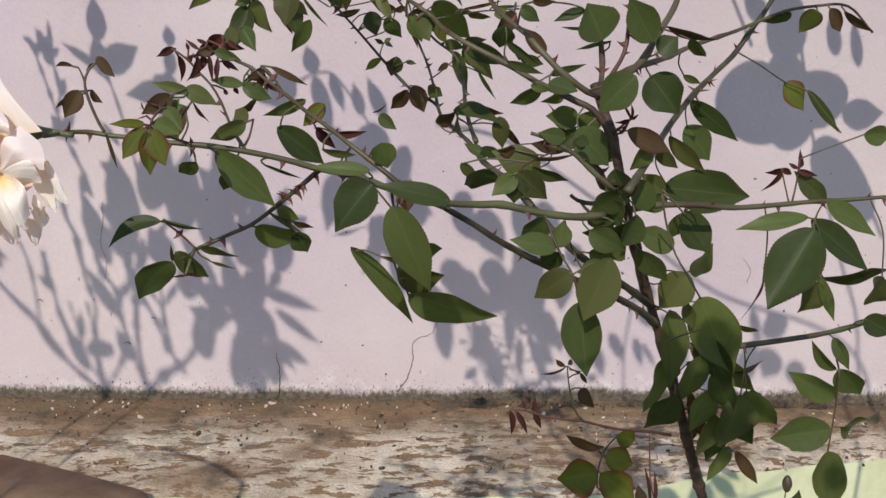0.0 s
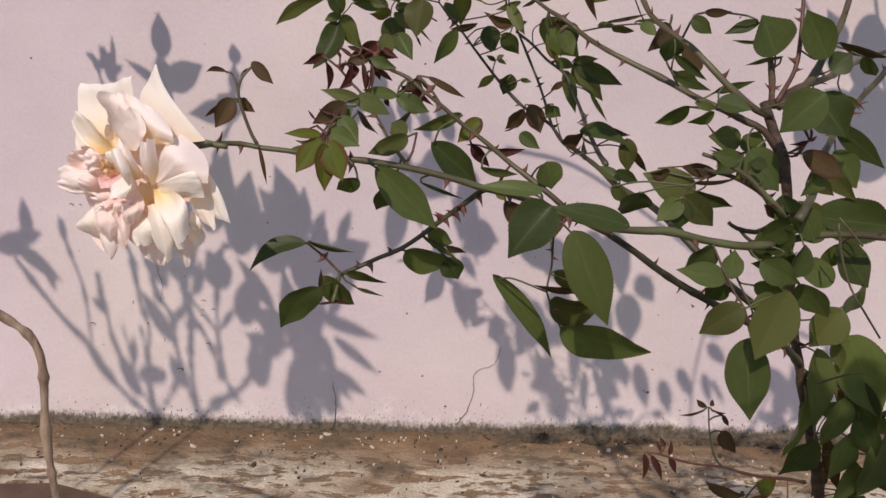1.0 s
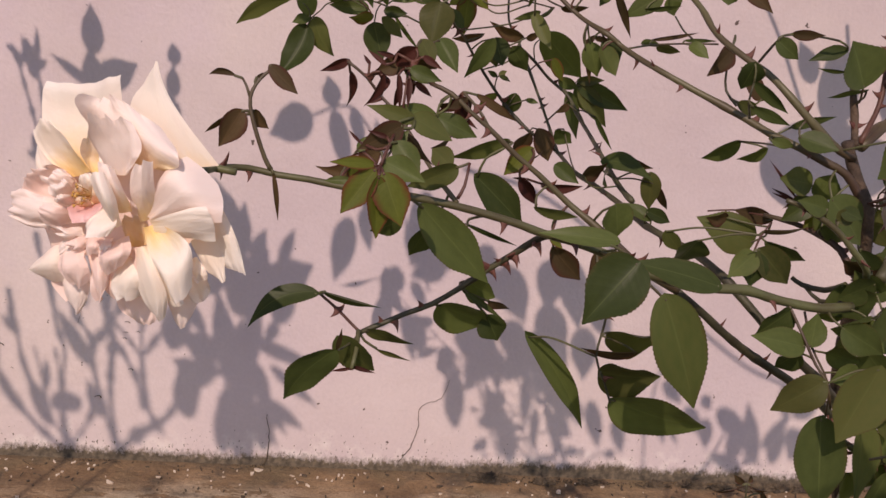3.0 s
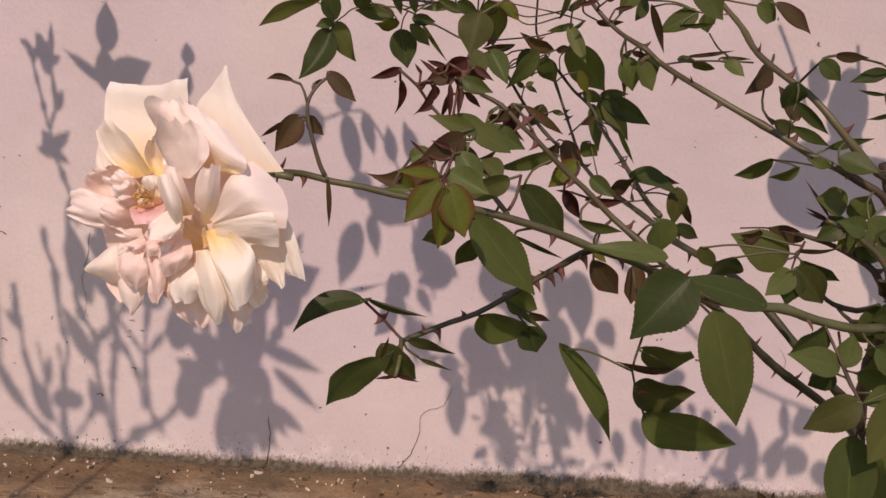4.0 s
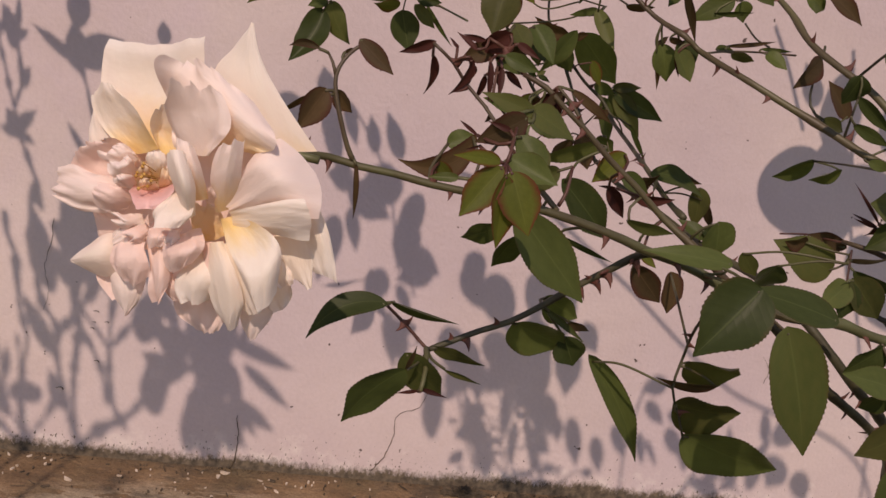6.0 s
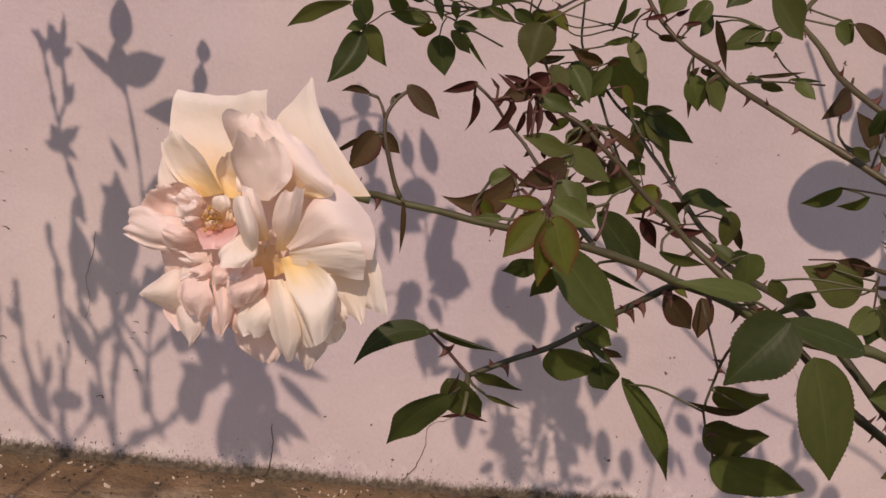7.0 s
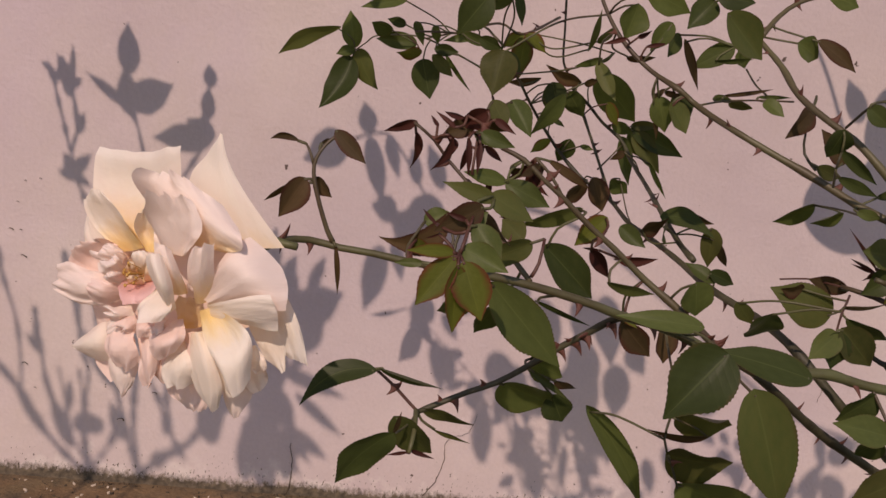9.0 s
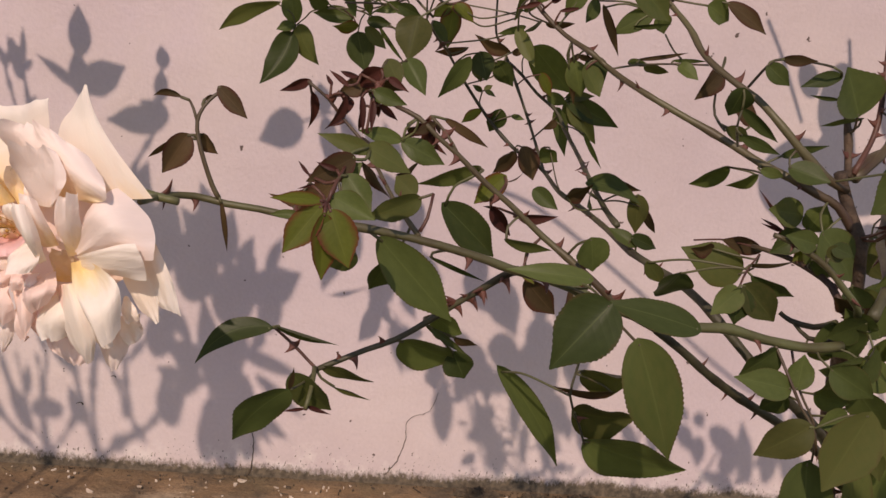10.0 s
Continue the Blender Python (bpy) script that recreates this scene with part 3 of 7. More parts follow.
cane("C4", 0.0005, 0.0007, "red", 0, (-0.146, 0.790, 0.748), (-0.146, 0.790, 0.740), (-0.147, 0.785, 0.729))
cane("C5", 0.0007, 0.0009, "red", 4, (-0.152, 0.790, 0.755), (-0.143, 0.790, 0.751), (-0.134, 0.790, 0.742))
cane("E2", 0.0007, 0.0009, "olive", 4, (-0.117, 0.790, 0.739), (-0.109, 0.788, 0.732), (-0.102, 0.785, 0.722))
cane("F5", 0.0006, 0.0010, "red", 0, (-0.157, 0.690, 0.730), (-0.161, 0.675, 0.724), (-0.164, 0.667, 0.717), (-0.162, 0.700, 0.706), (-0.157, 0.735, 0.695))
cane("H", 0.0006, 0.0011, "olive", 0, (-0.209, 0.740, 0.746), (-0.213, 0.740, 0.743), (-0.217, 0.738, 0.738), (-0.219, 0.737, 0.732), (-0.218, 0.736, 0.725), (-0.215, 0.735, 0.716), (-0.211, 0.735, 0.706), (-0.208, 0.735, 0.701))
cane("H2", 0.0005, 0.0007, "olive", 0, (-0.223, 0.740, 0.740), (-0.221, 0.738, 0.737), (-0.219, 0.737, 0.732))
cane("B", 0.0012, 0.0019, "dark", 14, (-0.160, 0.765, 0.617), (-0.150, 0.768, 0.621), (-0.137, 0.770, 0.627), (-0.124, 0.770, 0.633), (-0.111, 0.768, 0.643), (-0.099, 0.765, 0.654), (-0.088, 0.760, 0.664), (-0.079, 0.755, 0.673), (-0.074, 0.748, 0.678))
cane("B2", 0.0007, 0.0009, "red", 2, (-0.181, 0.770, 0.634), (-0.172, 0.769, 0.627), (-0.164, 0.767, 0.620), (-0.160, 0.765, 0.617))
cane("B3", 0.0009, 0.0014, "green", 0, (-0.164, 0.745, 0.605), (-0.162, 0.752, 0.612), (-0.161, 0.764, 0.618))
cane("B4", 0.0005, 0.0007, "dark", 0, (-0.171, 0.745, 0.614), (-0.164, 0.756, 0.615), (-0.160, 0.764, 0.618))
cane("D", 0.0009, 0.0015, "dark", 8, (-0.028, 1.200, 0.832), (-0.025, 1.200, 0.804), (-0.024, 1.190, 0.776), (-0.014, 1.190, 0.760), (-0.002, 1.180, 0.734), (0.011, 1.170, 0.705), (0.017, 1.150, 0.685), (0.020, 1.125, 0.669))
cane("D2", 0.0011, 0.0036, "dark", 18, (-0.074, 1.100, 0.757), (-0.058, 1.120, 0.738), (-0.039, 1.130, 0.716), (-0.023, 1.130, 0.699), (-0.008, 1.120, 0.686), (0.010, 1.120, 0.676), (0.019, 1.120, 0.670), (0.024, 1.080, 0.661), (0.034, 1.060, 0.656), (0.047, 1.020, 0.648), (0.053, 0.980, 0.642), (0.061, 0.950, 0.639), (0.071, 0.920, 0.636), (0.080, 0.890, 0.629), (0.089, 0.880, 0.620), (0.106, 0.870, 0.603), (0.124, 0.870, 0.587), (0.153, 0.880, 0.566), (0.178, 0.900, 0.547), (0.203, 0.926, 0.525))
cane("D3", 0.0006, 0.0008, "olive", 0, (-0.036, 1.150, 0.728), (-0.039, 1.140, 0.720), (-0.039, 1.130, 0.715))
cane("D4", 0.0013, 0.0022, "dark", 8, (-0.013, 1.190, 0.755), (0.006, 1.200, 0.742), (0.021, 1.200, 0.728), (0.041, 1.200, 0.714), (0.047, 1.180, 0.699), (0.047, 1.130, 0.687), (0.045, 1.070, 0.674), (0.048, 1.030, 0.660), (0.050, 1.000, 0.654))
cane("D5", 0.0006, 0.0009, "olive", 0, (0.042, 1.200, 0.710), (0.026, 1.180, 0.698), (0.013, 1.160, 0.691))
cane("D6", 0.0005, 0.0006, "olive", 0, (0.016, 1.100, 0.693), (0.021, 1.080, 0.668), (0.026, 1.075, 0.659))
cane("D7", 0.0008, 0.0012, "olive", 4, (-0.096, 1.080, 0.781), (-0.085, 1.090, 0.768), (-0.073, 1.100, 0.757))
cane("T", 0.0007, 0.0009, "green", 0, (-0.211, 1.380, 0.746), (-0.201, 1.380, 0.757), (-0.192, 1.360, 0.766), (-0.183, 1.330, 0.775), (-0.160, 1.280, 0.780), (-0.140, 1.250, 0.780), (-0.115, 1.220, 0.771), (-0.094, 1.180, 0.762))
cane("T2", 0.0008, 0.0012, "olive", 3, (-0.140, 1.250, 0.780), (-0.113, 1.200, 0.791), (-0.090, 1.150, 0.801), (-0.073, 1.130, 0.795), (-0.031, 1.200, 0.813))
cane("F", 0.0011, 0.0026, "olive", 9, (-0.060, 0.990, 0.847), (-0.052, 0.980, 0.826), (-0.044, 0.970, 0.809), (-0.035, 0.960, 0.796), (-0.020, 0.950, 0.783), (-0.006, 0.930, 0.774), (0.003, 0.930, 0.768), (0.009, 0.910, 0.762), (0.020, 0.890, 0.755), (0.037, 0.880, 0.747), (0.055, 0.870, 0.739), (0.069, 0.860, 0.732), (0.080, 0.850, 0.726), (0.093, 0.840, 0.721), (0.109, 0.835, 0.714), (0.120, 0.833, 0.709), (0.134, 0.832, 0.693))
cane("F2", 0.0006, 0.0007, "olive", 0, (0.077, 0.950, 0.775), (0.053, 0.950, 0.773), (0.029, 0.945, 0.770), (0.007, 0.930, 0.766))
cane("F3", 0.0006, 0.0008, "dark", 0, (0.094, 0.930, 0.713), (0.097, 0.900, 0.716), (0.087, 0.850, 0.720))
cane("F4", 0.0006, 0.0008, "dark", 0, (0.053, 0.830, 0.756), (0.052, 0.830, 0.747), (0.063, 0.850, 0.735))
cane("G", 0.0013, 0.0025, "olive", 10, (-0.003, 0.950, 0.861), (0.010, 0.940, 0.842), (0.022, 0.930, 0.823), (0.032, 0.920, 0.811), (0.042, 0.900, 0.796), (0.047, 0.880, 0.781), (0.059, 0.860, 0.769), (0.069, 0.850, 0.762), (0.076, 0.840, 0.754), (0.086, 0.835, 0.744), (0.097, 0.833, 0.734), (0.115, 0.836, 0.722), (0.126, 0.838, 0.718))
cane("G2", 0.0006, 0.0008, "dark", 0, (0.099, 0.830, 0.784), (0.090, 0.830, 0.785), (0.070, 0.830, 0.785), (0.063, 0.830, 0.781), (0.063, 0.850, 0.768))
cane("G3", 0.0006, 0.0008, "olive", 0, (0.051, 1.000, 0.805), (0.055, 1.000, 0.805), (0.046, 0.960, 0.809), (0.034, 0.920, 0.809))
cane("G4", 0.0006, 0.0007, "dark", 0, (0.062, 1.000, 0.791), (0.062, 0.980, 0.782), (0.058, 0.950, 0.777))
cane("S", 0.0011, 0.0028, "olive", 3, (0.097, 0.880, 0.673), (0.107, 0.870, 0.672), (0.116, 0.865, 0.670), (0.123, 0.850, 0.667), (0.130, 0.840, 0.662), (0.134, 0.830, 0.652), (0.141, 0.822, 0.644))
cane("S2", 0.0006, 0.0008, "green", 0, (0.115, 0.860, 0.697), (0.120, 0.860, 0.690), (0.122, 0.855, 0.680), (0.122, 0.850, 0.668))
cane("S3", 0.0006, 0.0007, "red", 0, (0.061, 0.810, 0.663), (0.073, 0.830, 0.668), (0.098, 0.870, 0.670))
cane("S4", 0.0005, 0.0008, "red", 0, (0.068, 0.900, 0.669), (0.085, 0.900, 0.671), (0.095, 0.900, 0.670), (0.101, 0.880, 0.672))
cane("S5", 0.0014, 0.0020, "dark", 0, (0.113, 0.860, 0.638), (0.118, 0.855, 0.635), (0.128, 0.845, 0.635), (0.132, 0.830, 0.643))
cane("S6", 0.0010, 0.0018, "dark", 0, (0.120, 0.855, 0.634), (0.126, 0.845, 0.628), (0.133, 0.830, 0.632))
cane("K", 0.0007, 0.0010, "olive", 0, (0.108, 0.780, 0.583), (0.103, 0.780, 0.598), (0.097, 0.785, 0.607), (0.089, 0.790, 0.622), (0.085, 0.800, 0.633), (0.083, 0.803, 0.637))
cane("Dg", 0.0006, 0.0009, "dark", 3, (-0.013, 0.800, 0.572), (-0.019, 0.800, 0.586), (-0.025, 0.800, 0.599), (-0.023, 0.800, 0.618), (-0.025, 0.790, 0.635), (-0.028, 0.765, 0.660))
cane("trunk", 0.0037, 0.0085, "bark", 14, (0.121, 0.840, 0.727), (0.127, 0.840, 0.714), (0.136, 0.830, 0.687), (0.147, 0.840, 0.655), (0.154, 0.850, 0.635), (0.172, 0.885, 0.598), (0.194, 0.920, 0.548), (0.212, 0.935, 0.506), (0.232, 0.955, 0.460), (0.253, 0.970, 0.407), (0.280, 1.000, 0.343), (0.314, 1.040, 0.265), (0.368, 1.080, 0.151), (0.440, 1.130, -0.020), (0.460, 1.150, -0.460))
cane("U1", 0.0015, 0.0022, "bark", 2, (0.125, 0.858, 0.780), (0.126, 0.857, 0.763), (0.128, 0.850, 0.742), (0.126, 0.840, 0.725))
cane("U2", 0.0013, 0.0018, "red", 6, (0.150, 0.870, 0.804), (0.148, 0.860, 0.771), (0.145, 0.855, 0.749), (0.130, 0.842, 0.727))
cane("U3", 0.0021, 0.0030, "olive", 3, (0.207, 0.920, 0.814), (0.193, 0.900, 0.783), (0.176, 0.880, 0.762), (0.161, 0.865, 0.742), (0.133, 0.845, 0.724))
cane("R4", 0.0010, 0.0028, "olive", 8, (0.419, 1.030, 0.760), (0.392, 1.030, 0.783), (0.360, 1.030, 0.782), (0.334, 1.030, 0.777), (0.305, 1.020, 0.767), (0.278, 1.000, 0.759), (0.228, 0.950, 0.750), (0.183, 0.890, 0.742), (0.150, 0.860, 0.736), (0.129, 0.845, 0.725))
cane("R5", 0.0022, 0.0030, "dark", 12, (0.346, 1.060, 0.817), (0.321, 1.040, 0.781), (0.306, 1.030, 0.763), (0.287, 1.020, 0.738), (0.264, 1.000, 0.722), (0.238, 0.970, 0.707), (0.216, 0.940, 0.693), (0.192, 0.900, 0.678), (0.164, 0.840, 0.666), (0.147, 0.820, 0.650))
cane("R3", 0.0005, 0.0008, "olive", 0, (0.398, 1.020, 0.667), (0.373, 1.020, 0.693), (0.361, 1.020, 0.705), (0.338, 1.020, 0.713), (0.312, 1.020, 0.728), (0.288, 1.020, 0.740))
cane("R1", 0.0014, 0.0028, "green", 8, (0.417, 0.890, 0.637), (0.377, 0.880, 0.637), (0.345, 0.880, 0.634), (0.317, 0.880, 0.632), (0.287, 0.875, 0.630), (0.248, 0.870, 0.628), (0.214, 0.865, 0.631), (0.181, 0.860, 0.631), (0.157, 0.855, 0.628))
cane("R1b", 0.0006, 0.0007, "olive", 0, (0.287, 0.880, 0.659), (0.292, 0.880, 0.644), (0.296, 0.877, 0.630))
cane("R1c", 0.0007, 0.0008, "red", 0, (0.301, 0.880, 0.667), (0.301, 0.880, 0.649), (0.298, 0.877, 0.631))
cane("R1d", 0.0006, 0.0007, "olive", 0, (0.303, 0.845, 0.620), (0.315, 0.865, 0.626), (0.326, 0.880, 0.632))
cane("R2", 0.0020, 0.0030, "green", 9, (0.481, 0.970, 0.513), (0.438, 0.960, 0.505), (0.400, 0.955, 0.495), (0.372, 0.950, 0.490), (0.343, 0.945, 0.487), (0.310, 0.940, 0.484), (0.277, 0.935, 0.482), (0.243, 0.935, 0.484), (0.217, 0.940, 0.496))
cane("R2b", 0.0007, 0.0010, "olive", 0, (0.384, 0.925, 0.383), (0.390, 0.935, 0.424), (0.391, 0.940, 0.456), (0.390, 0.945, 0.465), (0.387, 0.952, 0.486))
cane("K2", 0.0006, 0.0008, "olive", 0, (0.118, 0.800, 0.570), (0.116, 0.800, 0.590), (0.107, 0.810, 0.609), (0.101, 0.815, 0.629))
cane("K3", 0.0007, 0.0009, "olive", 0, (0.202, 0.790, 0.577), (0.192, 0.800, 0.594), (0.184, 0.805, 0.607), (0.177, 0.810, 0.627), (0.171, 0.810, 0.651))
cane("K4", 0.0006, 0.0008, "olive", 0, (0.171, 0.810, 0.655), (0.186, 0.810, 0.640), (0.190, 0.810, 0.636))
cane("K5", 0.0006, 0.0008, "dark", 0, (0.208, 0.800, 0.549), (0.216, 0.850, 0.528), (0.205, 0.880, 0.508))
cane("G5", 0.0012, 0.0018, "olive", 5, (0.106, 0.950, 0.848), (0.084, 0.950, 0.843), (0.067, 0.950, 0.836), (0.054, 0.945, 0.826), (0.039, 0.930, 0.812))
cane("T3", 0.0008, 0.0010, "olive", 0, (-0.157, 1.150, 0.786), (-0.139, 1.150, 0.788), (-0.120, 1.150, 0.789))
cane("D8", 0.0008, 0.0011, "olive", 0, (-0.120, 1.150, 0.789), (-0.106, 1.140, 0.798), (-0.095, 1.130, 0.790), (-0.086, 1.130, 0.783))
cane("LS", 0.0008, 0.0016, "red", 0, (0.082, 0.900, 0.436), (0.091, 0.900, 0.435), (0.102, 0.900, 0.432), (0.112, 0.900, 0.429), (0.130, 0.900, 0.426), (0.145, 0.900, 0.425), (0.167, 0.905, 0.417), (0.189, 0.910, 0.411), (0.215, 0.930, 0.400), (0.244, 0.960, 0.382))
cane("LSb", 0.0006, 0.0009, "dark", 0, (0.127, 0.895, 0.479), (0.130, 0.897, 0.461), (0.135, 0.900, 0.443), (0.140, 0.900, 0.431), (0.146, 0.900, 0.425))
cane("LSc", 0.0006, 0.0008, "dark", 0, (0.158, 0.880, 0.371), (0.159, 0.885, 0.385), (0.163, 0.890, 0.397), (0.170, 0.895, 0.406), (0.181, 0.905, 0.410))
cane("R6", 0.0006, 0.0007, "olive", 0, (0.347, 0.920, 0.356), (0.347, 0.920, 0.344), (0.347, 0.920, 0.326), (0.355, 0.940, 0.277))
cane("K6", 0.0013, 0.0022, "green", 3, (0.070, 0.800, 0.696), (0.080, 0.800, 0.693), (0.091, 0.800, 0.688), (0.103, 0.800, 0.681), (0.114, 0.800, 0.671), (0.127, 0.805, 0.660), (0.138, 0.820, 0.651))
cane("K7", 0.0006, 0.0009, "dark", 0, (0.067, 0.900, 0.782), (0.065, 0.900, 0.760), (0.067, 0.900, 0.747), (0.071, 0.890, 0.739))

# far shoot, upper left
leaf("T", "g", "m", (-0.218, 1.380, 0.779), (-0.278, 1.392, 0.738), 0.0176, -22, -0.12)
leaf("T", "g", "s", (-0.202, 1.380, 0.759), (-0.211, 1.379, 0.796), 0.0219, -6)
leaf("T", "g", "s", (-0.202, 1.380, 0.758), (-0.220, 1.373, 0.752), 0.0125, -2)
leaf("T", "g", "s", (-0.204, 1.380, 0.750), (-0.232, 1.368, 0.694), 0.0307, -2, 0.08)
leaf("T", "g", "s", (-0.198, 1.380, 0.759), (-0.175, 1.371, 0.720), 0.0242, 22, -0.08)
leaf("T", "g", "s", (-0.144, 1.300, 0.773), (-0.183, 1.297, 0.775), 0.0172, -3)
leaf("T", "g", "d", (-0.169, 1.280, 0.783), (-0.190, 1.278, 0.788), 0.0176, -7)
leaf("T", "y", "d", (-0.140, 1.280, 0.766), (-0.164, 1.274, 0.762), 0.0195, -4)
leaf("T", "g", "s", (-0.142, 1.240, 0.762), (-0.131, 1.239, 0.727), 0.0260, -2)
leaf("T", "g", "s", (-0.137, 1.200, 0.768), (-0.117, 1.202, 0.751), 0.0122, -2)
leaf("T", "g", "s", (-0.136, 1.200, 0.773), (-0.115, 1.196, 0.773), 0.0109, 17)
leaf("T", "g", "s", (-0.104, 1.150, 0.789), (-0.134, 1.149, 0.782), 0.0078, -5)
leaf("F", "g", "s", (-0.113, 0.960, 0.784), (-0.117, 0.955, 0.755), 0.0244, 5)
leaf("F", "r", "m", (-0.117, 0.960, 0.756), (-0.110, 0.972, 0.745), 0.0022, -2)
leaf("D", "g", "m", (-0.124, 1.000, 0.789), (-0.108, 0.999, 0.783), 0.0095, 11)
leaf("T", "g", "m", (-0.155, 1.200, 0.794), (-0.145, 1.195, 0.776), 0.0091, -3)
leaf("T", "g", "s", (-0.138, 1.200, 0.793), (-0.133, 1.201, 0.777), 0.0080, 6)
leaf("T", "g", "m", (-0.161, 1.220, 0.790), (-0.178, 1.221, 0.793), 0.0091, 7)
leaf("D", "y", "s", (-0.071, 1.130, 0.794), (-0.074, 1.118, 0.761), 0.0179, 11)
leaf("D", "y", "s", (-0.070, 1.130, 0.796), (-0.055, 1.120, 0.782), 0.0159, -18)
leaf("D", "y", "s", (-0.072, 1.130, 0.795), (-0.087, 1.128, 0.784), 0.0120, 7)
leaf("D", "g", "m", (-0.090, 1.100, 0.781), (-0.076, 1.097, 0.764), 0.0115, -11)
# round the far canes
leaf("D", "b", "d", (-0.022, 1.120, 0.763), (-0.053, 1.120, 0.770), 0.0134, 0)
leaf("D", "b", "d", (-0.059, 1.100, 0.764), (-0.084, 1.108, 0.753), 0.0079, 8)
leaf("D", "g", "s", (-0.050, 1.100, 0.762), (-0.042, 1.097, 0.740), 0.0190, 12)
leaf("D", "g", "d", (-0.049, 1.120, 0.755), (-0.043, 1.119, 0.737), 0.0120, -10)
leaf("D", "g", "d", (-0.090, 0.870, 0.766), (-0.104, 0.874, 0.740), 0.0123, 6)
leaf("D", "g", "d", (-0.034, 1.110, 0.756), (-0.019, 1.109, 0.736), 0.0168, -8)
leaf("D3", "g", "s", (-0.036, 1.150, 0.728), (-0.045, 1.147, 0.732), 0.0048, -22)
leaf("D3", "g", "s", (-0.035, 1.150, 0.729), (-0.028, 1.150, 0.734), 0.0049, 5)
leaf("D3", "g", "s", (-0.034, 1.150, 0.729), (-0.027, 1.138, 0.726), 0.0045, 0)
leaf("D", "g", "s", (-0.042, 1.000, 0.783), (-0.028, 0.990, 0.759), 0.0106, 8)
leaf("D", "g", "m", (-0.026, 1.050, 0.785), (-0.048, 1.038, 0.777), 0.0064, -10)
leaf("D", "b", "d", (-0.023, 1.000, 0.789), (-0.001, 1.004, 0.790), 0.0085, 12)
leaf("D", "g", "d", (-0.004, 1.100, 0.790), (-0.021, 1.088, 0.780), 0.0075, -5)
leaf("D", "g", "d", (0.018, 1.230, 0.768), (0.060, 1.232, 0.730), 0.0353, -6)
leaf("D", "y", "s", (0.017, 1.180, 0.747), (0.032, 1.186, 0.727), 0.0122, -13)
leaf("D", "b", "d", (-0.025, 1.100, 0.764), (-0.013, 1.102, 0.767), 0.0082, -11)
leaf("F", "b", "m", (-0.016, 0.950, 0.766), (-0.005, 0.958, 0.773), 0.0047, 0)
leaf("F", "g", "m", (-0.010, 0.930, 0.766), (0.002, 0.928, 0.748), 0.0162, -18)
leaf("F", "r", "d", (-0.010, 0.930, 0.763), (-0.000, 0.940, 0.747), 0.0029, 8)
leaf("D4", "g", "s", (0.050, 1.210, 0.725), (0.106, 1.211, 0.704), 0.0200, 12)
leaf("D4", "g", "s", (0.053, 1.210, 0.723), (0.087, 1.208, 0.688), 0.0203, -7)
leaf("D4", "g", "s", (0.053, 1.220, 0.722), (0.070, 1.211, 0.698), 0.0205, -8)
leaf("D4", "g", "d", (0.041, 1.200, 0.718), (0.057, 1.208, 0.673), 0.0151, -16)
leaf("D4", "g", "d", (0.066, 1.190, 0.699), (0.086, 1.186, 0.667), 0.0047, -3)
leaf("D4", "g", "m", (0.030, 1.200, 0.728), (0.052, 1.201, 0.720), 0.0115, 6)
leaf("D4", "g", "m", (0.050, 1.210, 0.727), (0.075, 1.203, 0.731), 0.0094, -19)
leaf("D3", "y", "s", (-0.038, 1.130, 0.715), (-0.054, 1.126, 0.702), 0.0092, 13)
leaf("D3", "g", "m", (-0.022, 1.130, 0.717), (-0.027, 1.135, 0.695), 0.0169, 2)
leaf("D3", "g", "s", (-0.013, 1.130, 0.712), (-0.003, 1.124, 0.711), 0.0049, 3)
leaf("D", "b", "d", (-0.011, 1.100, 0.687), (-0.028, 1.099, 0.668), 0.0198, 8)
leaf("D", "b", "m", (-0.006, 1.100, 0.692), (0.006, 1.095, 0.666), 0.0184, 1)
leaf("D", "g", "d", (0.009, 1.100, 0.692), (0.024, 1.099, 0.682), 0.0153, 5)
leaf("D4", "b", "d", (0.031, 1.150, 0.710), (0.021, 1.151, 0.700), 0.0071, 22)
leaf("D", "b", "d", (-0.044, 0.950, 0.686), (-0.030, 0.959, 0.689), 0.0066, 16)
leaf("D", "g", "m", (-0.038, 0.900, 0.691), (-0.024, 0.888, 0.682), 0.0104, -3)
leaf("D", "b", "d", (0.014, 1.020, 0.667), (0.032, 1.016, 0.680), 0.0199, 5)
leaf("D", "g", "d", (0.035, 1.030, 0.672), (0.030, 1.018, 0.662), 0.0194, 12)
leaf("D", "g", "s", (0.030, 1.030, 0.678), (0.077, 1.032, 0.666), 0.0169, -14, 0.12)
leaf("D", "b", "d", (0.046, 1.050, 0.681), (0.078, 1.044, 0.670), 0.0109, -8)
leaf("D", "g", "d", (0.075, 1.040, 0.672), (0.079, 1.040, 0.640), 0.0169, 7)
leaf("D", "b", "d", (0.079, 1.040, 0.664), (0.100, 1.052, 0.635), 0.0071, -2)
leaf("D", "g", "s", (0.051, 0.970, 0.653), (0.074, 0.971, 0.646), 0.0105, 1)
leaf("D", "g", "s", (0.057, 0.970, 0.646), (0.037, 0.977, 0.658), 0.0102, 8)
leaf("A", "g", "s", (-0.036, 0.770, 0.692), (-0.030, 0.774, 0.673), 0.0175, -11)
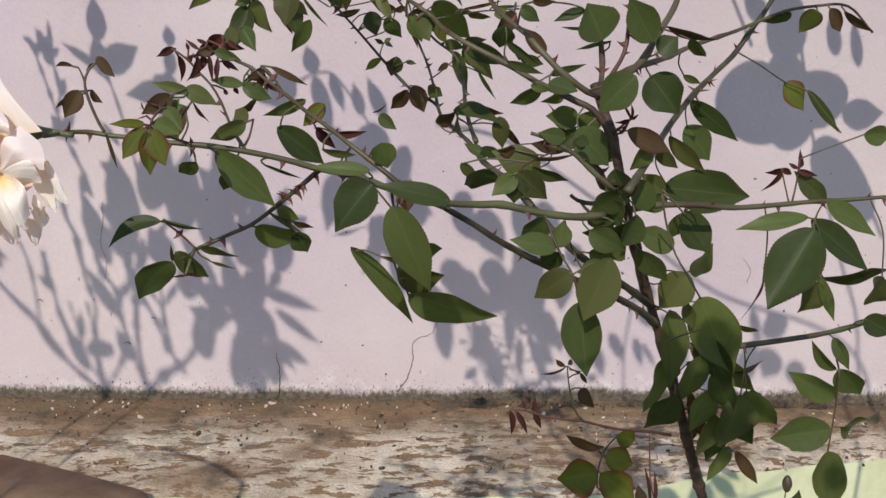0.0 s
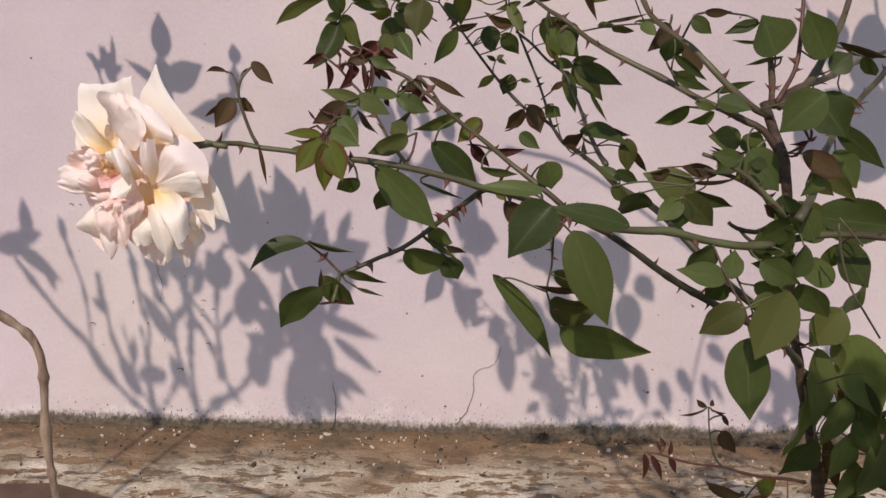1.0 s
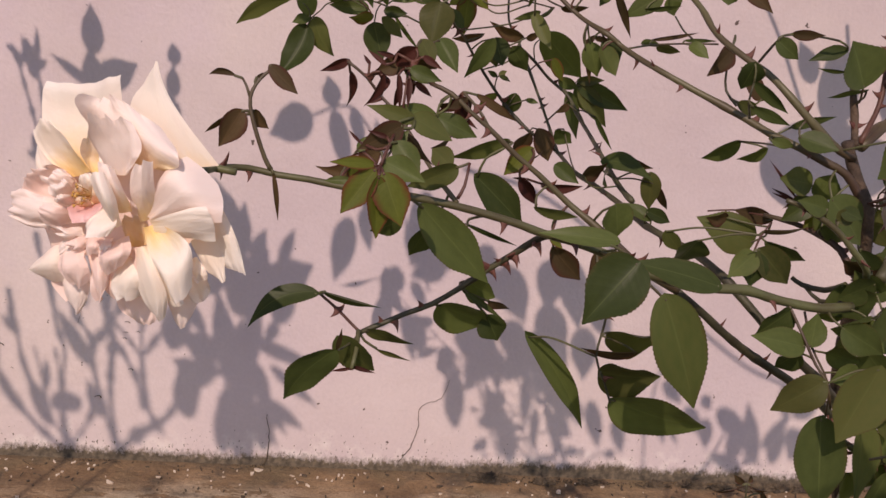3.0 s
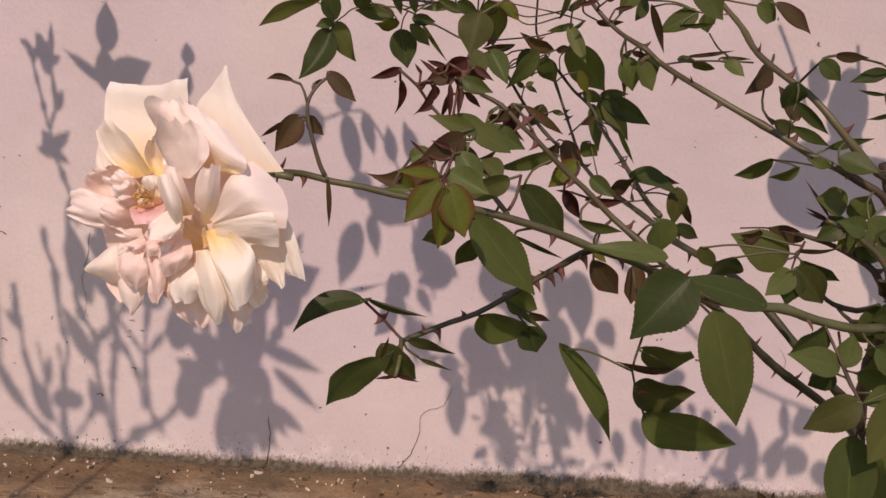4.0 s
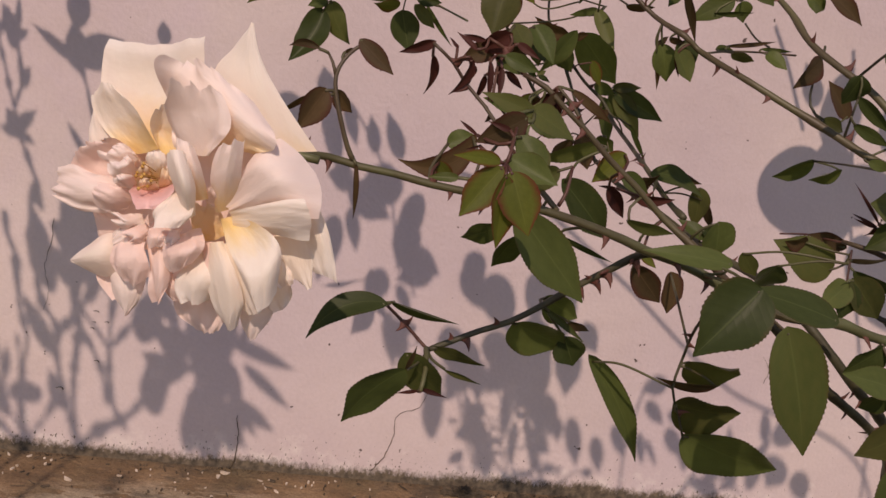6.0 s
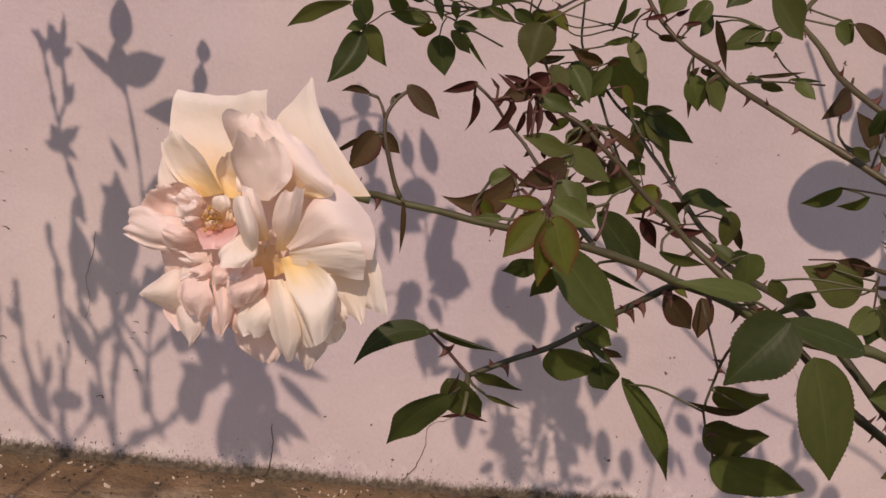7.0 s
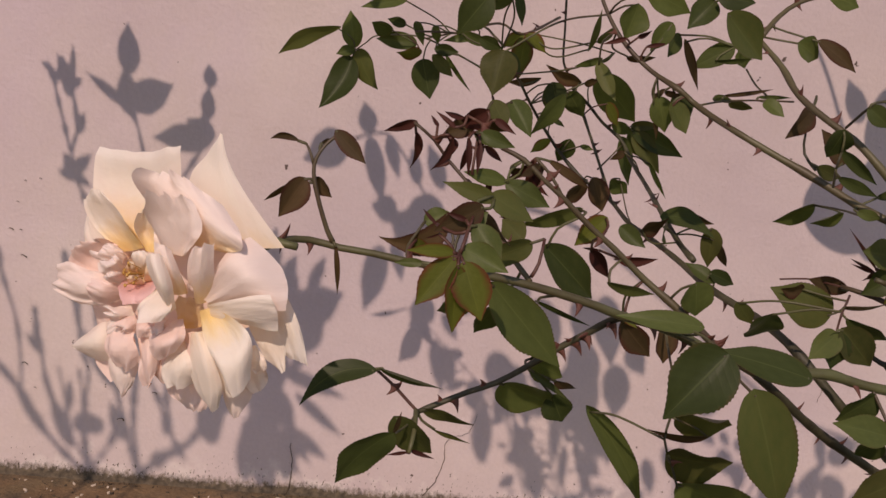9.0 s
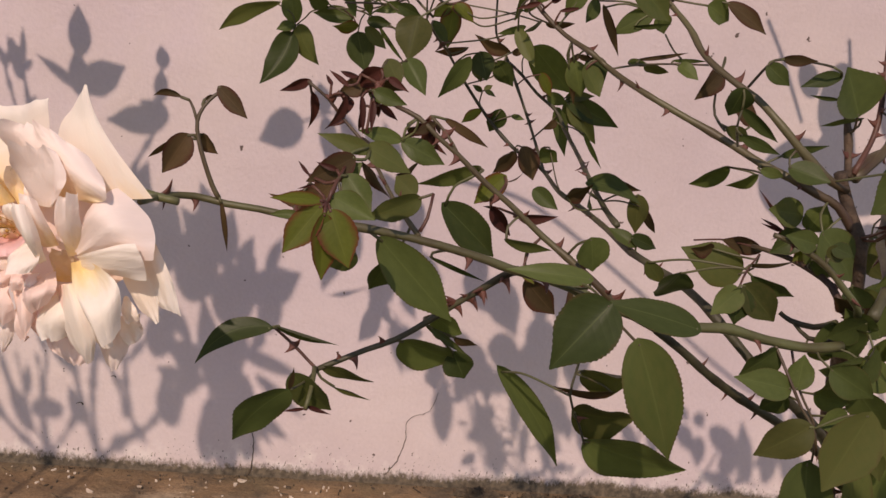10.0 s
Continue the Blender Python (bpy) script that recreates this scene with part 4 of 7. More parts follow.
# along the near cane
leaf("C", "g", "m", (-0.088, 0.800, 0.716), (-0.117, 0.799, 0.700), 0.0105, -8)
leaf("A", "g", "m", (-0.123, 0.760, 0.705), (-0.133, 0.769, 0.713), 0.0115, 7)
leaf("C", "g", "s", (-0.148, 0.700, 0.732), (-0.168, 0.694, 0.738), 0.0067, -4)
leaf("C", "g", "s", (-0.151, 0.700, 0.734), (-0.132, 0.699, 0.726), 0.0111, -7)
leaf("F5", "b", "m", (-0.155, 0.685, 0.732), (-0.171, 0.679, 0.721), 0.0109, 5)
leaf("F5", "r", "m", (-0.171, 0.685, 0.723), (-0.177, 0.697, 0.727), 0.0017, -2)
leaf("F5", "r", "m", (-0.170, 0.685, 0.720), (-0.175, 0.682, 0.718), 0.0013, -12)
leaf("F5", "y", "s", (-0.166, 0.665, 0.718), (-0.181, 0.653, 0.721), 0.0054, 5)
leaf("F5", "g", "s", (-0.174, 0.690, 0.707), (-0.185, 0.691, 0.706), 0.0037, 0)
leaf("F5", "y", "s", (-0.166, 0.662, 0.717), (-0.178, 0.660, 0.699), 0.0111, 1)
leaf("F5", "y", "m", (-0.165, 0.660, 0.715), (-0.164, 0.661, 0.690), 0.0107, -16)
leaf("F5", "y", "s", (-0.163, 0.662, 0.716), (-0.155, 0.655, 0.697), 0.0142, 1)
leaf("F5", "g", "s", (-0.163, 0.670, 0.719), (-0.147, 0.661, 0.714), 0.0100, -5)
leaf("F5", "g", "s", (-0.158, 0.680, 0.726), (-0.148, 0.671, 0.714), 0.0102, -3)
leaf("F5", "g", "s", (-0.160, 0.690, 0.721), (-0.152, 0.691, 0.729), 0.0072, -4)
leaf("F5", "r", "m", (-0.161, 0.680, 0.727), (-0.169, 0.679, 0.729), 0.0026, 8)
leaf("A", "g", "d", (-0.149, 0.720, 0.686), (-0.162, 0.724, 0.676), 0.0118, 18)
leaf("C", "b", "d", (-0.151, 0.720, 0.725), (-0.138, 0.708, 0.713), 0.0124, 9)
leaf("A", "g", "m", (-0.122, 0.745, 0.708), (-0.144, 0.742, 0.695), 0.0119, 1)
leaf("A", "g", "s", (-0.140, 0.735, 0.691), (-0.103, 0.736, 0.654), 0.0201, 11)
leaf("A", "g", "d", (-0.132, 0.755, 0.676), (-0.140, 0.761, 0.660), 0.0137, 1)
leaf("A", "g", "s", (-0.107, 0.790, 0.698), (-0.074, 0.796, 0.671), 0.0193, -3)
leaf("C", "r", "m", (-0.081, 0.800, 0.696), (-0.068, 0.799, 0.681), 0.0092, 8)
leaf("C", "r", "m", (-0.067, 0.800, 0.693), (-0.046, 0.797, 0.692), 0.0079, 22)
leaf("C", "r", "m", (-0.076, 0.800, 0.696), (-0.084, 0.806, 0.695), 0.0020, 22)
leaf("C", "y", "s", (-0.075, 0.800, 0.713), (-0.090, 0.796, 0.698), 0.0120, -4)
leaf("A", "g", "s", (-0.042, 0.735, 0.680), (-0.081, 0.732, 0.684), 0.0100, 8)
leaf("A", "g", "d", (-0.076, 0.780, 0.685), (-0.053, 0.776, 0.679), 0.0079, 4)
leaf("Cd", "b", "m", (-0.056, 0.810, 0.658), (-0.037, 0.810, 0.639), 0.0142, 17)
leaf("A", "y", "s", (-0.065, 0.780, 0.670), (-0.060, 0.772, 0.666), 0.0042, 11)
leaf("A", "g", "d", (-0.114, 0.760, 0.678), (-0.087, 0.756, 0.669), 0.0033, -10)
leaf("C", "r", "m", (-0.117, 0.790, 0.738), (-0.129, 0.786, 0.725), 0.0060, -13)
leaf("C", "r", "m", (-0.117, 0.790, 0.738), (-0.119, 0.791, 0.717), 0.0062, 11)
leaf("C", "r", "m", (-0.117, 0.790, 0.737), (-0.113, 0.791, 0.721), 0.0048, 6)
leaf("C", "r", "m", (-0.115, 0.790, 0.738), (-0.109, 0.800, 0.728), 0.0033, 2)
leaf("C", "b", "m", (-0.111, 0.790, 0.739), (-0.086, 0.791, 0.726), 0.0049, -3)
# low branch
leaf("B", "g", "s", (-0.182, 0.760, 0.638), (-0.215, 0.748, 0.623), 0.0115, 8, -0.16)
leaf("B", "g", "d", (-0.181, 0.760, 0.639), (-0.151, 0.749, 0.636), 0.0106, 7)
leaf("B", "g", "d", (-0.172, 0.745, 0.614), (-0.195, 0.745, 0.586), 0.0236, 12, -0.1)
leaf("B", "g", "d", (-0.172, 0.755, 0.618), (-0.153, 0.755, 0.597), 0.0182, -9)
leaf("B", "g", "d", (-0.159, 0.765, 0.619), (-0.132, 0.767, 0.610), 0.0087, -6)
leaf("B", "g", "d", (-0.152, 0.765, 0.609), (-0.133, 0.764, 0.604), 0.0038, 0)
leaf("B", "r", "s", (-0.164, 0.750, 0.603), (-0.174, 0.745, 0.603), 0.0021, -2)
leaf("B", "r", "s", (-0.163, 0.750, 0.604), (-0.154, 0.741, 0.605), 0.0027, -2)
leaf("B3", "b", "m", (-0.172, 0.745, 0.614), (-0.170, 0.733, 0.627), 0.0024, -1)
# round the trunk, near side
leaf("K", "g", "s", (0.010, 0.730, 0.662), (-0.035, 0.719, 0.677), 0.0152, 12)
leaf("K", "g", "m", (0.044, 0.850, 0.660), (0.036, 0.858, 0.640), 0.0322, -21)
leaf("K", "g", "d", (0.026, 0.860, 0.662), (0.038, 0.861, 0.649), 0.0106, -1)
leaf("K", "g", "m", (0.089, 0.870, 0.656), (0.052, 0.864, 0.669), 0.0256, 5)
leaf("K", "b", "m", (0.069, 0.870, 0.671), (0.054, 0.867, 0.670), 0.0112, -19)
leaf("S", "b", "m", (0.114, 0.900, 0.666), (0.084, 0.898, 0.672), 0.0111, -1)
leaf("S", "g", "s", (0.062, 0.810, 0.664), (0.062, 0.807, 0.643), 0.0199, -13)
leaf("S", "g", "s", (0.063, 0.810, 0.666), (0.087, 0.810, 0.645), 0.0187, 8)
leaf("S", "g", "s", (0.062, 0.810, 0.663), (0.045, 0.799, 0.651), 0.0147, -7)
leaf("S", "g", "d", (0.076, 0.830, 0.666), (0.105, 0.830, 0.653), 0.0117, -6)
leaf("S", "b", "d", (0.078, 0.840, 0.670), (0.119, 0.850, 0.667), 0.0076, 2)
leaf("S", "g", "s", (0.115, 0.860, 0.698), (0.087, 0.850, 0.701), 0.0182, -8)
leaf("S", "g", "s", (0.120, 0.860, 0.689), (0.126, 0.856, 0.706), 0.0190, 22)
leaf("S", "g", "s", (0.118, 0.860, 0.688), (0.099, 0.855, 0.676), 0.0156, 1)
leaf("S", "y", "s", (0.123, 0.860, 0.679), (0.114, 0.859, 0.670), 0.0090, 0)
leaf("S", "r", "m", (0.110, 0.870, 0.686), (0.099, 0.882, 0.690), 0.0024, -5)
leaf("S", "r", "m", (0.110, 0.870, 0.685), (0.097, 0.874, 0.688), 0.0024, 1)
leaf("S", "r", "m", (0.110, 0.870, 0.686), (0.106, 0.874, 0.678), 0.0123, -12)
leaf("S", "r", "m", (0.110, 0.870, 0.687), (0.121, 0.881, 0.689), 0.0050, -1)
leaf("S", "r", "m", (0.111, 0.870, 0.687), (0.091, 0.870, 0.709), 0.0028, -10)
leaf("S", "g", "d", (0.116, 0.850, 0.686), (0.147, 0.846, 0.670), 0.0297, 6)
leaf("S", "g", "s", (0.112, 0.830, 0.686), (0.126, 0.832, 0.677), 0.0082, 8)
leaf("S", "g", "m", (0.114, 0.840, 0.675), (0.144, 0.847, 0.665), 0.0120, 7)
leaf("F", "g", "d", (0.096, 0.930, 0.713), (0.070, 0.930, 0.699), 0.0175, 9)
leaf("F", "g", "d", (0.116, 0.930, 0.710), (0.096, 0.934, 0.701), 0.0167, -1)
leaf("F", "g", "m", (0.052, 0.830, 0.768), (0.049, 0.834, 0.751), 0.0177, 14)
leaf("F", "g", "d", (0.053, 0.830, 0.757), (0.077, 0.831, 0.741), 0.0075, -3)
leaf("F", "g", "m", (0.054, 0.830, 0.743), (0.082, 0.834, 0.733), 0.0068, 20)
leaf("G", "g", "m", (0.089, 0.850, 0.732), (0.116, 0.849, 0.741), 0.0065, -1)
leaf("G", "g", "s", (0.062, 0.830, 0.781), (0.075, 0.825, 0.772), 0.0106, 13)
leaf("G", "b", "m", (0.070, 0.830, 0.785), (0.084, 0.819, 0.785), 0.0065, 4)
leaf("F", "g", "s", (0.023, 0.950, 0.770), (0.039, 0.953, 0.773), 0.0060, -8)
leaf("F", "g", "d", (0.034, 0.950, 0.770), (0.054, 0.959, 0.768), 0.0083, 5)
leaf("F", "b", "m", (0.029, 0.950, 0.773), (0.063, 0.947, 0.780), 0.0031, 2)
leaf("F", "g", "s", (0.057, 0.950, 0.773), (0.067, 0.938, 0.767), 0.0104, -6)
leaf("F", "g", "m", (0.052, 0.950, 0.775), (0.080, 0.961, 0.777), 0.0030, -9)
leaf("G", "g", "s", (0.051, 1.000, 0.805), (0.025, 1.007, 0.787), 0.0154, 0)
leaf("G", "g", "s", (0.056, 1.000, 0.805), (0.063, 1.002, 0.791), 0.0137, 0)
leaf("G", "g", "d", (0.038, 1.000, 0.794), (0.061, 0.988, 0.796), 0.0042, -6)
leaf("G", "b", "d", (0.015, 1.000, 0.806), (0.033, 1.001, 0.772), 0.0064, -12)
leaf("G", "g", "m", (0.011, 1.000, 0.809), (0.002, 0.992, 0.792), 0.0104, 4)
leaf("F", "r", "m", (-0.026, 0.950, 0.797), (-0.012, 0.946, 0.801), 0.0033, -18)
leaf("F", "r", "m", (-0.038, 0.950, 0.801), (-0.054, 0.946, 0.795), 0.0040, 9)
leaf("F", "r", "m", (-0.032, 0.950, 0.802), (-0.024, 0.947, 0.807), 0.0052, 10)
leaf("G", "g", "s", (0.058, 0.920, 0.811), (0.077, 0.925, 0.804), 0.0160, 0)
leaf("G", "b", "m", (0.070, 0.920, 0.814), (0.098, 0.913, 0.800), 0.0115, -14)
leaf("trunk", "g", "s", (0.111, 0.840, 0.780), (0.088, 0.836, 0.774), 0.0082, 9)
leaf("trunk", "g", "s", (0.125, 0.840, 0.759), (0.111, 0.838, 0.785), 0.0345, 6)
leaf("trunk", "g", "d", (0.112, 0.840, 0.767), (0.093, 0.837, 0.767), 0.0030, 3)
leaf("trunk", "g", "d", (0.134, 0.850, 0.758), (0.106, 0.847, 0.752), 0.0055, -3)
leaf("trunk", "g", "s", (0.085, 0.830, 0.728), (0.105, 0.818, 0.724), 0.0143, -17)
leaf("trunk", "g", "m", (0.074, 0.840, 0.724), (0.089, 0.837, 0.722), 0.0064, -12)
leaf("K", "g", "s", (0.092, 0.790, 0.615), (0.060, 0.780, 0.624), 0.0167, 7)
leaf("K", "g", "d", (0.085, 0.800, 0.634), (0.067, 0.799, 0.617), 0.0205, 22)
leaf("K", "g", "s", (0.095, 0.790, 0.615), (0.096, 0.792, 0.635), 0.0146, -6)
leaf("K", "g", "d", (0.095, 0.800, 0.609), (0.084, 0.805, 0.597), 0.0201, 3)
leaf("K", "g", "s", (0.117, 0.800, 0.625), (0.143, 0.792, 0.612), 0.0194, 12)
leaf("K", "g", "d", (0.122, 0.820, 0.603), (0.142, 0.815, 0.600), 0.0167, -22)
leaf("K", "g", "s", (0.102, 0.780, 0.600), (0.076, 0.781, 0.578), 0.0220, -6)
leaf("K", "g", "s", (0.127, 0.770, 0.614), (0.112, 0.775, 0.565), 0.0307, -7)
leaf("K", "g", "m", (0.127, 0.790, 0.603), (0.108, 0.783, 0.598), 0.0142, 17)
leaf("B", "g", "d", (-0.107, 0.780, 0.644), (-0.092, 0.774, 0.636), 0.0207, 2)
leaf("B", "g", "d", (-0.121, 0.775, 0.631), (-0.091, 0.784, 0.620), 0.0281, 1)
leaf("B", "g", "s", (-0.111, 0.770, 0.642), (-0.087, 0.766, 0.628), 0.0035, 1)
leaf("B", "b", "d", (-0.095, 0.775, 0.635), (-0.081, 0.780, 0.627), 0.0054, -8)
leaf("B", "g", "s", (-0.094, 0.780, 0.626), (-0.086, 0.780, 0.611), 0.0158, 6)
leaf("B", "g", "s", (-0.058, 0.840, 0.599), (-0.006, 0.850, 0.529), 0.0146, -3, 0.04)
leaf("A", "g", "s", (-0.040, 0.710, 0.677), (-0.065, 0.701, 0.650), 0.0273, 8)
leaf("A", "g", "s", (-0.028, 0.706, 0.664), (-0.003, 0.700, 0.607), 0.0259, 3)
leaf("Dg", "g", "d", (-0.021, 0.800, 0.614), (0.010, 0.801, 0.611), 0.0356, 12)
leaf("Dg", "b", "d", (-0.001, 0.800, 0.603), (-0.033, 0.796, 0.598), 0.0110, -1)
leaf("Dg", "g", "d", (-0.023, 0.800, 0.591), (0.009, 0.788, 0.587), 0.0364, -9)
leaf("Dg", "g", "d", (-0.014, 0.800, 0.575), (0.054, 0.809, 0.545), 0.0335, -7)
leaf("Cd", "b", "m", (-0.018, 0.850, 0.648), (-0.013, 0.846, 0.625), 0.0171, -13)
leaf("H", "b", "m", (-0.226, 0.740, 0.741), (-0.238, 0.743, 0.740), 0.0034, 1, -0.15)
leaf("H", "b", "s", (-0.212, 0.740, 0.747), (-0.198, 0.729, 0.736), 0.0077, 7)
leaf("H", "b", "m", (-0.217, 0.740, 0.741), (-0.213, 0.742, 0.743), 0.0020, 8)
leaf("H", "b", "d", (-0.222, 0.735, 0.727), (-0.231, 0.731, 0.710), 0.0123, 19)
leaf("H", "b", "d", (-0.229, 0.735, 0.723), (-0.238, 0.737, 0.715), 0.0036, -1)
leaf("H", "b", "d", (-0.218, 0.745, 0.726), (-0.211, 0.742, 0.718), 0.0091, -2)
leaf("A", "b", "m", (-0.207, 0.733, 0.701), (-0.202, 0.738, 0.675), 0.0024, -2)
leaf("C", "r", "m", (-0.175, 0.790, 0.750), (-0.187, 0.796, 0.743), 0.0063, 6)
leaf("C", "r", "m", (-0.142, 0.790, 0.759), (-0.155, 0.798, 0.747), 0.0127, 8)
leaf("C", "r", "m", (-0.158, 0.785, 0.745), (-0.165, 0.785, 0.727), 0.0062, -21, 0.1)
leaf("C", "r", "m", (-0.157, 0.785, 0.749), (-0.167, 0.787, 0.756), 0.0032, 8)
leaf("C", "r", "m", (-0.160, 0.785, 0.746), (-0.158, 0.786, 0.741), 0.0026, 6)
leaf("C", "r", "m", (-0.151, 0.785, 0.746), (-0.148, 0.782, 0.728), 0.0041, -4)
leaf("C", "r", "m", (-0.145, 0.785, 0.744), (-0.145, 0.779, 0.730), 0.0038, 14)
leaf("C", "r", "m", (-0.142, 0.790, 0.742), (-0.132, 0.791, 0.735), 0.0044, -5)
leaf("C", "r", "m", (-0.139, 0.790, 0.755), (-0.130, 0.782, 0.750), 0.0046, -1)
leaf("C", "r", "m", (-0.153, 0.790, 0.754), (-0.164, 0.799, 0.754), 0.0035, 5)
leaf("C", "g", "s", (-0.146, 0.780, 0.749), (-0.132, 0.772, 0.745), 0.0074, 15)
leaf("C", "r", "m", (-0.165, 0.790, 0.748), (-0.168, 0.799, 0.753), 0.0032, 10)
leaf("C", "b", "m", (-0.159, 0.745, 0.717), (-0.189, 0.750, 0.701), 0.0118, 12, 0.25)
leaf("C", "g", "s", (-0.170, 0.750, 0.711), (-0.158, 0.749, 0.716), 0.0094, 8)
leaf("C", "b", "m", (-0.146, 0.800, 0.752), (-0.162, 0.795, 0.744), 0.0099, 16)
leaf("C", "b", "m", (-0.146, 0.800, 0.755), (-0.130, 0.801, 0.747), 0.0098, 22)
leaf("C", "r", "m", (-0.156, 0.800, 0.743), (-0.159, 0.788, 0.734), 0.0073, 7)
leaf("C", "r", "m", (-0.149, 0.800, 0.739), (-0.149, 0.806, 0.725), 0.0043, -3)
leaf("C", "r", "m", (-0.144, 0.800, 0.744), (-0.140, 0.803, 0.733), 0.0051, 8)
leaf("C", "r", "m", (-0.174, 0.800, 0.744), (-0.173, 0.803, 0.724), 0.0056, -5, 0.1)
leaf("C", "r", "m", (-0.176, 0.800, 0.748), (-0.189, 0.799, 0.742), 0.0055, 11)
leaf("C", "r", "m", (-0.144, 0.800, 0.722), (-0.142, 0.808, 0.714), 0.0035, 1)
leaf("C", "r", "m", (-0.137, 0.800, 0.723), (-0.134, 0.800, 0.718), 0.0041, 2)
leaf("C", "g", "s", (-0.148, 0.790, 0.747), (-0.130, 0.792, 0.743), 0.0078, -11)
leaf("C", "g", "s", (-0.140, 0.800, 0.763), (-0.133, 0.788, 0.751), 0.0100, 1)
leaf("C", "g", "s", (-0.131, 0.800, 0.764), (-0.121, 0.789, 0.750), 0.0111, -6)
leaf("C", "g", "s", (-0.129, 0.790, 0.726), (-0.151, 0.787, 0.729), 0.0080, 5)
leaf("C", "g", "s", (-0.130, 0.790, 0.726), (-0.109, 0.780, 0.718), 0.0115, 8)
leaf("C", "b", "m", (-0.114, 0.790, 0.736), (-0.125, 0.779, 0.731), 0.0058, 5)
leaf("C", "b", "d", (-0.120, 0.790, 0.717), (-0.130, 0.781, 0.709), 0.0104, -14)
leaf("C", "b", "d", (-0.127, 0.800, 0.731), (-0.114, 0.804, 0.730), 0.0067, -4)
leaf("C", "r", "m", (-0.118, 0.800, 0.728), (-0.107, 0.795, 0.721), 0.0040, -4)
leaf("F", "b", "m", (-0.015, 0.950, 0.763), (-0.005, 0.953, 0.739), 0.0042, 0)
leaf("F", "g", "s", (-0.012, 0.950, 0.768), (-0.005, 0.946, 0.746), 0.0155, 11)
leaf("F", "g", "s", (-0.005, 0.940, 0.771), (0.005, 0.932, 0.757), 0.0162, -5)
leaf("F", "b", "m", (-0.012, 0.940, 0.771), (-0.002, 0.937, 0.770), 0.0046, 12)
leaf("C", "y", "s", (-0.173, 0.745, 0.704), (-0.166, 0.747, 0.696), 0.0064, 14)
leaf("G", "g", "m", (-0.032, 0.960, 0.823), (-0.036, 0.960, 0.800), 0.0199, -1)
leaf("G", "g", "s", (-0.011, 0.950, 0.814), (-0.022, 0.951, 0.795), 0.0123, -4)
leaf("G", "g", "m", (-0.031, 0.950, 0.832), (0.001, 0.955, 0.821), 0.0179, 7)
leaf("G", "g", "s", (0.010, 0.940, 0.830), (-0.006, 0.932, 0.813), 0.0163, 0)
leaf("G", "g", "s", (0.007, 0.930, 0.832), (0.030, 0.925, 0.831), 0.0140, 19)
leaf("G", "g", "s", (-0.002, 0.885, 0.821), (0.027, 0.897, 0.798), 0.0224, -1)
leaf("G5", "g", "m", (0.084, 0.950, 0.844), (0.108, 0.950, 0.839), 0.0159, -22)
leaf("D", "g", "d", (-0.020, 1.100, 0.796), (-0.005, 1.101, 0.809), 0.0104, 0)
leaf("D", "g", "d", (-0.026, 1.100, 0.788), (-0.018, 1.094, 0.820), 0.0057, 8)
leaf("T", "g", "s", (-0.164, 1.200, 0.811), (-0.202, 1.188, 0.801), 0.0114, -2)
leaf("D", "g", "s", (-0.120, 1.000, 0.819), (-0.139, 0.997, 0.790), 0.0229, -13)
leaf("D", "g", "m", (-0.099, 1.050, 0.825), (-0.113, 1.055, 0.807), 0.0127, 11)
leaf("D", "g", "m", (-0.096, 1.050, 0.824), (-0.087, 1.042, 0.803), 0.0092, -15)
leaf("D", "g", "m", (-0.126, 1.100, 0.790), (-0.101, 1.104, 0.783), 0.0088, 0)
leaf("T", "g", "d", (-0.125, 1.220, 0.771), (-0.100, 1.213, 0.737), 0.0044, -3)
leaf("trunk", "g", "s", (0.165, 0.850, 0.758), (0.143, 0.845, 0.790), 0.0247, -1)
leaf("trunk", "g", "s", (0.172, 0.860, 0.749), (0.187, 0.861, 0.762), 0.0183, 4)
leaf("trunk", "g", "d", (0.199, 0.870, 0.760), (0.216, 0.881, 0.742), 0.0118, 15)
leaf("trunk", "b", "d", (0.180, 0.870, 0.769), (0.222, 0.874, 0.754), 0.0096, 11)
leaf("trunk", "g", "s", (0.137, 0.780, 0.740), (0.112, 0.784, 0.715), 0.0265, 7)
leaf("trunk", "g", "s", (0.173, 0.880, 0.730), (0.196, 0.869, 0.702), 0.0325, 9)
leaf("trunk", "g", "m", (0.214, 0.930, 0.726), (0.230, 0.930, 0.719), 0.0070, 17)
leaf("trunk", "r", "m", (0.143, 0.810, 0.706), (0.137, 0.811, 0.719), 0.0027, 5)
leaf("trunk", "r", "m", (0.143, 0.810, 0.706), (0.145, 0.812, 0.717), 0.0039, 18)
leaf("trunk", "r", "m", (0.143, 0.810, 0.706), (0.150, 0.811, 0.709), 0.0032, -2)
leaf("trunk", "r", "m", (0.143, 0.810, 0.706), (0.132, 0.812, 0.701), 0.0039, -4)
leaf("trunk", "b", "m", (0.144, 0.820, 0.697), (0.180, 0.821, 0.679), 0.0160, 0)
leaf("trunk", "g", "m", (0.244, 1.000, 0.696), (0.293, 1.002, 0.660), 0.0195, 21)
leaf("trunk", "g", "m", (0.234, 0.975, 0.677), (0.261, 0.973, 0.646), 0.0284, 0)
leaf("trunk", "g", "d", (0.213, 0.950, 0.672), (0.247, 0.949, 0.638), 0.0162, 7)
leaf("trunk", "g", "d", (0.194, 0.920, 0.666), (0.211, 0.913, 0.649), 0.0140, -7)
leaf("trunk", "g", "m", (0.165, 0.830, 0.682), (0.150, 0.830, 0.665), 0.0158, 6)
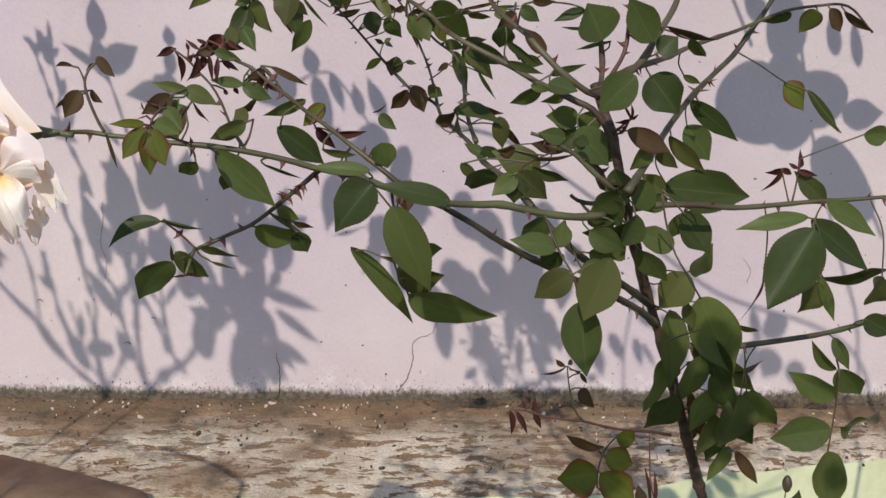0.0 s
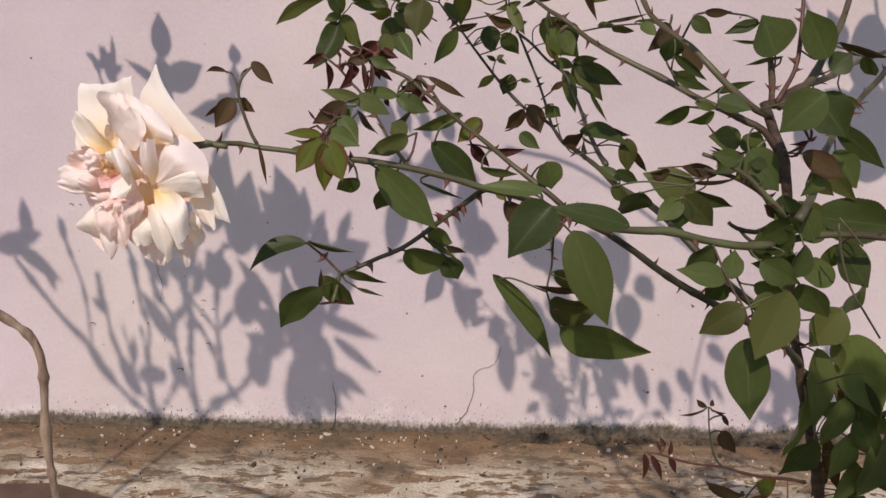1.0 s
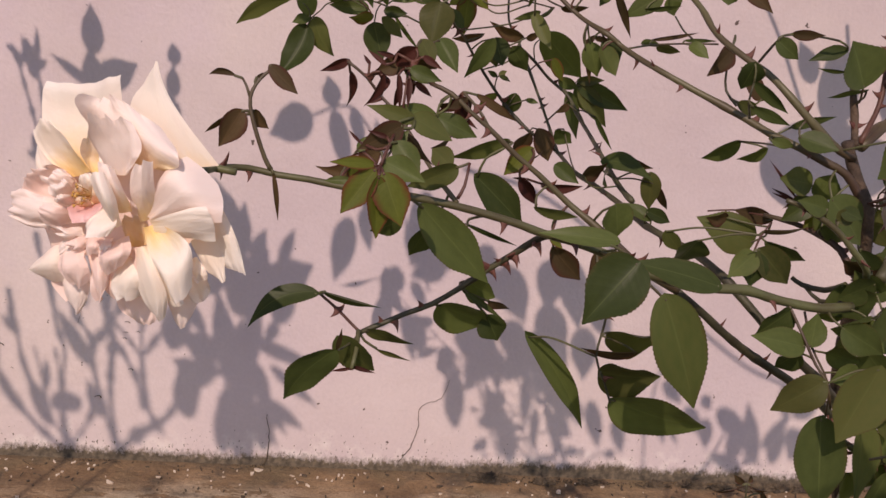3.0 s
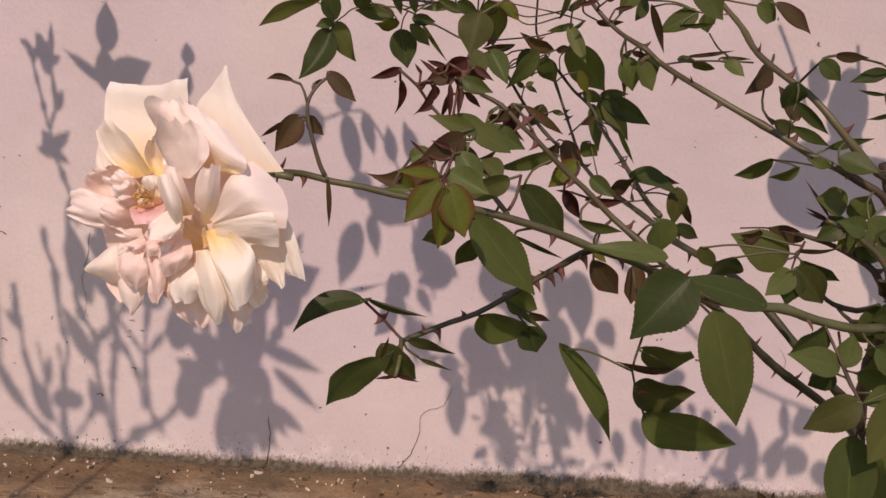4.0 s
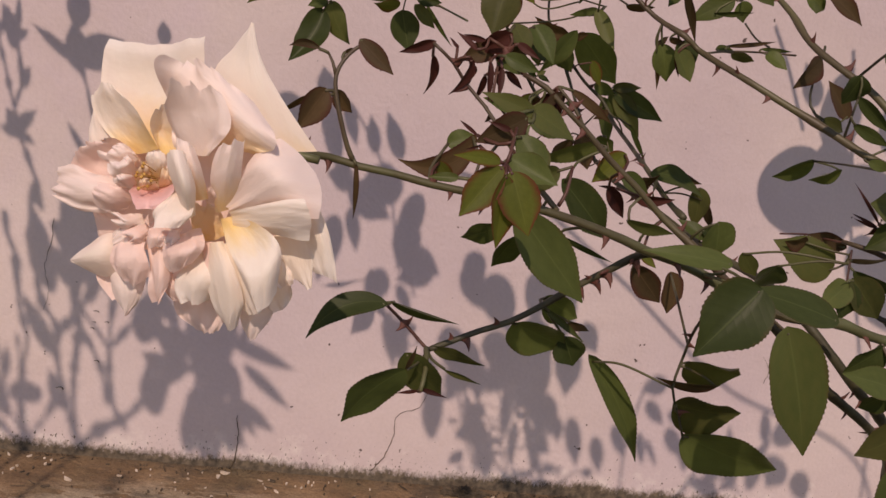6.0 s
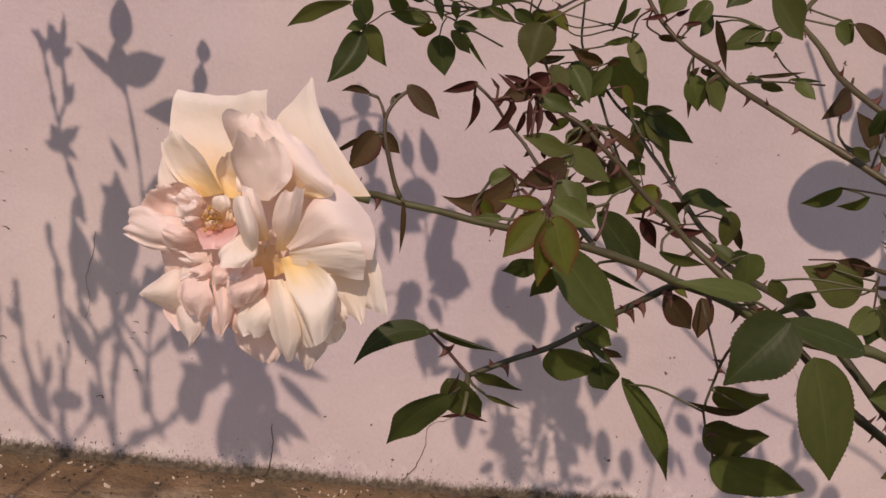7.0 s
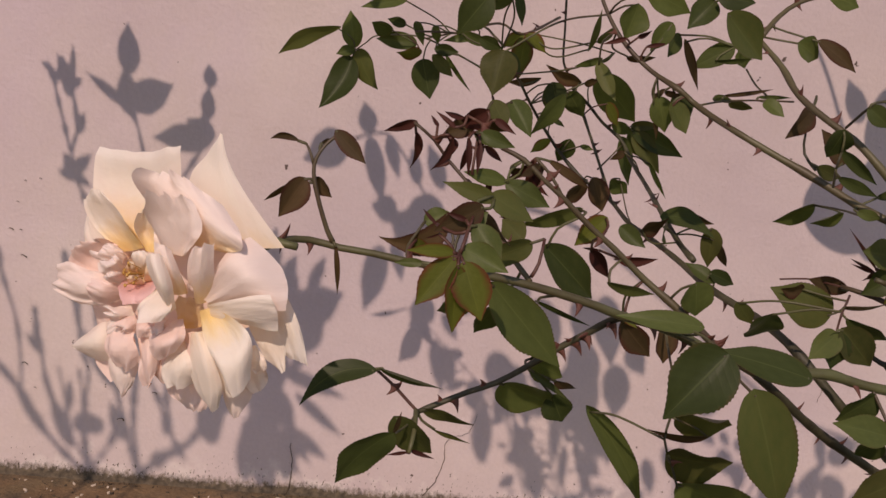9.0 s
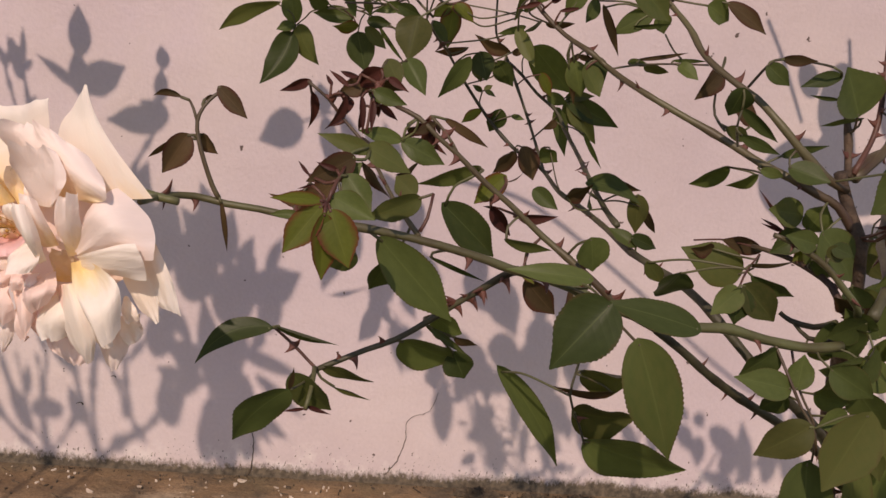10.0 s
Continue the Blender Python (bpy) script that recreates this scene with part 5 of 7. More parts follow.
leaf("trunk", "g", "s", (0.106, 0.820, 0.696), (0.134, 0.816, 0.671), 0.0269, -5)
leaf("trunk", "g", "s", (0.103, 0.800, 0.693), (0.111, 0.791, 0.690), 0.0090, 5)
leaf("trunk", "g", "s", (0.213, 0.955, 0.625), (0.293, 0.960, 0.617), 0.0389, 3)
leaf("trunk", "g", "s", (0.174, 0.850, 0.630), (0.158, 0.847, 0.657), 0.0212, 4)
leaf("trunk", "g", "s", (0.199, 0.900, 0.632), (0.175, 0.890, 0.650), 0.0164, -3)
leaf("trunk", "g", "m", (0.196, 0.880, 0.633), (0.175, 0.878, 0.623), 0.0172, 3)
leaf("trunk", "g", "s", (0.215, 0.900, 0.616), (0.241, 0.896, 0.582), 0.0292, -13)
leaf("trunk", "g", "d", (0.218, 0.910, 0.613), (0.214, 0.917, 0.586), 0.0150, 18)
leaf("trunk", "g", "s", (0.202, 0.870, 0.593), (0.168, 0.864, 0.611), 0.0209, 4)
leaf("trunk", "g", "d", (0.230, 0.910, 0.561), (0.255, 0.912, 0.580), 0.0555, 8)
leaf("K", "g", "s", (0.115, 0.800, 0.571), (0.119, 0.788, 0.514), 0.0300, 17)
leaf("trunk", "g", "d", (0.171, 0.860, 0.594), (0.196, 0.857, 0.570), 0.0270, 13)
leaf("trunk", "g", "s", (0.226, 0.900, 0.563), (0.204, 0.896, 0.531), 0.0318, -4)
leaf("trunk", "g", "d", (0.233, 0.920, 0.530), (0.242, 0.919, 0.505), 0.0123, 9)
leaf("trunk", "g", "m", (0.219, 0.920, 0.523), (0.231, 0.915, 0.448), 0.0316, -4)
leaf("trunk", "g", "m", (0.222, 0.930, 0.473), (0.213, 0.927, 0.416), 0.0516, -18)
leaf("trunk", "g", "d", (0.239, 0.940, 0.433), (0.218, 0.948, 0.389), 0.0330, 6)
leaf("trunk", "g", "m", (0.246, 0.925, 0.533), (0.288, 0.925, 0.457), 0.0439, 12)
leaf("trunk", "g", "d", (0.252, 0.935, 0.495), (0.286, 0.929, 0.442), 0.0338, 0)
leaf("trunk", "g", "d", (0.285, 0.930, 0.506), (0.311, 0.940, 0.492), 0.0088, 10)
leaf("R1", "b", "d", (0.280, 0.870, 0.569), (0.267, 0.858, 0.533), 0.0152, -22)
leaf("trunk", "g", "d", (0.305, 0.950, 0.429), (0.291, 0.944, 0.374), 0.0450, 11)
leaf("trunk", "g", "d", (0.283, 0.950, 0.408), (0.275, 0.947, 0.360), 0.0222, -2)
leaf("trunk", "g", "d", (0.312, 0.960, 0.428), (0.349, 0.964, 0.383), 0.0292, -9)
leaf("trunk", "b", "d", (0.315, 0.970, 0.360), (0.341, 0.971, 0.321), 0.0134, 8)
leaf("R2", "g", "s", (0.387, 0.930, 0.403), (0.328, 0.929, 0.394), 0.0324, 4)
leaf("R2", "g", "d", (0.395, 0.930, 0.405), (0.433, 0.926, 0.415), 0.0688, 5)
leaf("R2", "g", "d", (0.393, 0.940, 0.432), (0.343, 0.937, 0.453), 0.0264, 14)
leaf("R2", "g", "d", (0.388, 0.940, 0.459), (0.363, 0.952, 0.477), 0.0204, -8)
leaf("R2", "g", "d", (0.381, 0.940, 0.491), (0.394, 0.928, 0.463), 0.0128, -4)
leaf("R2", "g", "d", (0.392, 0.940, 0.460), (0.416, 0.942, 0.430), 0.0267, 11)
leaf("R2", "g", "d", (0.381, 0.920, 0.386), (0.397, 0.926, 0.318), 0.0330, -8)
leaf("R1", "g", "s", (0.306, 0.860, 0.624), (0.249, 0.851, 0.619), 0.0143, 13)
leaf("R1", "g", "s", (0.303, 0.840, 0.620), (0.269, 0.829, 0.556), 0.0423, 11)
leaf("R1", "g", "d", (0.322, 0.860, 0.570), (0.308, 0.859, 0.542), 0.0333, 8)
leaf("R1", "g", "m", (0.321, 0.860, 0.575), (0.343, 0.864, 0.533), 0.0107, 8)
leaf("R1", "g", "s", (0.308, 0.860, 0.621), (0.365, 0.861, 0.579), 0.0247, -10)
leaf("R1", "g", "s", (0.324, 0.870, 0.635), (0.367, 0.868, 0.607), 0.0172, 0)
leaf("R1", "g", "d", (0.326, 0.870, 0.570), (0.389, 0.872, 0.571), 0.0231, 13)
leaf("R1", "g", "d", (0.375, 0.860, 0.575), (0.361, 0.858, 0.551), 0.0452, -7)
leaf("R2", "g", "m", (0.407, 0.940, 0.510), (0.434, 0.936, 0.496), 0.0221, -3)
leaf("R1", "g", "s", (0.327, 0.880, 0.631), (0.300, 0.881, 0.656), 0.0162, -8)
leaf("R1", "g", "m", (0.346, 0.870, 0.690), (0.373, 0.877, 0.688), 0.0170, 3)
leaf("R3", "y", "s", (0.339, 1.025, 0.712), (0.363, 1.020, 0.689), 0.0268, -14)
leaf("R3", "g", "m", (0.362, 1.025, 0.706), (0.401, 1.026, 0.665), 0.0099, 7)
leaf("R4", "y", "s", (0.363, 1.025, 0.778), (0.342, 1.013, 0.759), 0.0193, 13)
leaf("R4", "b", "m", (0.373, 1.025, 0.781), (0.391, 1.035, 0.759), 0.0146, 3)
leaf("R4", "b", "d", (0.387, 1.025, 0.779), (0.416, 1.028, 0.761), 0.0096, 22)
leaf("R4", "g", "m", (0.338, 1.025, 0.775), (0.314, 1.032, 0.765), 0.0116, -9)
leaf("R2", "g", "d", (0.351, 0.920, 0.323), (0.363, 0.920, 0.343), 0.0326, -1)
leaf("R1", "r", "m", (0.287, 0.880, 0.659), (0.278, 0.879, 0.637), 0.0121, -22)
leaf("R1", "r", "m", (0.287, 0.880, 0.659), (0.277, 0.885, 0.651), 0.0082, -7)
leaf("R1", "r", "m", (0.287, 0.880, 0.659), (0.298, 0.881, 0.653), 0.0065, -1)
leaf("R1", "r", "m", (0.301, 0.880, 0.658), (0.304, 0.885, 0.675), 0.0072, -3)
leaf("R1", "r", "m", (0.301, 0.880, 0.658), (0.316, 0.875, 0.653), 0.0066, 5)
leaf("R1", "r", "m", (0.301, 0.880, 0.659), (0.294, 0.888, 0.662), 0.0043, -3)
leaf("R1", "r", "m", (0.302, 0.880, 0.661), (0.309, 0.888, 0.664), 0.0047, 2)
leaf("trunk", "g", "d", (0.129, 0.830, 0.643), (0.147, 0.827, 0.622), 0.0310, 16)
leaf("trunk", "g", "d", (0.153, 0.830, 0.623), (0.134, 0.825, 0.613), 0.0288, 11)
leaf("trunk", "g", "d", (0.139, 0.835, 0.664), (0.152, 0.832, 0.642), 0.0195, 4)
leaf("trunk", "g", "d", (0.124, 0.840, 0.620), (0.145, 0.833, 0.630), 0.0175, -9)
# dark mass at the fork
leaf("trunk", "g", "d", (0.142, 0.815, 0.649), (0.123, 0.821, 0.636), 0.0282, 2)
leaf("trunk", "g", "d", (0.149, 0.820, 0.642), (0.130, 0.820, 0.653), 0.0196, -4)
leaf("trunk", "b", "d", (0.141, 0.820, 0.655), (0.123, 0.823, 0.659), 0.0205, -15)
leaf("trunk", "g", "d", (0.138, 0.810, 0.630), (0.112, 0.803, 0.623), 0.0236, -1)
leaf("trunk", "g", "d", (0.159, 0.830, 0.631), (0.147, 0.825, 0.605), 0.0289, -7)
leaf("trunk", "g", "d", (0.150, 0.835, 0.611), (0.134, 0.835, 0.594), 0.0325, -1)
leaf("trunk", "b", "d", (0.158, 0.830, 0.653), (0.138, 0.829, 0.643), 0.0127, 18)
leaf("trunk", "g", "d", (0.255, 0.930, 0.476), (0.247, 0.936, 0.423), 0.0258, 13)
leaf("trunk", "g", "d", (0.272, 0.940, 0.455), (0.297, 0.940, 0.410), 0.0235, -5)
leaf("trunk", "g", "d", (0.274, 0.950, 0.434), (0.263, 0.941, 0.391), 0.0330, -3)
leaf("trunk", "g", "d", (0.299, 0.960, 0.412), (0.321, 0.948, 0.376), 0.0254, -6)
leaf("trunk", "b", "d", (0.262, 0.970, 0.424), (0.284, 0.975, 0.356), 0.0136, 17)
leaf("trunk", "g", "d", (0.295, 0.970, 0.395), (0.296, 0.976, 0.337), 0.0258, -9)
leaf("trunk", "g", "d", (0.266, 1.000, 0.441), (0.311, 1.003, 0.431), 0.0272, -8)
leaf("trunk", "g", "d", (0.292, 1.000, 0.447), (0.340, 1.005, 0.409), 0.0287, -1)
leaf("trunk", "b", "d", (0.316, 1.000, 0.430), (0.346, 1.005, 0.440), 0.0205, 22)
leaf("trunk", "g", "d", (0.335, 1.000, 0.412), (0.367, 1.006, 0.366), 0.0292, 22)
leaf("trunk", "b", "d", (0.280, 1.000, 0.393), (0.276, 1.001, 0.342), 0.0146, -3)
leaf("trunk", "g", "d", (0.311, 0.980, 0.360), (0.295, 0.988, 0.318), 0.0171, 18)
leaf("F", "b", "m", (0.093, 0.900, 0.743), (0.073, 0.897, 0.763), 0.0129, 0)
leaf("F", "b", "m", (0.067, 0.900, 0.775), (0.052, 0.891, 0.755), 0.0141, -2)
leaf("F", "g", "m", (0.071, 0.890, 0.741), (0.093, 0.895, 0.734), 0.0091, 0)
leaf("K6", "g", "s", (0.095, 0.800, 0.693), (0.076, 0.793, 0.697), 0.0123, -15)
leaf("K6", "g", "s", (0.102, 0.800, 0.686), (0.109, 0.798, 0.694), 0.0099, 8)
# low shoot
leaf("LS", "r", "m", (0.080, 0.900, 0.435), (0.085, 0.904, 0.405), 0.0073, 2, 0.05)
leaf("LS", "r", "m", (0.086, 0.900, 0.434), (0.095, 0.892, 0.414), 0.0067, 19, 0.05)
leaf("LS", "r", "m", (0.101, 0.900, 0.433), (0.110, 0.900, 0.416), 0.0066, -1)
leaf("LS", "r", "m", (0.097, 0.900, 0.441), (0.093, 0.904, 0.448), 0.0051, -22)
leaf("LS", "r", "m", (0.101, 0.900, 0.434), (0.102, 0.900, 0.447), 0.0055, -1)
leaf("LS", "r", "m", (0.094, 0.900, 0.437), (0.090, 0.902, 0.445), 0.0043, 14)
leaf("LS", "b", "d", (0.125, 0.895, 0.478), (0.107, 0.898, 0.466), 0.0089, -20)
leaf("LS", "b", "d", (0.125, 0.895, 0.479), (0.116, 0.893, 0.485), 0.0058, 2)
leaf("LS", "b", "d", (0.128, 0.895, 0.480), (0.131, 0.896, 0.485), 0.0058, -14)
leaf("LS", "b", "d", (0.129, 0.895, 0.478), (0.137, 0.885, 0.476), 0.0086, 6)
leaf("LS", "b", "d", (0.139, 0.895, 0.473), (0.146, 0.897, 0.462), 0.0042, 0)
leaf("LS", "b", "d", (0.143, 0.900, 0.457), (0.149, 0.890, 0.441), 0.0164, 19)
leaf("LS", "b", "d", (0.163, 0.890, 0.404), (0.128, 0.878, 0.413), 0.0183, -4)
leaf("LS", "y", "s", (0.176, 0.900, 0.410), (0.199, 0.909, 0.400), 0.0185, -1)
leaf("LS", "y", "s", (0.159, 0.885, 0.383), (0.124, 0.882, 0.375), 0.0339, -12)
leaf("LS", "y", "s", (0.165, 0.890, 0.396), (0.196, 0.894, 0.385), 0.0235, -14)
leaf("LS", "y", "s", (0.161, 0.885, 0.382), (0.194, 0.883, 0.356), 0.0306, 1)
leaf("LS", "r", "m", (0.213, 0.900, 0.344), (0.206, 0.894, 0.382), 0.0052, 9)
leaf("LS", "r", "m", (0.217, 0.900, 0.344), (0.216, 0.892, 0.374), 0.0045, -7)
leaf("LS", "b", "d", (0.208, 0.900, 0.338), (0.200, 0.900, 0.360), 0.0107, -4)


def bud(base, top, r):
    line = spline([base, top], 0.0006)
    n = len(line)
    part("bud", tube("bud", line, [0.0008 + r * math.sin(math.pi * min(1, 0.06 + 0.92 * i / n)) ** 0.7 for i in range(n)], STEM["olive"], 12, 0.1), CANE["R6"], "small round green hip")


bud((0.3479, 0.9200, 0.3441), (0.3469, 0.9200, 0.3601), 0.0036)

# bloom
bloom_me = tube("bloom", spline([(-0.222, 0.716, 0.702), (-0.240, 0.720, 0.703), (-0.262, 0.712, 0.702)], 0.004), [0.0016, 0.0016, 0.0018, 0.0022, 0.003, 0.0045, 0.006, 0.007, 0.006, 0.005] + [0.004] * 20, STEM["green"])
bloom = part("bloom", bloom_me, bush, "large open blush-cream double rose bloom")
prng = random.Random(5)


RIGHT, UP = Vector((0.857, -0.514, 0.0)), Vector((0.0, 0.0, 1.0))
FRONT = Vector((-0.50, -0.84, 0.2)).normalized()


def rail(points, n):
    line = spline(points, 0.0004)
    return [line[round(k * (len(line) - 1) / (n - 1))] for k in range(n)]


def petal(kind, gold, ruffle, left, middle, right):
    """A petal stretched over three rails from base to lip: bowed by the middle one, its margin soft and ruffled, its lip turned back."""
    s = prng.uniform(0, 50)
    nu, nv = 21, 25
    rails = [rail(q, nv) for q in (left, middle, right)]
    size = (Vector(middle[-1]) - Vector(middle[0])).length
    wide = (Vector(right[-1]) - Vector(left[-1])).length
    reach = 0.5 * (size + wide)
    verts, uvs, faces = [], [], []
    for j in range(nv):
        v = j / (nv - 1)
        a, b, c = (q[j] for q in rails)
        along = (rails[1][min(j + 1, nv - 1)] - rails[1][max(j - 1, 0)]).normalized()
        across = (c - a).normalized()
        b = b.lerp(0.5 * (a + c), 0.35) if ruffle > 0.25 else b
        for i in range(nu):
            u = i / (nu - 1)
            e = 2 * u - 1
            p = a * ((1 - u) * (1 - 2 * u)) + b * (4 * u * (1 - u)) + c * (u * (2 * u - 1))
            p = b + (p - b) * (1 - min(1, ruffle / 0.2) * (1 - math.sqrt(1 - 0.5 * max(0, (v - 0.7) / 0.3) ** 2)))
            margin = max(abs(e) ** 3, v ** 4)
            broad = noise.noise(Vector((e * 0.9 + s, v * 1.3, s)))
            wave = noise.noise(Vector((e * 2.1 + s, v * 1.5, 7)))
            fine = noise.noise(Vector((e * 5 + s, v * 4, 3)))
            crease = abs(noise.noise(Vector((e * 1.8 + s, v * 0.8 + 0.5 * broad, 13)))) - 0.2
            z = 0.07 * broad + ruffle * (0.30 * broad * v + 0.22 * crease * v + (0.75 * wave + 0.28 * fine) * margin)
            z -= 0.04 * max(0, (v - 0.85) / 0.15) ** 2
            slip = across * (0.22 * broad + 0.14 * fine) * abs(e) ** 2 + along * (0.42 * wave + 0.24 * fine) * v ** 3
            p = p + FRONT * reach * z + slip * reach * ruffle
            verts.append(p)
            uvs.append((u, v if gold else 0.45 + 0.55 * v))
    for j in range(nv - 1):
        for i in range(nu - 1):
            q = j * nu + i
            faces.append((q, q + 1, q + nu + 1, q + nu))
    ob = part("petal", mesh_from("petal", verts, faces, PETAL[kind], uvs), bloom)
    ob.matrix_world = Matrix()


def stamens(centre):
    c = Vector(centre)
    verts, faces = [], []
    for _ in range(10):
        a, r = prng.uniform(0, 6.3), 0.0045 * math.sqrt(prng.random())
        o = RIGHT * math.cos(a) * r + UP * math.sin(a) * r
        p0, p1 = c + o * 0.5, c + o * 1.1 + FRONT * prng.uniform(0.004, 0.009)
        s1, s2 = RIGHT * 0.0003, UP * 0.0003
        i = len(verts)
        verts += [p0 - s1, p0 + s1, p0 + s2, p1 - s1, p1 + s1, p1 + s2]
        faces += [(i, i + 1, i + 4, i + 3), (i + 1, i + 2, i + 5, i + 4), (i + 2, i, i + 3, i + 5)]
        j = len(verts)
        for d in (RIGHT, -RIGHT, UP, -UP, FRONT, -FRONT):
            verts.append(p1 + d * 0.0009)
        faces += [(j, j + 2, j + 4), (j + 2, j + 1, j + 4), (j + 1, j + 3, j + 4), (j + 3, j, j + 4), (j + 2, j, j + 5), (j + 1, j + 2, j + 5), (j + 3, j + 1, j + 5), (j, j + 3, j + 5)]
    part("stamens", mesh_from("stamens", verts, faces, STAMEN), bloom, "golden stamens in the heart of the bloom")


# outer petals at the back
petal("p", 0, 0.1, [(-0.2899, 0.7095, 0.6657), (-0.2966, 0.7115, 0.6866), (-0.2919, 0.7085, 0.7053)], [(-0.2589, 0.6955, 0.6648), (-0.2621, 0.6955, 0.6906), (-0.2652, 0.6955, 0.7156)], [(-0.2318, 0.6815, 0.6811), (-0.2322, 0.6805, 0.6982), (-0.2448, 0.6855, 0.7161)])
petal("c", 1, 0.04, [(-0.2974, 0.7075, 0.7004), (-0.2988, 0.7073, 0.7183), (-0.2999, 0.7080, 0.7345)], [(-0.2820, 0.6995, 0.6998), (-0.2818, 0.7003, 0.7187), (-0.2819, 0.6985, 0.7356)], [(-0.2638, 0.6883, 0.7108), (-0.2638, 0.6873, 0.7272), (-0.2651, 0.6851, 0.7418)])
petal("c", 0, 0.06, [(-0.2622, 0.6885, 0.7110), (-0.2614, 0.6859, 0.7306), (-0.2558, 0.6825, 0.7395), (-0.2508, 0.6784, 0.7479)], [(-0.2438, 0.6785, 0.7093), (-0.2482, 0.6765, 0.7270), (-0.2501, 0.6777, 0.7384), (-0.2505, 0.6782, 0.7481)], [(-0.2253, 0.6719, 0.7117), (-0.2391, 0.6758, 0.7275), (-0.2464, 0.6778, 0.7380), (-0.2501, 0.6780, 0.7480)])
petal("c", 0, 0.12, [(-0.2344, 0.6805, 0.6853), (-0.2271, 0.6775, 0.6765), (-0.2213, 0.6740, 0.6706)], [(-0.2284, 0.6750, 0.6917), (-0.2211, 0.6700, 0.6816), (-0.2168, 0.6707, 0.6708)], [(-0.2230, 0.6720, 0.6953), (-0.2179, 0.6701, 0.6861), (-0.2120, 0.6705, 0.6687)])
petal("c", 0, 0.2, [(-0.2356, 0.6805, 0.6788), (-0.2290, 0.6780, 0.6686), (-0.2244, 0.6759, 0.6660)], [(-0.2304, 0.6765, 0.6848), (-0.2248, 0.6735, 0.6737), (-0.2211, 0.6733, 0.6653)], [(-0.2231, 0.6725, 0.6889), (-0.2215, 0.6725, 0.6787), (-0.2204, 0.6737, 0.6689)])
petal("p", 0, 0.3, [(-0.2676, 0.6970, 0.6577), (-0.2660, 0.6969, 0.6455), (-0.2625, 0.6957, 0.6386)], [(-0.2592, 0.6910, 0.6606), (-0.2577, 0.6910, 0.6486), (-0.2551, 0.6913, 0.6389)], [(-0.2486, 0.6860, 0.6603), (-0.2479, 0.6862, 0.6515), (-0.2481, 0.6889, 0.6413)])
petal("w", 0, 0.2, [(-0.2451, 0.6845, 0.6579), (-0.2426, 0.6839, 0.6485), (-0.2409, 0.6845, 0.6420)], [(-0.2400, 0.6800, 0.6590), (-0.2389, 0.6800, 0.6504), (-0.2385, 0.6824, 0.6415)], [(-0.2338, 0.6780, 0.6583), (-0.2321, 0.6785, 0.6535), (-0.2362, 0.6822, 0.6432)])
petal("c", 0, 0.3, [(-0.2385, 0.6810, 0.6632), (-0.2340, 0.6793, 0.6556), (-0.2325, 0.6787, 0.6538)], [(-0.2328, 0.6770, 0.6663), (-0.2298, 0.6760, 0.6594), (-0.2284, 0.6765, 0.6566)], [(-0.2275, 0.6753, 0.6675), (-0.2265, 0.6751, 0.6634), (-0.2266, 0.6753, 0.6610)])
petal("c", 0, 0.2, [(-0.2899, 0.7035, 0.6925), (-0.3000, 0.7070, 0.6962), (-0.3024, 0.7076, 0.7071)], [(-0.2868, 0.7010, 0.6956), (-0.2950, 0.7035, 0.7025), (-0.3002, 0.7055, 0.7110)], [(-0.2849, 0.7000, 0.6982), (-0.2903, 0.7010, 0.7089), (-0.2960, 0.7033, 0.7161)])
petal("p", 0, 0.2, [(-0.2858, 0.7050, 0.6619), (-0.2949, 0.7090, 0.6636), (-0.2984, 0.7102, 0.6711)], [(-0.2864, 0.7040, 0.6688), (-0.2931, 0.7060, 0.6702), (-0.2972, 0.7077, 0.6739)], [(-0.2848, 0.7030, 0.6748), (-0.2898, 0.7043, 0.6749), (-0.2947, 0.7065, 0.6754)])
petal("c", 0, 0.12, [(-0.2845, 0.7010, 0.6542), (-0.2924, 0.7028, 0.6522), (-0.3040, 0.7069, 0.6548)], [(-0.2850, 0.6980, 0.6624), (-0.2935, 0.6963, 0.6618), (-0.3044, 0.7061, 0.6555)], [(-0.2859, 0.7010, 0.6674), (-0.2928, 0.7013, 0.6680), (-0.3041, 0.7069, 0.6557)])
petal("w", 0, 0.25, [(-0.2899, 0.7033, 0.6573), (-0.2882, 0.7011, 0.6476), (-0.2832, 0.6992, 0.6405)], [(-0.2841, 0.6987, 0.6595), (-0.2819, 0.6943, 0.6511), (-0.2822, 0.6978, 0.6404)], [(-0.2767, 0.6973, 0.6575), (-0.2772, 0.6961, 0.6489), (-0.2814, 0.6984, 0.6408)])
petal("p", 0, 0.3, [(-0.2956, 0.7085, 0.6607), (-0.2938, 0.7072, 0.6511), (-0.2889, 0.7053, 0.6448)], [(-0.2887, 0.7045, 0.6605), (-0.2870, 0.7023, 0.6512), (-0.2846, 0.7025, 0.6435)], [(-0.2831, 0.7030, 0.6594), (-0.2820, 0.7020, 0.6497), (-0.2812, 0.7019, 0.6441)])
# upper left, with a rolled lip
petal("c", 1, 0.12, [(-0.2866, 0.6970, 0.6979), (-0.2964, 0.7003, 0.7050), (-0.3018, 0.7014, 0.7143)], [(-0.2809, 0.6933, 0.6995), (-0.2914, 0.6977, 0.7103), (-0.2974, 0.6944, 0.7208)], [(-0.2759, 0.6879, 0.7025), (-0.2830, 0.6831, 0.7139), (-0.2925, 0.6930, 0.7201)])
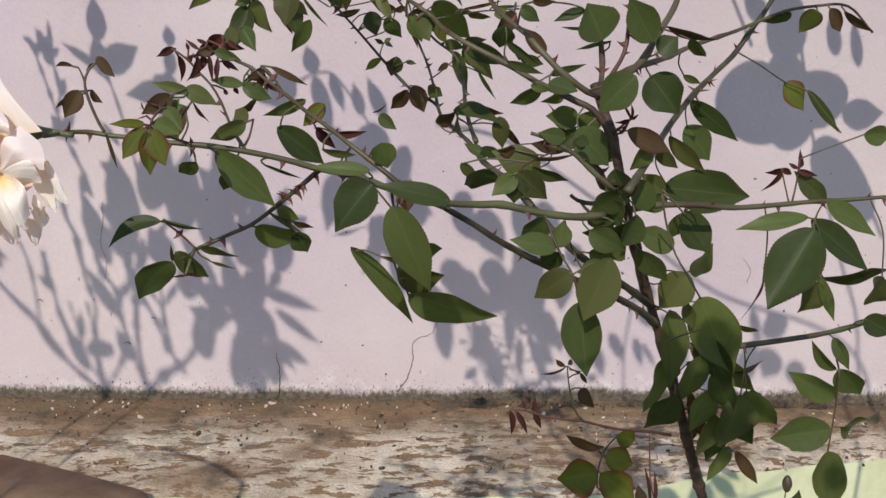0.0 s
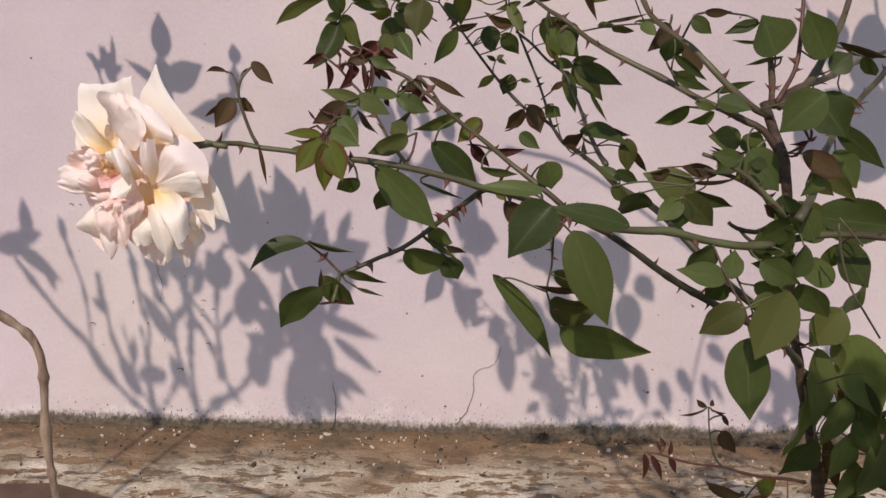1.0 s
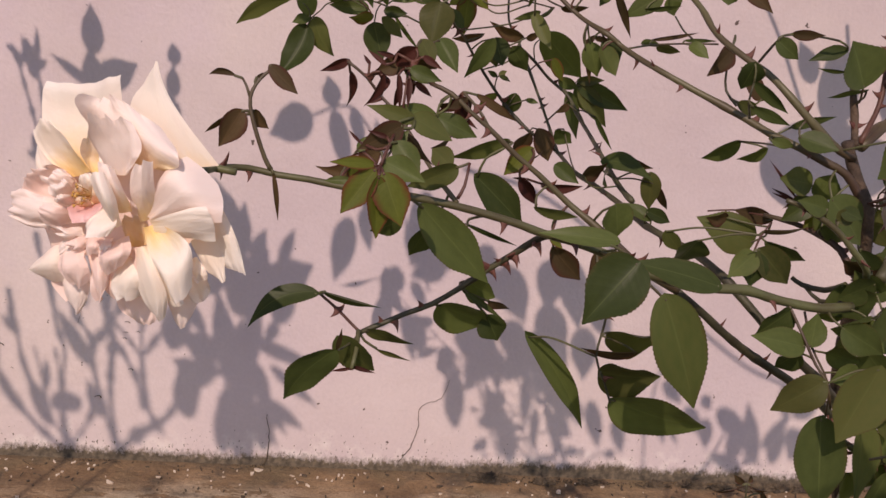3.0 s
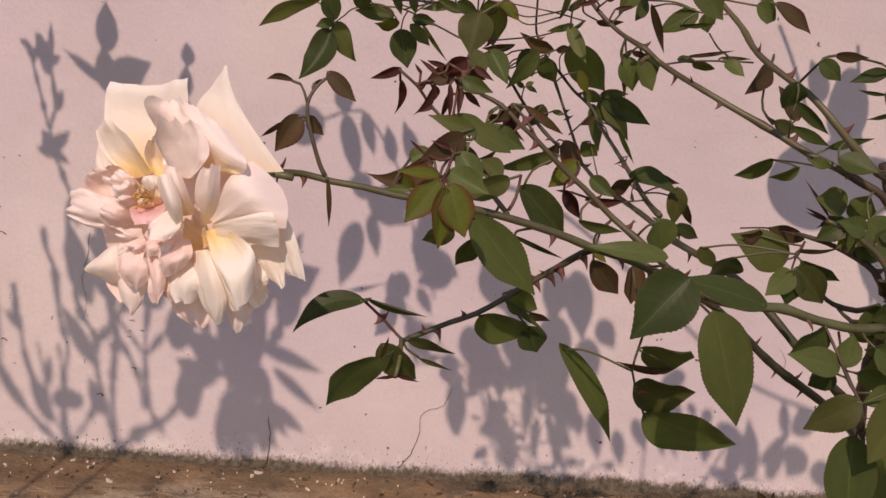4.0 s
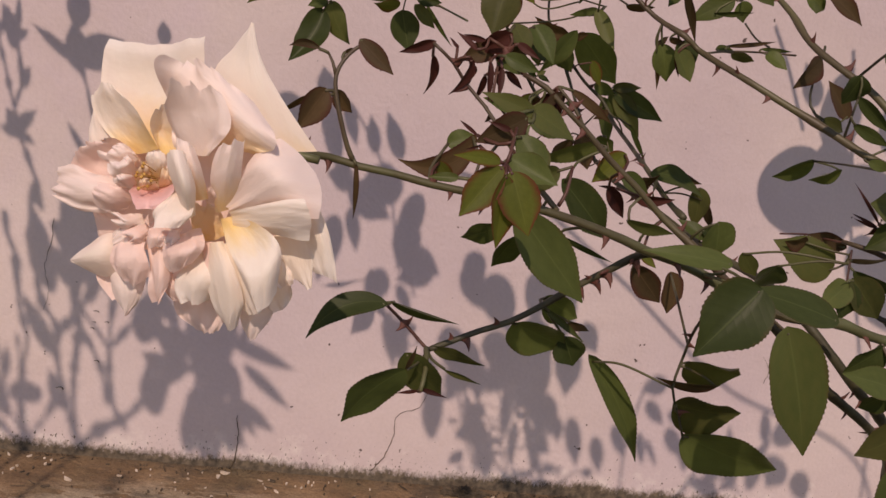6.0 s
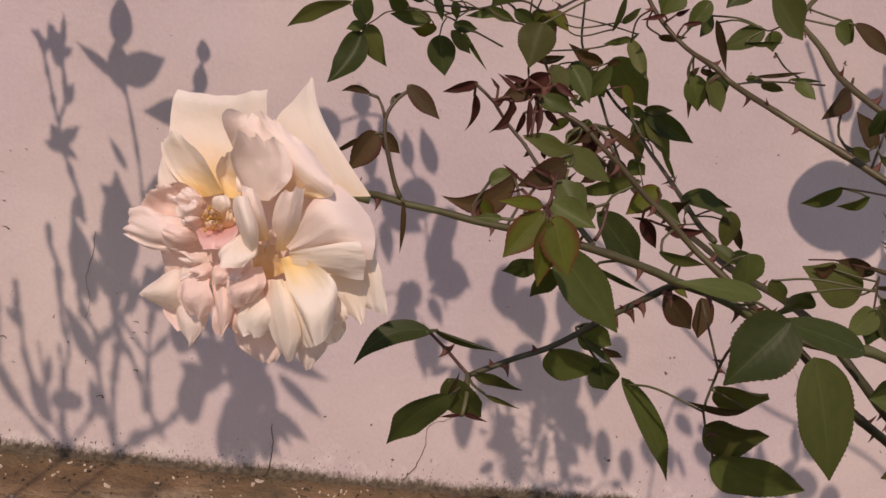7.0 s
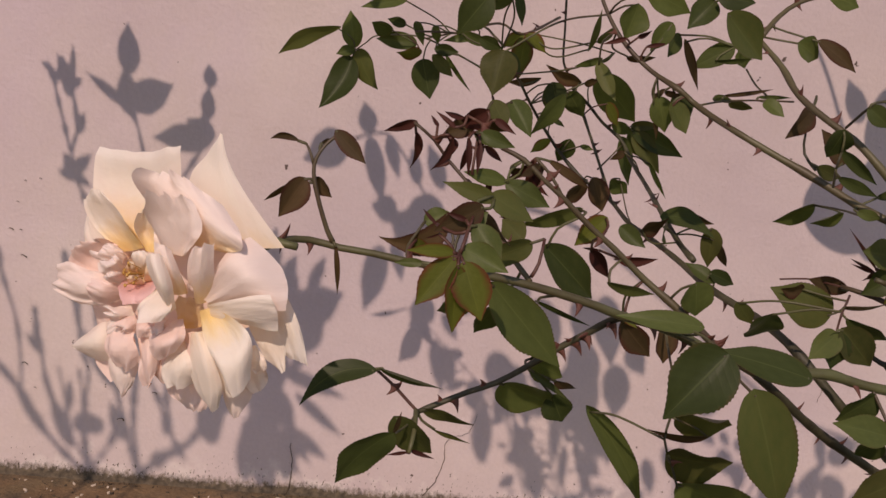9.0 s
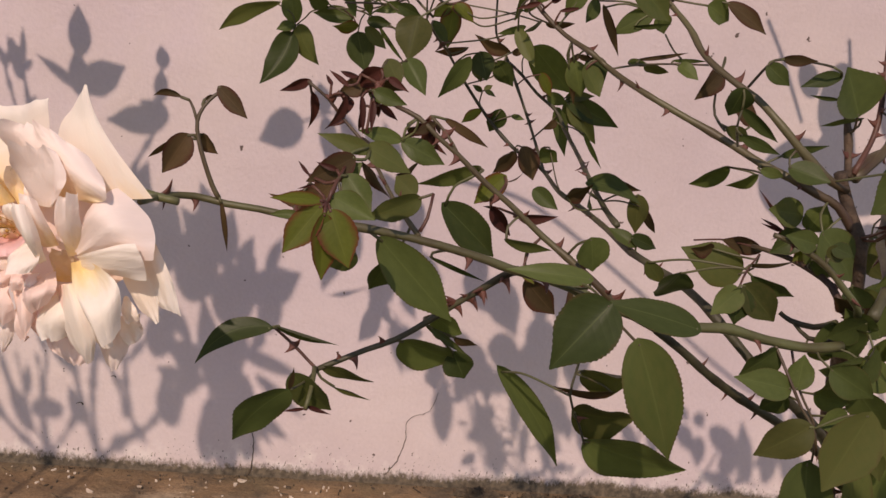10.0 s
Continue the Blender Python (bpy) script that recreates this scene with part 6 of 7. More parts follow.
# right
petal("w", 0, 0.08, [(-0.2519, 0.6770, 0.6884), (-0.2461, 0.6690, 0.7049), (-0.2392, 0.6727, 0.7159)], [(-0.2505, 0.6743, 0.6885), (-0.2381, 0.6600, 0.7024), (-0.2247, 0.6650, 0.7044)], [(-0.2487, 0.6755, 0.6867), (-0.2356, 0.6655, 0.6919), (-0.2228, 0.6610, 0.6902)])
petal("c", 0, 0.07, [(-0.2504, 0.6733, 0.6879), (-0.2398, 0.6625, 0.6943), (-0.2281, 0.6559, 0.6997)], [(-0.2495, 0.6740, 0.6860), (-0.2373, 0.6615, 0.6903), (-0.2255, 0.6571, 0.6926)], [(-0.2482, 0.6765, 0.6828), (-0.2373, 0.6680, 0.6837), (-0.2247, 0.6615, 0.6835)])
petal("c", 0, 0.3, [(-0.2337, 0.6729, 0.6738), (-0.2331, 0.6709, 0.6692), (-0.2316, 0.6715, 0.6646)], [(-0.2325, 0.6701, 0.6759), (-0.2306, 0.6675, 0.6706), (-0.2288, 0.6690, 0.6658)], [(-0.2311, 0.6705, 0.6749), (-0.2283, 0.6683, 0.6717), (-0.2262, 0.6685, 0.6682)])
petal("c", 1, 0.1, [(-0.2531, 0.6759, 0.6844), (-0.2501, 0.6659, 0.6789), (-0.2443, 0.6595, 0.6710), (-0.2395, 0.6597, 0.6609)], [(-0.2513, 0.6789, 0.6845), (-0.2427, 0.6660, 0.6798), (-0.2378, 0.6559, 0.6738), (-0.2361, 0.6569, 0.6615)], [(-0.2496, 0.6760, 0.6861), (-0.2403, 0.6653, 0.6865), (-0.2330, 0.6599, 0.6813), (-0.2320, 0.6625, 0.6663)])
petal("c", 0, 0.2, [(-0.2536, 0.6777, 0.6746), (-0.2487, 0.6760, 0.6635), (-0.2423, 0.6745, 0.6534)], [(-0.2507, 0.6752, 0.6766), (-0.2439, 0.6695, 0.6662), (-0.2387, 0.6707, 0.6546)], [(-0.2482, 0.6749, 0.6774), (-0.2397, 0.6693, 0.6678), (-0.2351, 0.6697, 0.6575)])
petal("c", 0, 0.2, [(-0.2572, 0.6785, 0.6748), (-0.2554, 0.6753, 0.6650), (-0.2521, 0.6743, 0.6551), (-0.2489, 0.6761, 0.6479)], [(-0.2543, 0.6740, 0.6768), (-0.2506, 0.6678, 0.6680), (-0.2473, 0.6688, 0.6576), (-0.2459, 0.6737, 0.6470)], [(-0.2514, 0.6745, 0.6775), (-0.2460, 0.6683, 0.6705), (-0.2423, 0.6691, 0.6602), (-0.2426, 0.6739, 0.6499)])
# upper middle
petal("w", 1, 0.42, [(-0.2674, 0.6855, 0.7056), (-0.2743, 0.6813, 0.7201), (-0.2768, 0.6723, 0.7325)], [(-0.2575, 0.6765, 0.7087), (-0.2591, 0.6705, 0.7239), (-0.2645, 0.6765, 0.7339)], [(-0.2460, 0.6707, 0.7081), (-0.2395, 0.6609, 0.7137), (-0.2399, 0.6687, 0.7204)])
petal("c", 1, 0.2, [(-0.2755, 0.6897, 0.7010), (-0.2787, 0.6870, 0.7084), (-0.2789, 0.6839, 0.7144)], [(-0.2721, 0.6900, 0.7006), (-0.2751, 0.6910, 0.7083), (-0.2750, 0.6817, 0.7191)], [(-0.2660, 0.6870, 0.7020), (-0.2669, 0.6830, 0.7108), (-0.2700, 0.6723, 0.7224)])
petal("w", 0, 0.4, [(-0.2702, 0.6850, 0.7043), (-0.2741, 0.6807, 0.7126), (-0.2745, 0.6717, 0.7222)], [(-0.2630, 0.6737, 0.7043), (-0.2655, 0.6715, 0.7134), (-0.2659, 0.6690, 0.7262)], [(-0.2584, 0.6713, 0.7054), (-0.2531, 0.6660, 0.7147), (-0.2525, 0.6680, 0.7241)])
petal("w", 1, 0.15, [(-0.2551, 0.6807, 0.6856), (-0.2575, 0.6714, 0.6971), (-0.2570, 0.6655, 0.7089)], [(-0.2527, 0.6775, 0.6867), (-0.2529, 0.6649, 0.7004), (-0.2521, 0.6587, 0.7129)], [(-0.2498, 0.6759, 0.6890), (-0.2480, 0.6673, 0.7010), (-0.2481, 0.6594, 0.7148)])
# heart
petal("y", 1, 0.3, [(-0.2626, 0.6899, 0.6734), (-0.2636, 0.6891, 0.6787), (-0.2629, 0.6865, 0.6850)], [(-0.2566, 0.6901, 0.6720), (-0.2582, 0.6915, 0.6775), (-0.2591, 0.6845, 0.6873)], [(-0.2509, 0.6841, 0.6774), (-0.2519, 0.6833, 0.6818), (-0.2537, 0.6819, 0.6870)])
petal("y", 0, 0.5, [(-0.2820, 0.6945, 0.6859), (-0.2843, 0.6935, 0.6901), (-0.2835, 0.6919, 0.6948)], [(-0.2769, 0.6950, 0.6855), (-0.2776, 0.6941, 0.6905), (-0.2776, 0.6890, 0.6973)], [(-0.2713, 0.6893, 0.6891), (-0.2708, 0.6869, 0.6935), (-0.2725, 0.6865, 0.6979)])
petal("w", 1, 0.2, [(-0.2650, 0.6815, 0.6882), (-0.2678, 0.6705, 0.7015), (-0.2690, 0.6678, 0.7085)], [(-0.2605, 0.6763, 0.6895), (-0.2633, 0.6663, 0.7014), (-0.2665, 0.6654, 0.7107)], [(-0.2575, 0.6777, 0.6904), (-0.2599, 0.6695, 0.6998), (-0.2634, 0.6669, 0.7077)])
petal("c", 0, 0.12, [(-0.2641, 0.6775, 0.6829), (-0.2680, 0.6701, 0.6935), (-0.2714, 0.6674, 0.7035)], [(-0.2623, 0.6707, 0.6845), (-0.2646, 0.6605, 0.6966), (-0.2685, 0.6628, 0.7078)], [(-0.2610, 0.6739, 0.6851), (-0.2616, 0.6648, 0.6961), (-0.2653, 0.6661, 0.7055)])
petal("c", 0, 0.15, [(-0.2680, 0.6770, 0.6915), (-0.2732, 0.6731, 0.6865), (-0.2760, 0.6747, 0.6826)], [(-0.2654, 0.6777, 0.6901), (-0.2678, 0.6695, 0.6861), (-0.2700, 0.6661, 0.6812)], [(-0.2625, 0.6743, 0.6903), (-0.2611, 0.6660, 0.6883), (-0.2631, 0.6673, 0.6833)])
petal("k", 0, 0.2, [(-0.2835, 0.6913, 0.6886), (-0.2839, 0.6849, 0.6881), (-0.2835, 0.6800, 0.6872)], [(-0.2768, 0.6910, 0.6885), (-0.2764, 0.6804, 0.6871), (-0.2770, 0.6761, 0.6842)], [(-0.2697, 0.6845, 0.6925), (-0.2687, 0.6773, 0.6918), (-0.2694, 0.6749, 0.6892)])
petal("c", 1, 0.4, [(-0.2777, 0.6893, 0.6924), (-0.2792, 0.6859, 0.6977), (-0.2799, 0.6842, 0.7010)], [(-0.2752, 0.6871, 0.6932), (-0.2757, 0.6813, 0.6991), (-0.2765, 0.6824, 0.7031)], [(-0.2729, 0.6869, 0.6944), (-0.2729, 0.6818, 0.6994), (-0.2730, 0.6817, 0.7023)])
petal("w", 0, 0.4, [(-0.2837, 0.6923, 0.6888), (-0.2888, 0.6880, 0.6911), (-0.2912, 0.6881, 0.6936)], [(-0.2828, 0.6918, 0.6911), (-0.2863, 0.6809, 0.6963), (-0.2893, 0.6851, 0.6980)], [(-0.2821, 0.6913, 0.6938), (-0.2839, 0.6853, 0.6982), (-0.2850, 0.6867, 0.6998)])
petal("w", 0, 0.4, [(-0.2834, 0.6923, 0.6863), (-0.2881, 0.6897, 0.6883), (-0.2900, 0.6877, 0.6902)], [(-0.2829, 0.6920, 0.6881), (-0.2856, 0.6827, 0.6915), (-0.2884, 0.6849, 0.6931)], [(-0.2821, 0.6915, 0.6900), (-0.2838, 0.6865, 0.6930), (-0.2852, 0.6871, 0.6943)])
petal("y", 0, 0.4, [(-0.2812, 0.6930, 0.6896), (-0.2822, 0.6885, 0.6936), (-0.2811, 0.6869, 0.6966)], [(-0.2798, 0.6923, 0.6899), (-0.2800, 0.6855, 0.6945), (-0.2795, 0.6851, 0.6980)], [(-0.2781, 0.6915, 0.6904), (-0.2781, 0.6865, 0.6946), (-0.2779, 0.6853, 0.6974)])
petal("y", 0, 0.4, [(-0.2748, 0.6900, 0.6890), (-0.2742, 0.6837, 0.6937), (-0.2740, 0.6825, 0.6970)], [(-0.2734, 0.6893, 0.6894), (-0.2725, 0.6819, 0.6943), (-0.2725, 0.6817, 0.6976)], [(-0.2717, 0.6885, 0.6898), (-0.2710, 0.6831, 0.6939), (-0.2708, 0.6819, 0.6970)])
petal("y", 0, 0.4, [(-0.2797, 0.6915, 0.6870), (-0.2804, 0.6869, 0.6900), (-0.2813, 0.6863, 0.6917)], [(-0.2776, 0.6905, 0.6871), (-0.2778, 0.6837, 0.6911), (-0.2784, 0.6839, 0.6930)], [(-0.2752, 0.6893, 0.6881), (-0.2751, 0.6843, 0.6913), (-0.2757, 0.6835, 0.6935)])
petal("p", 0, 0.3, [(-0.2586, 0.6803, 0.6883), (-0.2593, 0.6765, 0.6923), (-0.2587, 0.6741, 0.6951)], [(-0.2565, 0.6793, 0.6880), (-0.2565, 0.6731, 0.6928), (-0.2563, 0.6719, 0.6952)], [(-0.2541, 0.6781, 0.6883), (-0.2536, 0.6737, 0.6917), (-0.2534, 0.6725, 0.6938)])
# left
petal("p", 0, 0.4, [(-0.2853, 0.6990, 0.6840), (-0.2992, 0.7063, 0.6830), (-0.3104, 0.7047, 0.6874)], [(-0.2838, 0.6960, 0.6922), (-0.2965, 0.7065, 0.6931), (-0.3025, 0.6987, 0.6995)], [(-0.2817, 0.6928, 0.6978), (-0.2864, 0.6920, 0.7016), (-0.2921, 0.6927, 0.7040)])
petal("w", 0, 0.3, [(-0.2856, 0.6957, 0.6772), (-0.2994, 0.6993, 0.6755), (-0.3094, 0.7047, 0.6763)], [(-0.2840, 0.6947, 0.6824), (-0.2976, 0.6897, 0.6838), (-0.3116, 0.7046, 0.6808)], [(-0.2842, 0.6963, 0.6895), (-0.2978, 0.6960, 0.6906), (-0.3084, 0.7017, 0.6935)])
petal("p", 0, 0.4, [(-0.2849, 0.6953, 0.6785), (-0.2907, 0.6933, 0.6778), (-0.2968, 0.6942, 0.6797)], [(-0.2838, 0.6927, 0.6823), (-0.2891, 0.6847, 0.6847), (-0.2954, 0.6895, 0.6863)], [(-0.2833, 0.6923, 0.6858), (-0.2880, 0.6897, 0.6879), (-0.2934, 0.6922, 0.6885)])
petal("w", 0, 0.4, [(-0.2842, 0.6923, 0.6942), (-0.2907, 0.6925, 0.6947), (-0.2969, 0.6925, 0.6965)], [(-0.2832, 0.6917, 0.6965), (-0.2886, 0.6875, 0.6995), (-0.2933, 0.6887, 0.7015)], [(-0.2822, 0.6911, 0.6989), (-0.2854, 0.6887, 0.7014), (-0.2876, 0.6887, 0.7035)])
# lower left, crumpled
petal("p", 0, 0.45, [(-0.2847, 0.6955, 0.6724), (-0.2879, 0.6927, 0.6640), (-0.2873, 0.6899, 0.6571)], [(-0.2809, 0.6918, 0.6735), (-0.2814, 0.6820, 0.6659), (-0.2809, 0.6871, 0.6540)], [(-0.2774, 0.6921, 0.6726), (-0.2751, 0.6847, 0.6659), (-0.2744, 0.6848, 0.6582)])
petal("p", 0, 0.4, [(-0.2768, 0.6901, 0.6695), (-0.2748, 0.6849, 0.6594), (-0.2732, 0.6856, 0.6505)], [(-0.2730, 0.6863, 0.6711), (-0.2705, 0.6789, 0.6619), (-0.2704, 0.6843, 0.6500)], [(-0.2690, 0.6863, 0.6716), (-0.2673, 0.6832, 0.6609), (-0.2684, 0.6842, 0.6520)])
petal("p", 0, 0.3, [(-0.2709, 0.6833, 0.6729), (-0.2705, 0.6776, 0.6686), (-0.2689, 0.6781, 0.6630)], [(-0.2660, 0.6827, 0.6758), (-0.2639, 0.6673, 0.6742), (-0.2645, 0.6729, 0.6660)], [(-0.2599, 0.6795, 0.6796), (-0.2578, 0.6709, 0.6764), (-0.2595, 0.6721, 0.6701)])
petal("c", 0, 0.3, [(-0.2628, 0.6815, 0.6696), (-0.2653, 0.6803, 0.6608), (-0.2649, 0.6775, 0.6558)], [(-0.2595, 0.6779, 0.6710), (-0.2588, 0.6712, 0.6637), (-0.2580, 0.6753, 0.6531)], [(-0.2569, 0.6785, 0.6719), (-0.2523, 0.6737, 0.6659), (-0.2501, 0.6760, 0.6586)])
petal("p", 0, 0.35, [(-0.2592, 0.6805, 0.6735), (-0.2568, 0.6769, 0.6654), (-0.2542, 0.6751, 0.6580)], [(-0.2568, 0.6763, 0.6759), (-0.2532, 0.6701, 0.6679), (-0.2510, 0.6726, 0.6575)], [(-0.2541, 0.6769, 0.6763), (-0.2491, 0.6730, 0.6676), (-0.2475, 0.6747, 0.6598)])
petal("p", 0, 0.3, [(-0.2710, 0.6895, 0.6650), (-0.2703, 0.6887, 0.6566), (-0.2676, 0.6887, 0.6504)], [(-0.2667, 0.6865, 0.6654), (-0.2656, 0.6835, 0.6578), (-0.2646, 0.6863, 0.6511)], [(-0.2615, 0.6850, 0.6655), (-0.2607, 0.6840, 0.6594), (-0.2611, 0.6855, 0.6534)])
petal("w", 0, 0.5, [(-0.2798, 0.6910, 0.6790), (-0.2846, 0.6895, 0.6787), (-0.2884, 0.6893, 0.6799)], [(-0.2790, 0.6907, 0.6774), (-0.2839, 0.6845, 0.6775), (-0.2887, 0.6877, 0.6777)], [(-0.2780, 0.6903, 0.6760), (-0.2831, 0.6890, 0.6739), (-0.2870, 0.6899, 0.6740)])
petal("p", 0, 0.5, [(-0.2780, 0.6903, 0.6764), (-0.2821, 0.6885, 0.6746), (-0.2849, 0.6880, 0.6731)], [(-0.2767, 0.6897, 0.6755), (-0.2802, 0.6829, 0.6738), (-0.2833, 0.6855, 0.6710)], [(-0.2749, 0.6889, 0.6750), (-0.2775, 0.6865, 0.6715), (-0.2801, 0.6869, 0.6693)])
petal("w", 0, 0.5, [(-0.2828, 0.6945, 0.6747), (-0.2864, 0.6925, 0.6725), (-0.2890, 0.6929, 0.6703)], [(-0.2815, 0.6940, 0.6728), (-0.2846, 0.6880, 0.6710), (-0.2877, 0.6915, 0.6670)], [(-0.2798, 0.6933, 0.6715), (-0.2821, 0.6907, 0.6684), (-0.2843, 0.6919, 0.6652)])
petal("p", 0, 0.5, [(-0.2754, 0.6890, 0.6771), (-0.2764, 0.6849, 0.6738), (-0.2771, 0.6845, 0.6700)], [(-0.2730, 0.6879, 0.6771), (-0.2727, 0.6783, 0.6753), (-0.2732, 0.6807, 0.6703)], [(-0.2705, 0.6867, 0.6775), (-0.2699, 0.6817, 0.6751), (-0.2699, 0.6819, 0.6717)])
petal("w", 0, 0.5, [(-0.2710, 0.6870, 0.6761), (-0.2710, 0.6823, 0.6740), (-0.2714, 0.6807, 0.6718)], [(-0.2683, 0.6857, 0.6764), (-0.2675, 0.6767, 0.6756), (-0.2676, 0.6779, 0.6723)], [(-0.2655, 0.6843, 0.6775), (-0.2650, 0.6803, 0.6757), (-0.2647, 0.6793, 0.6735)])
stamens((-0.2761, 0.6870, 0.6928))

# dry bent stem at the side
stick_line = spline([(-0.62, 1.0, 0.575), (-0.51, 0.99, 0.535), (-0.462, 0.985, 0.508), (-0.430, 0.984, 0.475), (-0.428, 0.985, 0.39), (-0.42, 0.99, 0.28), (-0.41, 1.0, 0.05), (-0.40, 1.0, -0.46)], 0.004)
dry = tagged(new("dry_stem", tube("dry_stem", stick_line, [0.0036 + 0.0014 * max(0, math.sin(i * 0.55)) ** 6 + 0.0008 * noise.noise(p * 40) for i, p in enumerate(stick_line)], DRY, 12, 0.3)), "bent dry pale brown stem rising from the soil", "dry stem")

# unseen plants beside and above the view, placed to throw shade on the wall
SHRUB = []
for nm, lb, at in (("garden_shrub", "slender branching shrub shading the wall", (-0.87, 0.85, -0.45)), ("unseen_rose", "unseen arching rose with compound leaves, added to shade the wall and the bush", (0.68, 0.93, -0.45)), ("large_leaved_shrub", "tall shrub with large rounded leaves", (0.62, 0.95, -0.45))):
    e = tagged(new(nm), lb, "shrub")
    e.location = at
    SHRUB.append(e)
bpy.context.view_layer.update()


def shade_stem(i, r, *points):
    line = spline(points, 0.006)
    radii = [r * (0.75 + 1.5 * max(0, noise.noise(p * 60) + 0.15)) for p in line] if i == 0 else [r] * len(line)
    part("stem", tube("stem", line, radii, STEM["dark"], 6), SHRUB[i])


def round_leaf():
    verts, faces, uvs = [(0.5, 0, 0)], [], [(0.5, 0.5)]
    for k in range(28):
        a = 2 * math.pi * k / 28
        r = 0.5 * (1 + 0.05 * math.sin(3 * a + 1))
        verts.append((0.5 + r * math.cos(a), r * math.sin(a), 0.04 * math.cos(2 * a)))
        uvs.append((0.5 + 0.5 * math.sin(a), 0.5 + 0.5 * math.cos(a)))
        faces.append((0, 1 + k, 1 + (k + 1) % 28))
    return mesh_from("leaf", verts, faces, LEAF["g"], uvs)


ROUND = round_leaf()
SHADE_LEAF = leaf_mesh("g", 1.0, 1.0, 0.0, 4)


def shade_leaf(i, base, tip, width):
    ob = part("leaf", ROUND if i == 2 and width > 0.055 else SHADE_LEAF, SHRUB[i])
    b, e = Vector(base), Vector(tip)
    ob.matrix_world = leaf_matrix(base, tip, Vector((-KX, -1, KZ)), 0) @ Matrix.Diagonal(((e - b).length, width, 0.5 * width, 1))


shade_stem(0, 0.0035, (-0.87, 0.85, -0.46), (-0.88, 0.85, 0.2), (-0.88, 0.85, 0.88))
shade_stem(0, 0.0035, (-0.84, 0.86, -0.46), (-0.82, 0.85, 0.3), (-0.80, 0.85, 0.88))
shade_stem(1, 0.0035, (0.68, 0.93, -0.46), (0.66, 0.90, 0.3), (0.62, 0.86, 0.93), (0.33, 1.0, 0.985), (0.15, 1.15, 1.02), (0.0, 1.25, 1.05), (-0.12, 1.3, 1.04))
shade_stem(2, 0.0035, (0.62, 0.95, -0.46), (0.60, 0.92, 0.3), (0.57, 0.80, 0.95))
shade_stem(0, 0.0055, (-0.877, 0.821, 0.900), (-0.921, 0.876, 0.913), (-0.941, 0.910, 0.925), (-0.958, 0.950, 0.940), (-0.992, 0.996, 0.956), (-1.020, 1.042, 0.973), (-1.044, 1.087, 0.989))
shade_stem(0, 0.0036, (-0.958, 0.950, 0.940), (-0.947, 0.998, 0.957), (-0.940, 1.050, 0.976), (-0.944, 1.091, 0.991), (-0.946, 1.124, 1.003), (-0.942, 1.145, 1.011))
shade_leaf(0, (-0.947, 1.116, 1.000), (-0.944, 1.155, 1.014), 0.014)
shade_stem(0, 0.0041, (-0.896, 0.877, 0.913), (-0.909, 0.929, 0.932), (-0.915, 0.973, 0.948), (-0.912, 1.003, 0.959), (-0.910, 1.050, 0.976), (-0.907, 1.068, 0.983))
shade_leaf(0, (-0.908, 1.006, 0.960), (-0.932, 1.032, 0.970), 0.015)
shade_leaf(0, (-0.917, 1.019, 0.965), (-0.905, 1.065, 0.982), 0.012)
shade_stem(0, 0.0045, (-0.883, 0.834, 0.900), (-0.874, 0.886, 0.916), (-0.864, 0.931, 0.933), (-0.844, 0.984, 0.952), (-0.846, 1.019, 0.965), (-0.842, 1.062, 0.980), (-0.838, 1.096, 0.993), (-0.844, 1.120, 1.002), (-0.841, 1.149, 1.012))
shade_stem(0, 0.0046, (-0.800, 0.838, 0.900), (-0.803, 0.898, 0.921), (-0.804, 0.960, 0.943), (-0.796, 1.003, 0.959), (-0.811, 1.037, 0.971), (-0.812, 1.072, 0.984), (-0.815, 1.105, 0.996), (-0.808, 1.138, 1.008))
shade_stem(0, 0.0050, (-0.800, 0.990, 0.954), (-0.758, 1.031, 0.969), (-0.722, 1.067, 0.982), (-0.675, 1.110, 0.998), (-0.632, 1.123, 1.003))
shade_stem(0, 0.0059, (-0.800, 0.838, 0.900), (-0.787, 0.925, 0.931), (-0.763, 1.005, 0.960), (-0.760, 1.057, 0.979), (-0.765, 1.107, 0.997), (-0.769, 1.140, 1.009))
shade_stem(0, 0.0074, (-0.800, 0.838, 0.900), (-0.756, 0.868, 0.910), (-0.707, 0.892, 0.919), (-0.666, 0.929, 0.932), (-0.617, 0.960, 0.943), (-0.572, 0.973, 0.948), (-0.536, 0.997, 0.957), (-0.496, 1.029, 0.968), (-0.476, 1.068, 0.983), (-0.461, 1.111, 0.998))
shade_stem(0, 0.0041, (-0.730, 0.900, 0.922), (-0.728, 0.945, 0.938), (-0.721, 0.980, 0.951), (-0.710, 1.024, 0.967), (-0.689, 1.077, 0.986), (-0.667, 1.120, 1.001))
shade_stem(0, 0.0037, (-0.721, 0.980, 0.951), (-0.735, 1.006, 0.960), (-0.753, 1.031, 0.969))
shade_stem(0, 0.0036, (-0.716, 0.985, 0.953), (-0.688, 1.012, 0.962), (-0.654, 1.044, 0.974), (-0.620, 1.075, 0.985))
shade_stem(0, 0.0037, (-0.883, 0.834, 0.900), (-0.831, 0.888, 0.917), (-0.806, 0.928, 0.932))
shade_leaf(0, (-0.897, 0.875, 0.912), (-0.914, 0.953, 0.941), 0.025)
shade_leaf(0, (-0.836, 0.909, 0.925), (-0.883, 0.908, 0.924), 0.023)
shade_leaf(0, (-0.789, 1.102, 0.995), (-0.816, 1.061, 0.980), 0.024)
shade_leaf(0, (-0.888, 0.928, 0.932), (-0.876, 0.976, 0.949), 0.013)
